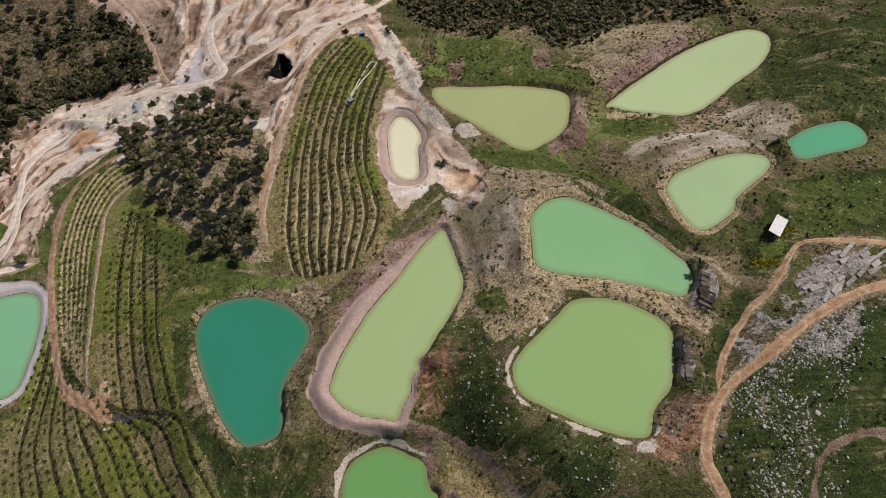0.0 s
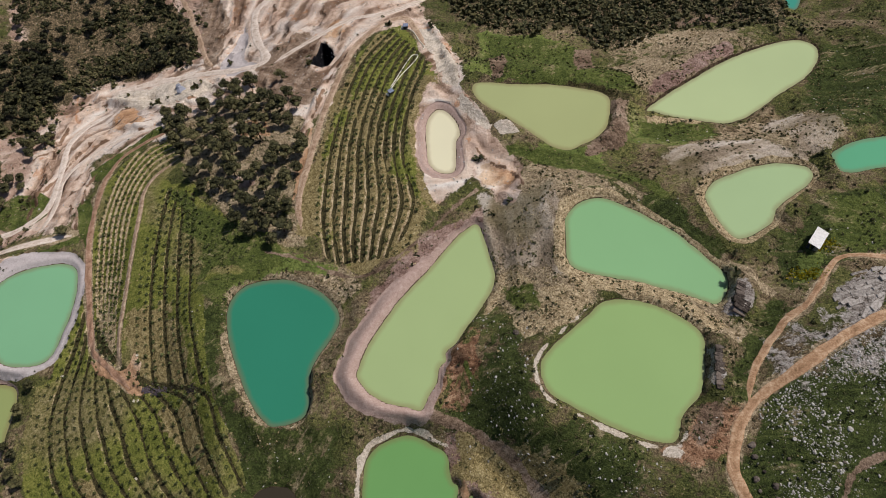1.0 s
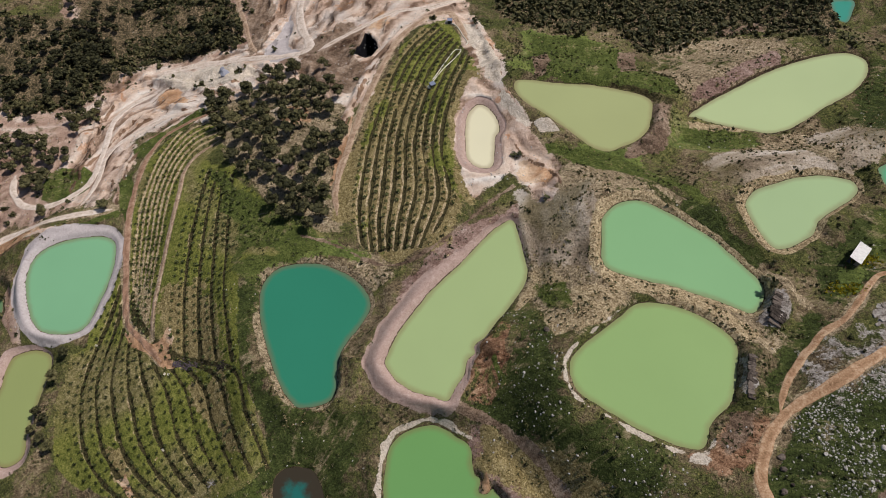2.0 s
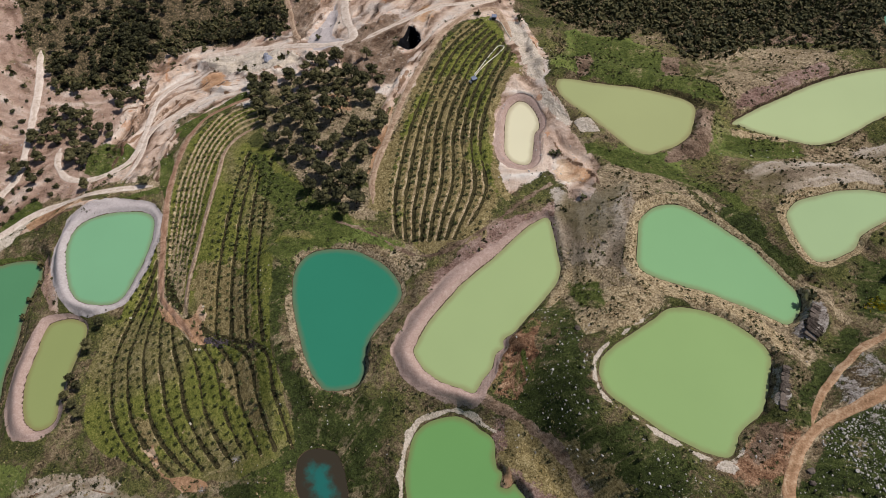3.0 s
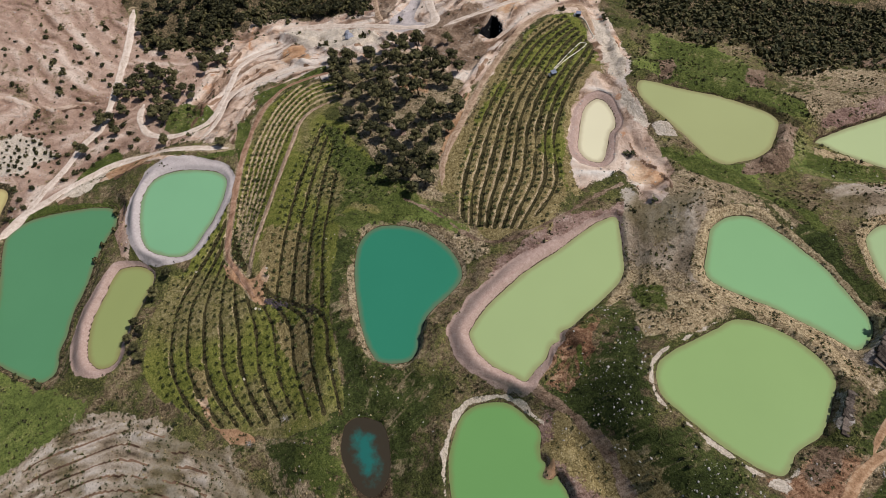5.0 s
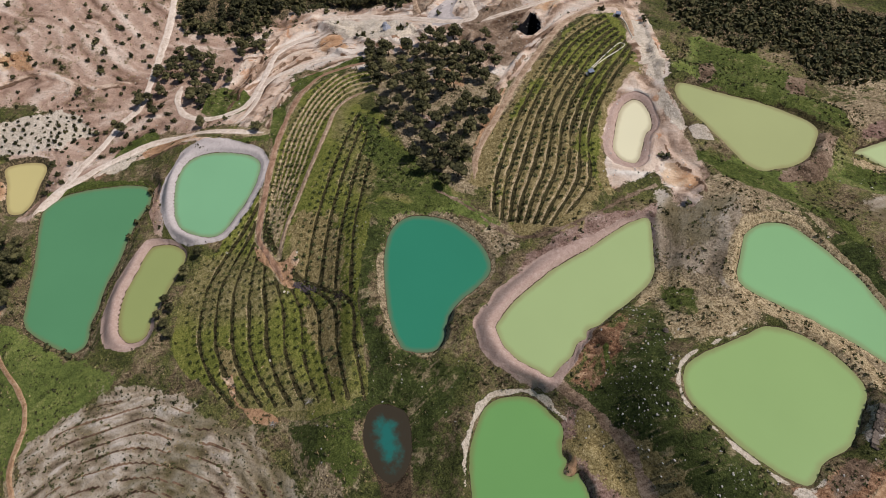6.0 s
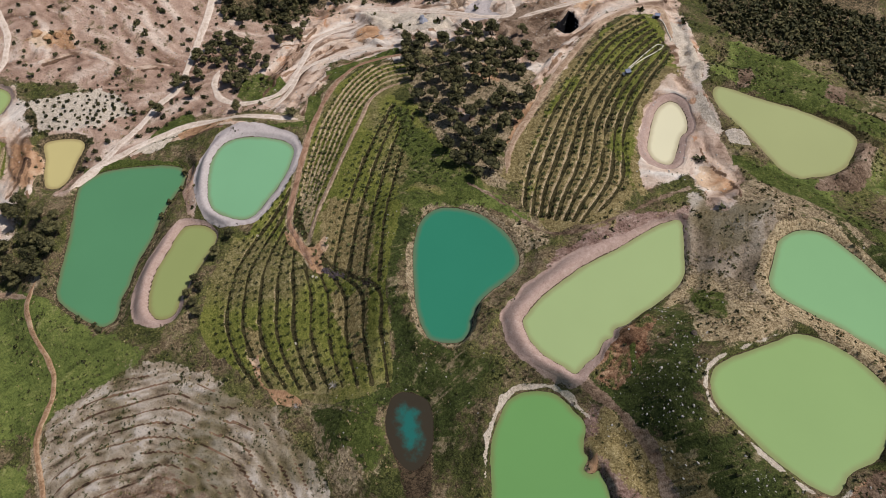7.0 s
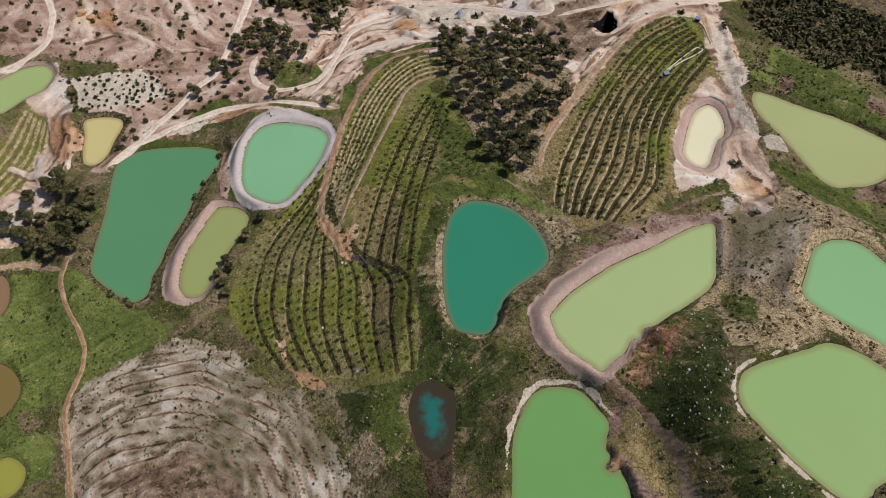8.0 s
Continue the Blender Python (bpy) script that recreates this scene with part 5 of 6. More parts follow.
    # old terraces round the bare knoll, their shadow lines painted dark under each step
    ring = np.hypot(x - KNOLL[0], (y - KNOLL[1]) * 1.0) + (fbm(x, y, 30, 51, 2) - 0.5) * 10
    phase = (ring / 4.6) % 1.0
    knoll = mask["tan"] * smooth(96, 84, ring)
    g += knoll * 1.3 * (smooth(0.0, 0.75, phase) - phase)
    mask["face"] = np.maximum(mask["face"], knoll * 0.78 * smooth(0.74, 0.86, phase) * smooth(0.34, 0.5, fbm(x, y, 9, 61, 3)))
    # banks and beds of the ponds
    total, sunk = 0 * x, 0 * x
    for k, s in pond:
        near = s < 8
        sn, xn, yn = s[near], x[near], y[near]
        bank = PONDS[k][0] + np.where(sn < 0, np.maximum(-3, 0.75 * sn), 1.3 * smooth(0, 2.2, sn) ** 0.8 + 0.02 * sn)
        if k in CUTS:
            bearing, half, rise = CUTS[k]
            off = np.degrees(np.arctan2(yn - SHORES[k][:, 1].mean(), xn - SHORES[k][:, 0].mean())) - bearing
            off = np.abs((off + 180) % 360 - 180)
            sector = smooth(half, half * 0.55, off)
            bank = bank + rise * sector * smooth(0.2, 1.6, sn + wob[near] * 0.5)
            g[near] += rise * sector * smooth(11, 4, sn)
        w = smooth(8, 2, sn) / (np.maximum(sn, 0) + 0.2) ** 2
        total[near] += w
        sunk[near] += w * bank
    blend = smooth(2.0, 7.5, closest)
    g = np.where(total > 0, blend * g + (1 - blend) * sunk / np.maximum(total, 1e-9), g)
    for key in ("orchard", "scrub", "bank"):
        mask[key] = mask[key] * smooth(-0.3, 0.8, way)
    mask["wild"] = smooth(0.3, 3.0, way) * smooth(0.4, 3.0, closest)
    return g.reshape(shape), {k: v.reshape(shape) for k, v in mask.items()}


def graded(lo, hi, step, end, fine_lo, fine_hi, fine):
    """Even steps between lo and hi, finer ones along the terraces, then growing ones out to the horizon."""
    inner = list(np.concatenate([np.arange(lo, fine_lo, step), np.arange(fine_lo, fine_hi, fine), np.arange(fine_hi, hi + step / 2, step)]))
    out, d = [], step
    while sum(out) < end:
        d *= 1.22
        out.append(d)
    return np.array([lo - s for s in np.cumsum(out)][::-1] + inner + [inner[-1] + s for s in np.cumsum(out)])


def mesh_object(name, verts, faces, material, smooth_faces=False):
    me = bpy.data.meshes.new(name)
    me.from_pydata(np.asarray(verts).tolist() if isinstance(verts, np.ndarray) else verts, [], faces.tolist() if isinstance(faces, np.ndarray) else faces)
    me.materials.append(material)
    if smooth_faces:
        me.polygons.foreach_set("use_smooth", [True] * len(me.polygons))
    return new(name, me)


def float_layer(ob, name, values):
    layer = ob.data.attributes.new(name, "FLOAT", "POINT")
    layer.data.foreach_set("value", np.ravel(values).astype(np.float32))


def grid_faces(nx, ny):
    i, j = np.meshgrid(np.arange(nx - 1), np.arange(ny - 1))
    k = (j * nx + i).ravel()
    return np.stack([k, k + 1, k + nx + 1, k + nx], 1)


GX, GY = graded(-345, 190, 0.85, 2600, -152, -18, 0.56), graded(-80, 295, 0.85, 2600, 14, 214, 0.6)
XX, YY = np.meshgrid(GX, GY)
ZZ, MASKS = land(XX, YY)


def blur(a, r):
    """Box blur, twice."""
    for _ in range(2):
        for ax in (0, 1):
            c = np.cumsum(np.concatenate([np.repeat(np.take(a, [0], ax), r + 1, ax), a, np.repeat(np.take(a, [-1], ax), r, ax)], ax), ax)
            n = a.shape[ax]
            a = (np.take(c, range(2 * r + 1, 2 * r + 1 + n), ax) - np.take(c, range(0, n), ax)) / (2 * r + 1)
    return a


def combed(field, du, dv, steps):
    """Noise drawn out along a direction field: strata along the slope, rills down it."""
    ny, nx = field.shape
    out = field.copy()
    for sign in (1, -1):
        v, u = np.meshgrid(np.arange(ny, dtype=float), np.arange(nx, dtype=float), indexing="ij")
        for _ in range(steps):
            i, j = np.clip(v.round().astype(int), 0, ny - 1), np.clip(u.round().astype(int), 0, nx - 1)
            u, v = u + sign * du[i, j] * 0.8, v + sign * dv[i, j] * 0.8
            out += field[np.clip(v.round().astype(int), 0, ny - 1), np.clip(u.round().astype(int), 0, nx - 1)]
    out = (out - out.mean()) / out.std()
    return np.clip(0.5 + 0.17 * out, 0, 1)


slope = blur(ZZ, 7)
fall_y, fall_x = np.gradient(slope)
steep = np.hypot(fall_x, fall_y) + 1e-6
fall_x, fall_y = fall_x / steep, fall_y / steep
grains = np.random.default_rng(3).random(ZZ.shape)
STRATA = 0.5 * combed(blur(grains, 1), -fall_y, fall_x, 16) + 0.5 * combed(blur(np.random.default_rng(4).random(ZZ.shape), 3), -fall_y, fall_x, 26)
RILLS = 0.6 * combed(grains, fall_x, fall_y, 8) + 0.4 * combed(blur(np.random.default_rng(5).random(ZZ.shape), 2), fall_x, fall_y, 14)
ring = np.hypot(XX - KNOLL[0], YY - KNOLL[1]) + (fbm(XX, YY, 30, 51, 2) - 0.5) * 10
bearing = np.arctan2(YY - KNOLL[1], XX - KNOLL[0])
rings = 0.5 + 0.9 * (0.6 * vnoise(ring, bearing * 14, 1.1, 5) + 0.4 * vnoise(ring, bearing * 40, 3.0, 6) - 0.5)
STRATA += (rings - STRATA) * MASKS["tan"] * smooth(96, 84, ring)
away, run = (v.reshape(XX.shape) for v in beside(XX.ravel(), YY.ravel(), TRACK_LINES["orchard_track"][0], 62))
away = away + (fbm(XX, YY, 16, 63, 3) - 0.5) * 8
beds = 0.5 + 0.75 * (0.55 * vnoise(away, run / 16, 1.3, 7) + 0.45 * vnoise(away, run / 11, 3.2, 8) - 0.5)
STRATA += (beds - STRATA) * smooth(60, 40, away)
bare = np.clip(MASKS["chalk"] + 0.7 * MASKS["pink"] + 0.8 * MASKS["tan"], 0, 1)
wild = np.clip(1 - MASKS["orchard"] - MASKS["rim"] - MASKS["greyrim"], 0, 1) * MASKS["wild"]
ZZ += wild * (bare * 1.5 * (STRATA - 0.5) + (0.2 + 0.8 * (1 - bare)) * 0.95 * (RILLS - 0.5))
MASKS["strata"], MASKS["rill"] = STRATA, RILLS
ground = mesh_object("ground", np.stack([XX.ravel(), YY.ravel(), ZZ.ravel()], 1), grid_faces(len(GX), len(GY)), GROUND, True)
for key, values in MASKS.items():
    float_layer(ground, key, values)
tagged(ground, "hillside of dry earth, spring grass and pale chalk round the ponds", "ground", kind="structure")


def lookup(table, x, y):
    """A value of the ground's grid at any place."""
    i = np.clip(np.searchsorted(GX, x) - 1, 0, len(GX) - 2)
    j = np.clip(np.searchsorted(GY, y) - 1, 0, len(GY) - 2)
    u, v = (x - GX[i]) / (GX[i + 1] - GX[i]), (y - GY[j]) / (GY[j + 1] - GY[j])
    return (table[j, i] * (1 - u) + table[j, i + 1] * u) * (1 - v) + (table[j + 1, i] * (1 - u) + table[j + 1, i + 1] * u) * v


def ground_z(x, y):
    return lookup(ZZ, np.asarray(x, float), np.asarray(y, float))


# ---- water ----
WATER = {
    "A": ((212, 206, 172), "cream"), "B": ((158, 164, 112), "olive green"), "C": ((168, 182, 132), "pale green"), "D": ((88, 156, 116), "teal green"),
    "E": ((154, 176, 128), "grey green"), "F": ((126, 168, 117), "mint green"), "G": ((136, 163, 102), "apple green"), "H": ((152, 170, 116), "light green"),
    "I": ((46, 120, 93), "deep teal"), "J": ((102, 146, 84), "grass green"), "K": ((118, 166, 124), "turquoise green"), "L": ((82, 132, 92), "bottle green"),
    "M": ((138, 148, 92), "olive yellow"), "N": ((186, 174, 118), "pale yellow"), "O": ((148, 166, 106), "yellow green"), "P": ((34, 96, 88), "dark teal"),
    "Q": ((132, 104, 78), "muddy brown"), "R": ((114, 98, 56), "murky brown"), "S": ((140, 140, 62), "mustard green"), "T": ((60, 140, 120), "teal"),
}


def water(key):
    level, shore = PONDS[key][0], SHORES[key]
    xs = np.arange(shore[:, 0].min() - 2, shore[:, 0].max() + 2.9, 0.9)
    ys = np.arange(shore[:, 1].min() - 2, shore[:, 1].max() + 2.9, 0.9)
    x, y = np.meshgrid(xs, ys)
    s = signed(x, y, shore, 5)
    f = grid_faces(len(xs), len(ys))
    f = f[(s.ravel()[f] < 1.6).all(1)]
    used = np.unique(f)
    back = np.zeros(x.size, int)
    back[used] = np.arange(len(used))
    body, word = WATER[key]
    c = rgb(*body)
    shallow = tuple(0.55 * a + 0.45 * b for a, b in zip(c[:3], rgb(120, 96, 66)[:3])) + (1.0,)
    v = np.stack([x.ravel()[used], y.ravel()[used], np.full(len(used), level)], 1)
    ob = mesh_object("pond_water", v, back[f], water_material(word.replace(" ", "_") + "_water", c, rgb(56, 50, 38) if key == "P" else shallow, 6.5 if key == "P" else 2.0, 2.4 if key == "P" else 0.0, 9.0 if key == "P" else 1.4), True)
    float_layer(ob, "deep", -s.ravel()[used])
    return tagged(ob, f"still, opaque {word} water filling an earth-banked pond", "pond", "irrigation ponds", "structure")


for key in PONDS:
    water(key)


# ---- tracks ----
def track(name, material, label):
    line, width = TRACK_LINES[name]
    s = np.r_[0, np.cumsum(np.hypot(*np.diff(line, axis=0).T))]
    n = max(6, int(s[-1] / 0.8))
    line = np.stack([np.interp(np.linspace(0, s[-1], n), s, line[:, k]) for k in (0, 1)], 1)
    way = np.gradient(line, axis=0)
    way /= np.hypot(*way.T)[:, None]
    side = np.stack([way[:, 1], -way[:, 0]], 1)
    across = np.array([-0.5, -0.44, -0.3, -0.18, 0, 0.18, 0.3, 0.44, 0.5])
    lift = np.array([-0.25, 0.05, 0.07, 0.12, 0.15, 0.12, 0.07, 0.05, -0.25])
    rut = np.array([0.1, 0.3, 0.75, 0.4, 0.0, 0.4, 0.75, 0.3, 0.1])
    w = width * (0.6 + 0.6 * fbm(line[:, 0], line[:, 1], 7, 71, 3)[:, None])
    slip = (fbm(line[:, 0], line[:, 1], 5, 81, 3) - 0.5)[:, None] * 0.8
    run = np.arange(n) * s[-1] / n
    ends = smooth(0, 7, np.minimum(run, run[::-1]))[:, None]
    w = w * (0.65 + 0.35 * ends)
    x = line[:, :1] + side[:, :1] * (across * w + slip)
    y = line[:, 1:] + side[:, 1:] * (across * w + slip)
    z = ground_z(x, y) + lift - 0.12 * (1 - ends) + 0.22 * (fbm(x, y, 1.6, 77, 2) - 0.55) * (np.abs(across) > 0.4)
    ob = mesh_object(name, np.stack([x.ravel(), y.ravel(), z.ravel()], 1), grid_faces(len(across), n), material, True)
    float_layer(ob, "rut", np.tile(rut, n))
    return tagged(ob, label, "track", kind="structure")


TRACK_LOOKS = {"field_track": (ORANGE_TRACK, "rutted orange-brown dirt track across stony grass"), "branch_track": (ORANGE_TRACK, "narrow orange-brown track branching up the field"),
               "valley_track": (ORANGE_TRACK, "orange-brown dirt track along the green valley"),
               "chalk_track": (CHALK_TRACK, "pale chalk vehicle track above the ponds"), "loop_track": (CHALK_TRACK, "pale chalk track looping round a clump of pines"),
               "quarry_track": (CHALK_TRACK, "wide pale haul track across the chalk quarry"), "straight_track": (CHALK_TRACK, "straight pale track climbing between shrubs"),
               "bench_track": (CHALK_TRACK, "pale chalk track along a quarry bench"), "haul_track": (CHALK_TRACK, "pale haul track across the quarry"), "upper_track": (CHALK_TRACK, "pale track on the bare upper slope"), "orchard_track": (RED_TRACK, "red-brown track along the orchard terraces")}
for key in TRACKS:
    if key in FAINT:
        continue
    material, label = TRACK_LOOKS.get(key, (DIRT, "rutted light brown dirt track"))
    track(key, material, label)


# ---- plants ----
def part(name, bm_or_data, material, parent, label=""):
    """Links a bmesh or a (verts, faces) pair as one mesh under a thing or a part."""
    if isinstance(bm_or_data, tuple):
        ob = mesh_object(name, bm_or_data[0], bm_or_data[1], material)
    else:
        me = bpy.data.meshes.new(name)
        bm_or_data.to_mesh(me)
        bm_or_data.free()
        me.materials.append(material)
        ob = new(name, me)
    ob.parent = parent
    return tagged(ob, label)


def leaf_cloud(rng, centre, radius, flat, count, size):
    """Small leaf quads strewn through a flattened ball, most of them near its skin."""
    d = rng.normal(size=(count, 3))
    d /= np.linalg.norm(d, axis=1)[:, None]
    r = radius * (0.45 + 0.55 * rng.random(count) ** 0.5)
    c = d * r[:, None] * (1, 1, flat) + centre
    u = rng.normal(size=(count, 3))
    u /= np.linalg.norm(u, axis=1)[:, None]
    v = np.cross(u, d + 0.3 * rng.normal(size=(count, 3)))
    v /= np.linalg.norm(v, axis=1)[:, None] + 1e-9
    s = size * (0.6 + 0.8 * rng.random((count, 1)))
    quads = np.stack([c - u * s - v * s * 0.6, c + u * s - v * s * 0.5, c + u * s * 0.8 + v * s * 0.6, c - u * s * 0.9 + v * s * 0.6], 1)
    return quads.reshape(-1, 3)


def quads_data(v):
    return v, np.arange(len(v)).reshape(-1, 4)


def limb_data(p0, p1, r0, r1, sides=6, bend=0.0):
    """A tapered, slightly bent round limb."""
    p0, p1 = np.array(p0, float), np.array(p1, float)
    way = (p1 - p0) / np.linalg.norm(p1 - p0)
    a = np.cross(way, (0.3, 1, 0.2))
    a /= np.linalg.norm(a)
    b = np.cross(way, a)
    v, f, rings = [], [], 4
    for k in range(rings):
        t = k / (rings - 1)
        c = p0 + (p1 - p0) * t + a * bend * math.sin(math.pi * t)
        r = r0 + (r1 - r0) * t
        v += [c + r * (a * math.cos(2 * math.pi * j / sides) + b * math.sin(2 * math.pi * j / sides)) for j in range(sides)]
    for k in range(rings - 1):
        for j in range(sides):
            j2 = (j + 1) % sides
            f.append((k * sides + j, k * sides + j2, (k + 1) * sides + j2, (k + 1) * sides + j))
    f.append(tuple(range(sides))[::-1])
    f.append(tuple((rings - 1) * sides + j for j in range(sides)))
    return np.array(v).tolist(), f


def leafy_core(rng, centre, radius, flat):
    """The dense inside of a clump: a lumpy low ball."""
    bm = bmesh.new()
    bmesh.ops.create_icosphere(bm, subdivisions=1, radius=1)
    v = np.array([p.co for p in bm.verts]) * (1 + 0.3 * rng.normal(size=(len(bm.verts), 1)).clip(-1, 1))
    f = np.array([[q.index for q in t.verts] for t in bm.faces])
    bm.free()
    return v * radius * (1, 1, flat) + centre, f


def pine(seed, height, spread):
    """A pine with bare lower trunk, forked limbs and an uneven umbrella crown."""
    rng = np.random.default_rng(seed)
    root = new("pine_tree")
    fork = height * (0.3 + 0.1 * rng.random())
    part("trunk", limb_data((0, 0, -0.6), (0.2 * rng.normal(), 0.2 * rng.normal(), height * 0.8), 0.2, 0.07, 7, 0.15), BARK, root)
    cloud, core, n = [], [], int(rng.integers(7, 10))
    for k in range(n):
        ang = 2 * math.pi * (k + rng.random() * 0.7) / n
        out = spread * (0.35 + 0.4 * rng.random())
        top = np.array((out * math.cos(ang), out * math.sin(ang), height * (0.5 + 0.32 * rng.random())))
        if k % 2 == 0:
            part("limb", limb_data((0, 0, fork + rng.random()), top, 0.08, 0.03, 5, 0.2), BARK, root)
        r = spread * (0.36 + 0.2 * rng.random())
        cloud.append(leaf_cloud(rng, top, r, 0.7, 62, 0.25))
        core.append(leafy_core(rng, top, r * 0.8, 0.66))
    cloud.append(leaf_cloud(rng, np.array((0, 0, height * 0.88)), spread * 0.5, 0.55, 90, 0.24))
    core.append(leafy_core(rng, np.array((0, 0, height * 0.86)), spread * 0.4, 0.6))
    v, f = quads_data(np.concatenate(cloud))
    faces, verts = f.tolist(), [v]
    for cv, cf in core:
        faces += (cf + sum(len(a) for a in verts)).tolist()
        verts.append(cv)
    part("crown", (np.concatenate(verts), faces), PINE, root)
    return tagged(root, "dark green pine with a bare trunk and rounded crown", "tree")


def bush(seed, radius):
    rng = np.random.default_rng(seed)
    root = new("bush")
    part("stem", limb_data((0, 0, -0.3), (0, 0, radius * 0.7), 0.07, 0.03, 5), BARK, root)
    cloud = [leaf_cloud(rng, np.array((radius * 0.4 * rng.normal(), radius * 0.4 * rng.normal(), radius * (0.55 + 0.3 * rng.random()))), radius * 0.62, 0.8, 26, 0.2) for _ in range(5)]
    part("foliage", quads_data(np.concatenate(cloud)), SHRUB, root)
    return tagged(root, "low rounded dark green bush on pale chalk ground", "bush")


def inside(poly, x, y):
    return to_line(x, y, np.array(poly, float), True)[1]


def scatter(poly, spacing, rng, gaps=0.0):
    """Uneven places inside an outline, no two closer than the spacing."""
    p = np.array(poly, float)
    lo, hi = p.min(0), p.max(0)
    tries = rng.random((int((hi - lo).prod() / spacing**2 * 5) + 10, 2)) * (hi - lo) + lo
    tries = tries[inside(poly, tries[:, 0], tries[:, 1])]
    tries = tries[fbm(tries[:, 0], tries[:, 1], 16, 47, 3) > gaps]
    got = np.zeros((0, 2))
    for q in tries:
        if not len(got) or np.hypot(*(got - q).T).min() > spacing * (0.8 + 0.5 * rng.random()):
            got = np.vstack([got, q])
    return got


def plant(model, places, rng, lo, hi, group):
    """Copies of some models at the places, on the ground."""
    for k, (x, y) in enumerate(places):
        src = model[int(rng.integers(len(model)))]
        m = pose(float(x), float(y), float(ground_z(x, y)), 3 * rng.normal(), 3 * rng.normal(), 360 * rng.random())
        ob = copy_thing(src, m)
        s = float(lo + (hi - lo) * rng.random())
        ob.scale = (s, s, s * float(0.9 + 0.25 * rng.random()))
        tagged(ob, group=group)


def dry_land(places, room=1.2):
    """Drops places that stand in water or on a track."""
    x, y = places[:, 0], places[:, 1]
    ok = np.ones(len(x), bool)
    for line in SHORES.values():
        ok &= signed(x, y, line, 6) > room
    for line, width in TRACK_LINES.values():
        ok &= near_line(x, y, line, 8) > width / 2 + room * 0.7
    return places[ok]


pines = [pine(100 + k, 5.4 + 0.35 * k, 2.5 + 0.12 * k) for k in range(5)]
rng = np.random.default_rng(21)
WOOD_GROUPS = {"pine_wood": "pines between the orchards", "upper_wood": "pines of the upper wood", "slope_wood": "pines of the upper wood", "loop_wood": "pines inside the track loop",
               "shore_wood": "pines beside the long pond", "pond_wood": "trees beside the narrow pond", "hill_wood": "pines above the chalk"}
stands = []
for key, (spacing, size, outline) in WOODS.items():
    gaps = 0.51 if key in ("upper_wood", "slope_wood") else 0.43 if key == "pine_wood" else 0.38 if key == "hill_wood" else 0.3 if key == "shore_wood" else 0.0
    for x, y in dry_land(scatter(outline, spacing, rng, gaps), 1.6):
        stands.append((key, float(size), float(x), float(y)))
# the trees far off on the upper slope are one wood; the nearer ones stand as single trees
far_wood = [s for s in stands if s[0] in ("upper_wood", "slope_wood", "hill_wood") and s[3] > 190 + 10 * math.sin(s[2])]
for s in stands:
    if s not in far_wood:
        plant(pines, np.array([s[2:]]), rng, s[1] * 0.75, s[1] * 1.15, WOOD_GROUPS[s[0]])
plant(pines, np.array(SPOTS["lone_trees"]), rng, 0.8, 1.0, "single pines on the slope")
bushes = [bush(200 + k, 0.9 + 0.08 * k) for k in range(4)]
BUSH_AREAS = {"bush_field": "bushes on the white chalk", "bush_slope": "bushes on the pink slope", "bush_upper": "bushes of the upper slope", "bush_bank": "bushes along the chalk tracks"}
for key, (spacing, size, outline) in BUSHES.items():
    plant(bushes, dry_land(scatter(outline, spacing, rng), 0.8), rng, size * 0.6, size * 1.3, BUSH_AREAS[key])
def strewn(name, templates, places, sizes, material, label, category, rng, sink=0.1, tilt=8.0, squash=0.3):
    """Very many small alike things as one object."""
    vs, fs, base = [], [], 0
    z = ground_z(places[:, 0], places[:, 1])
    pick = rng.integers(len(templates), size=len(places))
    turn = rng.random(len(places)) * 2 * np.pi
    tall = 1 + squash * (rng.random(len(places)) - 0.5) * 2
    for k, (tv, tf) in enumerate(templates):
        sel = np.where(pick == k)[0]
        if not len(sel):
            continue
        c, s = np.cos(turn[sel])[:, None], np.sin(turn[sel])[:, None]
        x = tv[:, 0] * c - tv[:, 1] * s
        y = tv[:, 0] * s + tv[:, 1] * c
        w = np.stack([x * sizes[sel, None] + places[sel, 0, None], y * sizes[sel, None] + places[sel, 1, None],
                      tv[:, 2] * (sizes * tall)[sel, None] + z[sel, None] - sink * sizes[sel, None]], 2)
        vs.append(w.reshape(-1, 3))
        fs.append((tf[None] + (np.arange(len(sel)) * len(tv))[:, None, None] + base).reshape(-1, tf.shape[1]))
        base += len(sel) * len(tv)
    v, f = np.concatenate(vs), np.concatenate(fs)
    me = bpy.data.meshes.new(name)
    me.vertices.add(len(v))
    me.vertices.foreach_set("co", v.astype(np.float32).ravel())
    n = f.shape[1]
    me.loops.add(f.size)
    me.loops.foreach_set("vertex_index", f.astype(np.int32).ravel())
    me.polygons.add(len(f))
    me.polygons.foreach_set("loop_start", np.arange(0, f.size, n, dtype=np.int32))
    me.update(calc_edges=True)
    me.materials.append(material)
    return tagged(new(name, me), label, category, kind="stuff")


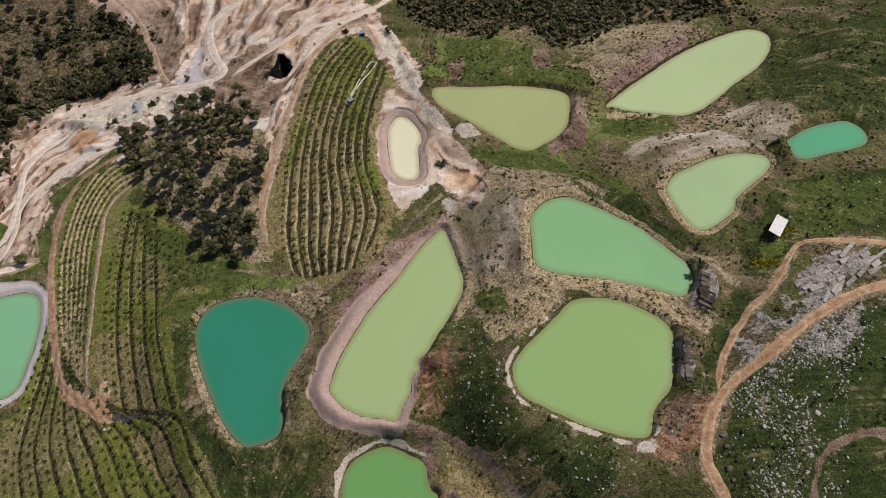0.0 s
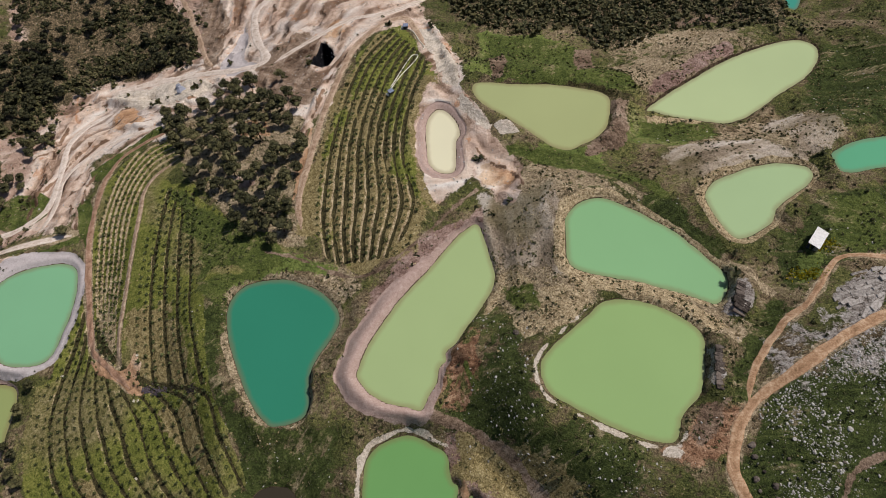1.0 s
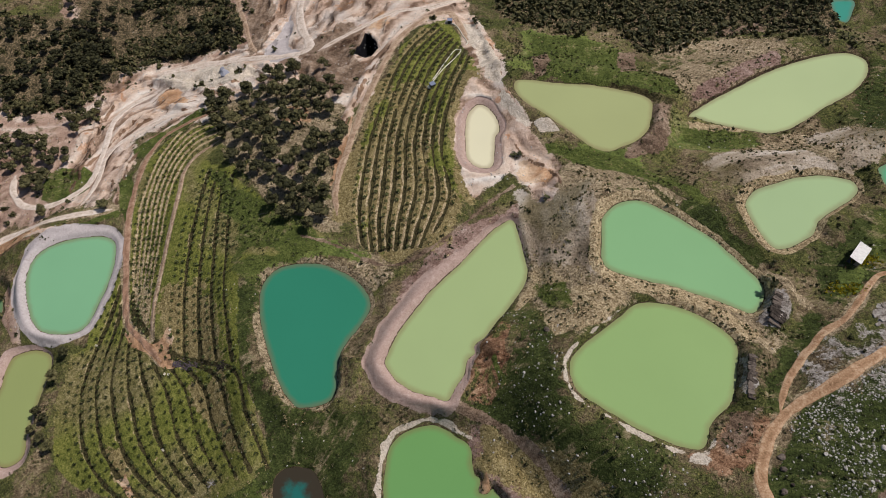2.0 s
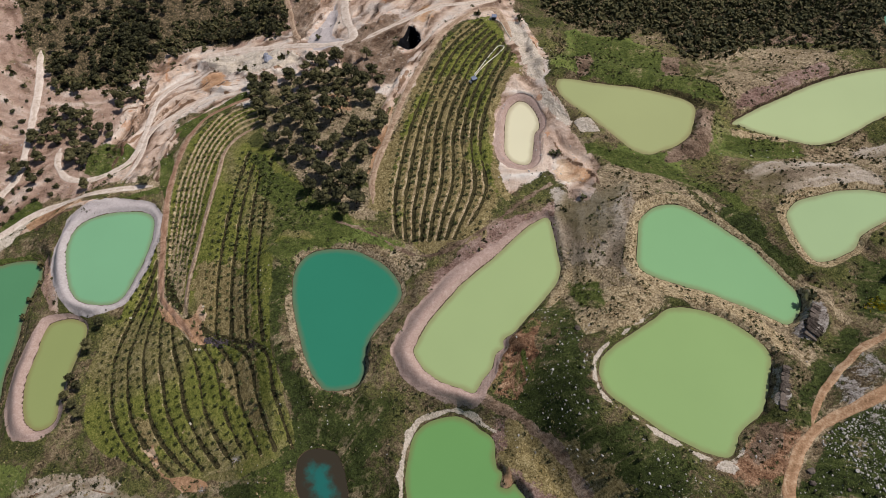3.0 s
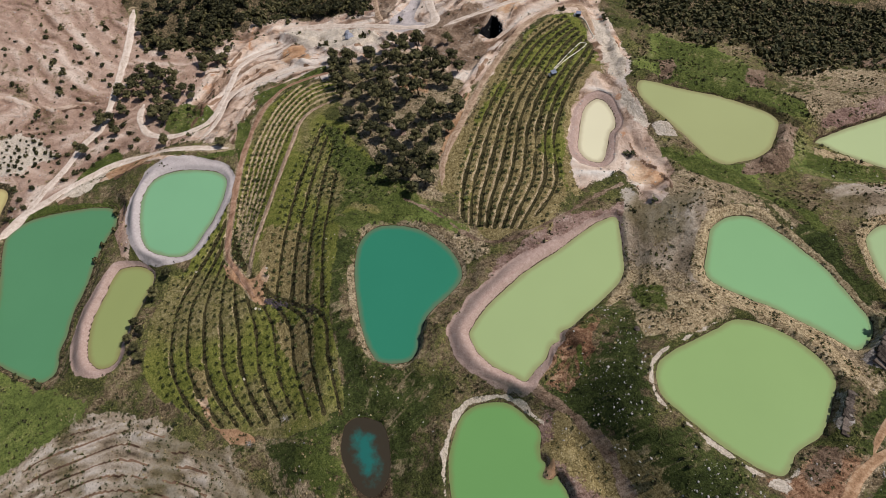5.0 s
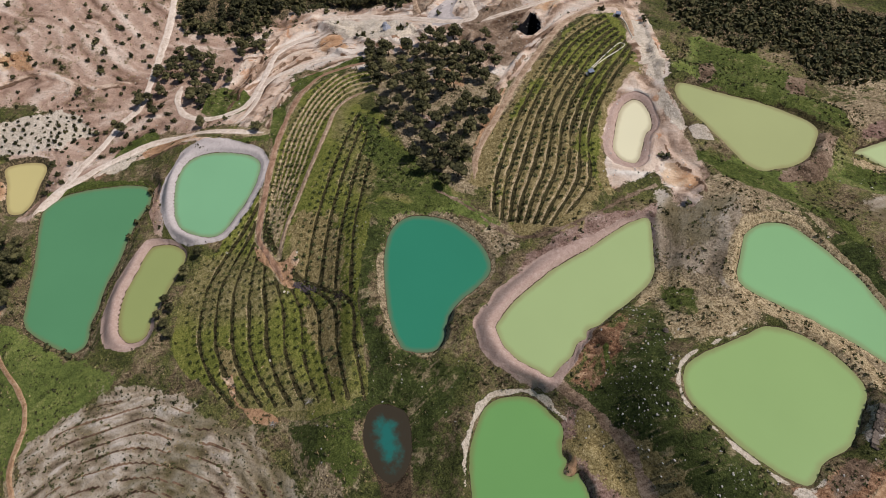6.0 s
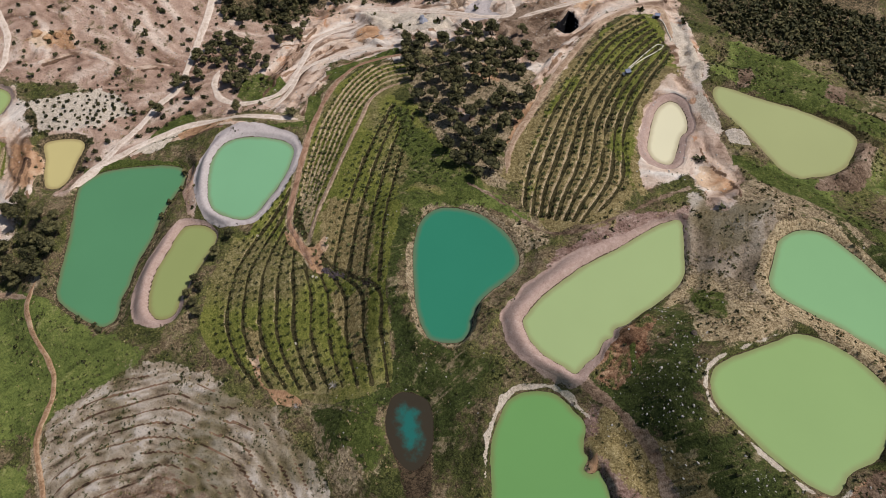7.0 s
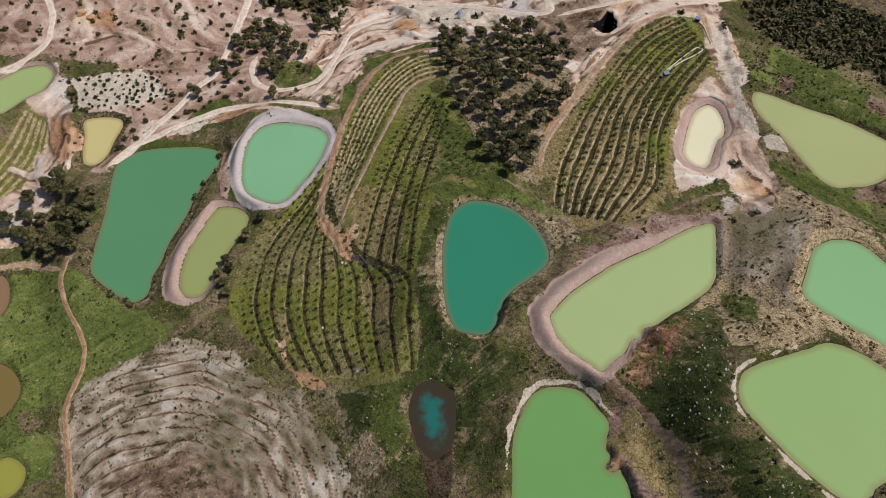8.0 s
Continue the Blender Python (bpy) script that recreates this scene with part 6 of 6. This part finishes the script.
def joined_wood(places, rng):
    """The distant wood: the same pines, joined into one mesh."""
    kinds = []
    for src in pines:
        v, loops, totals, mats, base = [], [], [], [], 0
        for ob in src.children:
            me = ob.data
            co, ids, tot = np.zeros(len(me.vertices) * 3), np.zeros(len(me.loops), int), np.zeros(len(me.polygons), int)
            me.vertices.foreach_get("co", co)
            me.loops.foreach_get("vertex_index", ids)
            me.polygons.foreach_get("loop_total", tot)
            v.append(co.reshape(-1, 3))
            loops.append(ids + base)
            totals.append(tot)
            mats.append(np.full(len(tot), 0 if ob.name.startswith("crown") else 1))
            base += len(co) // 3
        kinds.append([np.concatenate(a) for a in (v, loops, totals, mats)])
    vs, ls, ts, ms, base = [], [], [], [], 0
    for x, y in places:
        v, loops, totals, mats = kinds[int(rng.integers(len(kinds)))]
        s, turn = rng.uniform(0.65, 1.15), rng.random() * 2 * math.pi
        c, si = math.cos(turn), math.sin(turn)
        vs.append(np.stack([v[:, 0] * c - v[:, 1] * si, v[:, 0] * si + v[:, 1] * c, v[:, 2]], 1) * s + (x, y, float(ground_z(x, y))))
        ls.append(loops + base)
        ts.append(totals)
        ms.append(mats)
        base += len(v)
    v, loops, totals, mats = (np.concatenate(a) for a in (vs, ls, ts, ms))
    me = bpy.data.meshes.new("far_wood")
    me.vertices.add(len(v))
    me.vertices.foreach_set("co", v.astype(np.float32).ravel())
    me.loops.add(len(loops))
    me.loops.foreach_set("vertex_index", loops.astype(np.int32))
    me.polygons.add(len(totals))
    me.polygons.foreach_set("loop_start", (np.cumsum(totals) - totals).astype(np.int32))
    me.materials.append(PINE)
    me.materials.append(BARK)
    me.polygons.foreach_set("material_index", mats.astype(np.int32))
    me.update(calc_edges=True)
    ob = new("far_wood", me)
    return tagged(ob, "dark pine wood on the far upper slope", "wood", kind="stuff")


def clump_templates(seed, count, quads, leaf, flat=0.8, lift=0.5):
    rng = np.random.default_rng(seed)
    return [quads_data(leaf_cloud(rng, np.array((0, 0, lift)), 0.8, flat, quads, leaf)) for _ in range(count)]


def stone_templates(seed, count):
    rng = np.random.default_rng(seed)
    out = []
    for _ in range(count):
        bm = bmesh.new()
        bmesh.ops.create_icosphere(bm, subdivisions=1, radius=1)
        v = np.array([p.co for p in bm.verts]) * (1 + 0.35 * rng.normal(size=(len(bm.verts), 1)).clip(-1, 1)) * (1, 0.75, 0.6)
        out.append((v, np.array([[q.index for q in f.verts] for f in bm.faces])))
        bm.free()
    return out


def sample(n, rng, density):
    """Random places kept by a density function of place and ground masks."""
    x, y = rng.uniform(-340, 190, n), rng.uniform(-75, 290, n)
    keep = rng.random(n) < density(x, y)
    return dry_land(np.stack([x[keep], y[keep]], 1), 0.5)


def masked(name):
    return lambda x, y: lookup(MASKS[name], x, y)


joined_wood([s[2:] for s in far_wood], rng)
for src in pines + bushes:
    for ob in [src, *src.children_recursive]:
        bpy.data.objects.remove(ob)


def orchard_places(key, gap, rng):
    out = []
    for line in ROWS[key]:
        s = np.r_[0, np.cumsum(np.hypot(*np.diff(line, axis=0).T))]
        t = np.arange(rng.random() * gap, s[-1], gap)
        t = t + rng.normal(size=len(t)) * 0.25
        q = np.stack([np.interp(t, s, line[:, k]) for k in (0, 1)], 1)
        out.append(q[rng.random(len(q)) < 0.93])
    q = np.concatenate(out)
    q = q[lookup(MASKS["orchard"], q[:, 0], q[:, 1]) > 0.5]
    got = []
    for p in q:
        if not got or np.hypot(*(np.array(got) - p).T).min() > gap * 0.55:
            got.append(p)
    return dry_land(np.array(got), 0.6)


def sapling(seed):
    rng = np.random.default_rng(seed)
    root = new("orchard_tree")
    part("trunk", limb_data((0, 0, -0.2), (0.05, 0.05, 0.9), 0.05, 0.03, 5), BARK, root)
    part("crown", quads_data(np.concatenate([leaf_cloud(rng, np.array((0.25 * rng.normal(), 0.25 * rng.normal(), 0.95)), 0.5, 0.8, 16, 0.17) for _ in range(3)])), OLIVE, root)
    return tagged(root, "young dark green fruit tree planted in a row", "tree")


saplings = [sapling(300 + k) for k in range(3)]
near_places = orchard_places("low", 3.4, rng)
plant(saplings, near_places[:290], rng, 0.65, 1.05, "young trees in the lower orchard")
for src in saplings:
    for ob in [src, *src.children_recursive]:
        bpy.data.objects.remove(ob)
small = clump_templates(5, 4, 22, 0.32)
u, v = np.meshgrid(np.arange(-30, 31) * 3.5, np.arange(-30, 31) * 3.3)
tip = np.stack([-95 + 0.82 * u.ravel() + 0.57 * v.ravel(), 120 - 0.57 * u.ravel() + 0.82 * v.ravel()], 1) + rng.normal(size=(u.size, 2)) * 0.25
tip = tip[inside(ORCHARD_TIP, tip[:, 0], tip[:, 1])]
rest = [orchard_places(k, g, rng) for k, g in (("main", 3.3), ("west", 3.0), ("ridge", 3.0))] + [near_places[290:], tip]
rest = np.concatenate(rest)
strewn("orchard_trees", small, rest, rng.uniform(0.55, 1.05, len(rest)), OLIVE, "rows of young dark green fruit trees on terraces", "orchard", rng)

# scrub, tufts and stones
tuft = clump_templates(6, 6, 9, 0.45, 0.6, 0.35)
shrub = clump_templates(7, 6, 20, 0.38, 0.75, 0.5)


def scrub_density(x, y):
    return 0.9 * masked("scrub")(x, y) * np.where(x > -30, 1.0, smooth(0.44, 0.62, fbm(x, y, 12, 91, 4))) + 0.02 * masked("pink")(x, y)


q = sample(95000, rng, scrub_density)
strewn("scrub", shrub, q, 0.45 + 1.6 * rng.random(len(q)) ** 1.5, SHRUB, "dense dark scrub covering the slopes", "scrub", rng)


def tuft_density(x, y):
    m = lambda k: masked(k)(x, y)
    bare = np.clip(m("chalk") + m("pink") + m("rock") + m("rim") + m("whiterim") + m("greyrim") + m("orchard"), 0, 1) * (1 - m("turf"))
    return (1 - bare) * (0.1 + 0.75 * smooth(0.46, 0.66, fbm(x, y, 7, 95, 4))) + 0.55 * m("bank") * m("orchard")


q = sample(115000, rng, tuft_density)
strewn("weeds", tuft, q, rng.uniform(0.2, 0.6, len(q)), WEED, "dark weeds and low herbs in clumps", "weeds", rng)


def low_shrub_density(x, y):
    m = lambda k: masked(k)(x, y)
    bare = np.clip(m("chalk") + m("pink") + m("rock") + m("rim") + m("whiterim") + m("greyrim") + m("orchard") + m("scrub"), 0, 1)
    return (1 - bare) * 0.34 * smooth(0.5, 0.68, fbm(x, y, 10, 105, 4))


q = sample(36000, rng, low_shrub_density)
strewn("low_shrubs", shrub, q, 0.25 + 0.65 * rng.random(len(q)) ** 2, SHRUB, "scattered dark green shrubs on the banks", "shrubs", rng)


def stone_density(x, y):
    field = inside(STONY[0], x, y) * (0.06 + 0.6 * smooth(0.42, 0.58, fbm(x, y, 9, 97, 4)))
    slope = inside(STONY[1], x, y) * 0.1 * smooth(0.4, 0.6, fbm(x, y, 6, 99, 3))
    strip = 0.8 * inside(STONY[2], x, y) * (0.2 + 0.8 * smooth(0.4, 0.6, fbm(x, y, 6, 98, 3)))
    return np.maximum(np.maximum(field, slope), strip) + 0.015 * masked("grass")(x, y) + 0.03 * masked("chalk")(x, y) + 0.015 * masked("pink")(x, y) + 0.02 * masked("red")(x, y)


q = sample(1100000, rng, stone_density)
strewn("field_stones", stone_templates(8, 6), q, 0.09 + 0.42 * rng.random(len(q)) ** 4.5, STONE, "loose white limestone rubble in the grass", "stones", rng, 0.15)


def straw_density(x, y):
    m = lambda k: masked(k)(x, y)
    bare = np.clip(m("chalk") + m("rim") + m("whiterim") + m("greyrim") + m("rock") + 0.6 * m("orchard"), 0, 1)
    return (1 - bare) * (0.08 + 0.5 * m("dry") + 0.3 * m("tan") + 0.25 * m("pink") + 0.2 * m("mauve")) * smooth(0.4, 0.6, fbm(x, y, 5, 93, 4))


q = sample(110000, rng, straw_density)
strewn("dry_grass", clump_templates(9, 5, 9, 0.45, 0.5, 0.3), q, rng.uniform(0.15, 0.5, len(q)), STRAW, "pale dry grass in scattered clumps", "grass", rng)


# ---- built and loose things ----
def box(bm, size, at, bevel=0.02, turn=0.0):
    """A bevelled block added to a bmesh."""
    part_bm = bmesh.new()
    bmesh.ops.create_cube(part_bm, size=1, matrix=pose(*at, 0, 0, turn) @ Matrix.Diagonal((*size, 1)))
    if bevel:
        bmesh.ops.bevel(part_bm, geom=part_bm.edges[:], offset=bevel, segments=1, affect="EDGES")
    me = bpy.data.meshes.new("block")
    part_bm.to_mesh(me)
    part_bm.free()
    bm.from_mesh(me)
    bpy.data.meshes.remove(me)
    return bm


def block(size, at, bevel=0.02, turn=0.0):
    return box(bmesh.new(), size, at, bevel, turn)


def shed():
    """Block-walled farm shed with one white sheet roof and an open end."""
    x, y = 102.6, 109.3
    root = new("farm_shed")
    z = float(ground_z(x, y))
    root.matrix_world = pose(x, y, z, 0, 0, 55)
    long, wide, high = 6.6, 3.1, 2.6
    for k in (-1, 0, 1):
        part("post", block((0.16, 0.16, high + 1.3), (k * (long / 2 - 0.2), wide / 2, high / 2 - 0.45)), BARK, root)
    part("floor", block((long - 0.3, wide - 0.3, 0.3), (0, 0, -0.05)), DARK_METAL, root)
    part("long_wall", block((long, 0.2, high + 1.2), (0, -wide / 2, high / 2 - 0.6)), RENDER_WALL, root)
    part("end_wall", block((0.2, wide - 0.2, high + 1.2), (long / 2 - 0.1, 0, high / 2 - 0.6)), RENDER_WALL, root)
    part("end_wall", block((0.2, 1.0, high + 1.2), (-long / 2 + 0.1, -0.95, high / 2 - 0.6)), RENDER_WALL, root)
    part("lintel", block((0.2, wide - 0.2, 0.3), (-long / 2 + 0.1, 0, high - 0.17)), BARK, root)
    bm = bmesh.new()
    n = 34
    vs = []
    for k in range(n + 1):
        u = -long / 2 - 0.3 + (long + 0.6) * k / n
        w = 0.04 * (k % 2)
        for v, h in ((-wide / 2 - 0.3, high + 0.06), (wide / 2 + 0.3, high + 0.36)):
            vs.append((bm.verts.new((u, v, h + w)), bm.verts.new((u, v, h + w - 0.05))))
    for k in range(n):
        a, b, c, d = vs[2 * k], vs[2 * k + 2], vs[2 * k + 3], vs[2 * k + 1]
        bm.faces.new((a[0], b[0], c[0], d[0]))
        bm.faces.new((d[1], c[1], b[1], a[1]))
        bm.faces.new((a[1], b[1], b[0], a[0]))
        bm.faces.new((d[0], c[0], c[1], d[1]))
    part("roof", bm, ROOF_SHEET, root, "white corrugated sheet roof")
    part("roof_beam", block((long + 0.4, 0.12, 0.16), (0, 0, high + 0.08)), BARK, root)
    part("plank", block((1.6, 0.2, 0.05), (-long / 2 - 1.6, 1.0, 0.15), 0.01, 30), BARK, root)
    return tagged(root, "small block shed with a white sheet roof and open end", "shed")


shed()


def pump_hut(x, y, turn, label):
    """Small metal hut on skids with a pump beside it."""
    root = new("pump_hut")
    root.matrix_world = pose(x, y, float(ground_z(x, y)), 0, 0, turn)
    part("skid", block((2.6, 0.16, 0.2), (0, 0.7, 0.05)), DARK_METAL, root)
    part("skid", block((2.6, 0.16, 0.2), (0, -0.7, 0.05)), DARK_METAL, root)
    part("body", block((1.9, 1.7, 1.7), (0.2, 0, 1.0), 0.04), DARK_METAL, root)
    part("roof", block((2.2, 2.0, 0.12), (0.2, 0, 1.92), 0.03), BLUE_METAL, root, "blue-grey metal roof")
    door = part("door", block((0.04, 0.8, 1.4), (-0.77, 0.1, 0.9), 0.01), BLUE_METAL, root)
    part("handle", block((0.05, 0.16, 0.04), (-0.81, -0.2, 0.95), 0.01), DARK_METAL, door)
    bm = bmesh.new()
    bmesh.ops.create_cone(bm, cap_ends=True, segments=16, radius1=0.45, radius2=0.45, depth=1.3, matrix=pose(-1.3, 0, 0.6, 90, 0, 0))
    tank = part("tank", bm, ROOF_SHEET, root, "pale cylindrical tank")
    part("cap", block((0.24, 0.24, 0.1), (-1.3, 0, 1.08), 0.03), DARK_METAL, tank)
    return tagged(root, label, "hut", "pump huts by the orchard")


(hx, hy), (kx, ky) = SPOTS["machine"]
pump_hut(hx, hy, 40, "small dark metal pump hut standing among orchard rows")
pump_hut(kx, ky, 10, "small blue-roofed pump hut at the orchard's end")


def hose(points, label):
    """A white pipe lying on the ground."""
    line = spline(points, False, 6)
    cu = bpy.data.curves.new("water_pipe", "CURVE")
    cu.dimensions, cu.bevel_depth, cu.bevel_resolution = "3D", 0.2, 2
    sp = cu.splines.new("POLY")
    sp.points.add(len(line) - 1)
    for pt, (x, y) in zip(sp.points, line):
        pt.co = (x, y, float(ground_z(x, y)) + 0.2, 1)
    cu.materials.append(PIPE)
    return tagged(new("water_pipe", cu), label, "pipe", "white pipes of the orchard")


hose(SPOTS["pipe_long"], "looped white plastic pipe lying across the orchard")
hose(SPOTS["pipe_short"], "short white plastic pipe along the orchard's edge")


def boulder(seed, x, y, size, material, label, squash=0.65):
    rng = np.random.default_rng(seed)
    bm = bmesh.new()
    bmesh.ops.create_icosphere(bm, subdivisions=2, radius=1)
    k = Vector(rng.uniform(0, 50, 3))
    for v in bm.verts:
        v.co *= 1 + 0.45 * noise.noise(v.co * 1.3 + k) + 0.15 * noise.noise(v.co * 3.1 + k)
        v.co.z *= squash
    me = bpy.data.meshes.new("boulder")
    bm.to_mesh(me)
    bm.free()
    me.materials.append(material)
    ob = new("boulder", me)
    ob.matrix_world = pose(x, y, float(ground_z(x, y)) + size * 0.25, 0, 0, 360 * rng.random())
    ob.scale = (size,) * 3
    return tagged(ob, label, "boulder", "large boulders")


for k, ((x, y), size) in enumerate(zip(SPOTS["boulder"], (0.9, 0.45, 0.7, 0.6, 0.55, 0.7, 0.55))):
    boulder(400 + k, x, y, size, LEDGE if k in (0, 5) else STONE, "dark weathered boulder in the grass" if k in (0, 5) else "pale limestone boulder in rough grass")
for k, (x, y) in enumerate(SPOTS["verge_rock"]):
    boulder(450 + k, x, y, (0.9, 0.6, 0.8, 0.5, 0.9, 0.6, 0.5, 0.4, 0.5)[k], LEDGE, "dark broken rock on the track's verge", 0.7)
for k, (x, y) in enumerate(SPOTS["outcrop"]):
    boulder(470 + k, x, y, 2.4 - 0.3 * k, OCHRE_ROCK, "weathered orange rock outcrop on the bare slope", 0.7)


def rubble_heap(seed, x, y, reach, material, label):
    """A low spread of broken stones, piled as one heap."""
    rng = np.random.default_rng(seed)
    verts, faces, base = [], [], 0
    stones = stone_templates(seed, 5)
    for k in range(70):
        u, w = rng.normal(0, 0.42, 2) * reach * (1.0, 0.55)
        size = rng.uniform(0.16, 0.42)
        v, f = stones[k % 5]
        lift = 0.5 * max(0.0, 1 - math.hypot(u, w) / reach)
        verts.append(v * size + (u, w, float(ground_z(x + u, y + w)) - float(ground_z(x, y)) + lift * rng.random()))
        faces.append(f + base)
        base += len(v)
    ob = mesh_object("rubble_heap", np.concatenate(verts), np.concatenate(faces), material)
    ob.matrix_world = pose(x, y, float(ground_z(x, y)))
    return tagged(ob, label, "rubble heap", "rubble heaps of the orchard", "stuff")


for k, (x, y) in enumerate(SPOTS["rubble_heap"]):
    rubble_heap(480 + k, x, y, (2.6, 3.4, 2.6)[k], (DARK_RUBBLE, DARK_RUBBLE, LEDGE)[k], "low heap of dark broken stone between orchard terraces")
for k, (x, y) in enumerate(SPOTS["tripod"]):
    boulder(430 + k, x, y, 2.2 - 0.8 * k, SLATE, "blue-grey rock block on the quarry floor", 1.0)


def ledges(points, count, length, label):
    """Rock ledges stepping down a cut bank: each slab a thing of its own."""
    (ax, ay), (bx, by) = points
    turn = math.degrees(math.atan2(by - ay, bx - ax))
    rng = np.random.default_rng(77)
    for k in range(count):
        u = (k + 0.5) / count
        x, y = ax + (bx - ax) * u, ay + (by - ay) * u
        bm = block((length * (0.8 + 0.4 * rng.random()), 1.05 * math.hypot(bx - ax, by - ay) / count, 0.7), (0, 0, 0), 0.1)
        bmesh.ops.subdivide_edges(bm, edges=[e for e in bm.edges if e.calc_length() > 0.7], cuts=2)
        for v in bm.verts:
            v.co += 0.22 * Vector((noise.noise(v.co * 1.1 + Vector((k, 0, 0))), noise.noise(v.co * 1.1 + Vector((0, k, 5))), noise.noise(v.co + Vector((9, 0, k)))))
        me = bpy.data.meshes.new("rock_ledge")
        bm.to_mesh(me)
        bm.free()
        me.materials.append(LEDGE)
        ob = new("rock_ledge", me)
        ob.matrix_world = pose(x, y, float(ground_z(x, y)) - 0.22, 6 * rng.normal(), 12, turn + 90 + 5 * rng.normal())
        tagged(ob, label, "rock ledge", "rock ledges of the cut banks")


ledges(SPOTS["ledge_g"], 11, 2.8, "dark grey rock ledge on the green pond's cut bank")
ledges(SPOTS["ledge_f"], 9, 4.6, "brown-grey rock ledge beside the mint pond's end")


def slabs(outline, spacing):
    """Bedded limestone lying open in the field: each slab a thing of its own."""
    rng = np.random.default_rng(88)
    for k, (x, y) in enumerate(scatter(outline, spacing, rng)):
        long, wide = rng.uniform(5.0, 10.0), rng.uniform(0.9, 1.5)
        bm = block((long, wide, 0.5), (0, 0, 0), 0.08)
        bmesh.ops.subdivide_edges(bm, edges=[e for e in bm.edges if e.calc_length() > 0.6], cuts=2)
        for v in bm.verts:
            v.co += 0.3 * Vector((noise.noise(v.co * 0.9 + Vector((k, 0, 3))), noise.noise(v.co * 0.9 + Vector((0, k, 5))), 0.5 * noise.noise(v.co + Vector((9, 2, k)))))
        me = bpy.data.meshes.new("rock_slab")
        bm.to_mesh(me)
        bm.free()
        me.materials.append(PALE_ROCK)
        ob = new("rock_slab", me)
        ob.matrix_world = pose(float(x), float(y), float(ground_z(x, y)) - 0.2, 3 * rng.normal(), 3 * rng.normal(), 32 + 9 * rng.normal())
        tagged(ob, "pale grey limestone slab lying open in the grass", "rock slab", "limestone slabs above the track")


slabs(ZONES["rock1"][-1], 2.0)


def dead_shrub(seed, x, y, size):
    """A leafless, bleached shrub: many thin stems from one foot."""
    rng = np.random.default_rng(seed)
    root = new("dead_shrub")
    root.matrix_world = pose(x, y, float(ground_z(x, y)))
    for k in range(16):
        ang, lean = 2 * math.pi * (k + rng.random()) / 16, rng.uniform(0.5, 1.0)
        tip = (size * lean * math.cos(ang), size * lean * math.sin(ang), size * rng.uniform(0.4, 0.9))
        part("stem", limb_data((0, 0, -0.2), tip, 0.07, 0.03, 5, 0.12), DEAD_WOOD, root)
    return tagged(root, "leafless bleached grey shrub among green weeds", "shrub", "dead shrubs of the lower orchard")


for k, (x, y) in enumerate(SPOTS["dead_shrub"]):
    dead_shrub(500 + k, x, y, 1.9 - 0.4 * k)


def crate(x, y, turn):
    root = new("crate")
    root.matrix_world = pose(x, y, float(ground_z(x, y)), 0, 0, turn)
    part("floor", block((0.8, 0.6, 0.05), (0, 0, 0.03), 0.01), PIPE, root)
    for sx, sy, ex, ey in ((0.38, 0, 0.04, 0.6), (-0.38, 0, 0.04, 0.6), (0, 0.28, 0.72, 0.04), (0, -0.28, 0.72, 0.04)):
        part("side", block((ex, ey, 0.4), (sx, sy, 0.25), 0.008), PIPE, root)
    return tagged(root, "open white plastic crate lying in the orchard grass", "crate", "white crates in the orchard")


for k, (x, y) in enumerate(SPOTS["white_bin"]):
    crate(x, y, 37 * k)

# yellow flowers beside the shed
fx, fy = rng.normal(0, 1, 260), rng.normal(0, 1, 260)
spots = np.concatenate([np.stack([SPOTS["flowers"][k][0] + fx[k::2] * 2.0, SPOTS["flowers"][k][1] + fy[k::2] * 1.3], 1) for k in (0, 1)])
strewn("yellow_flowers", tuft, spots, rng.uniform(0.25, 0.5, len(spots)), FLOWER, "patches of bright yellow wild flowers beside the shed", "flowers", rng)
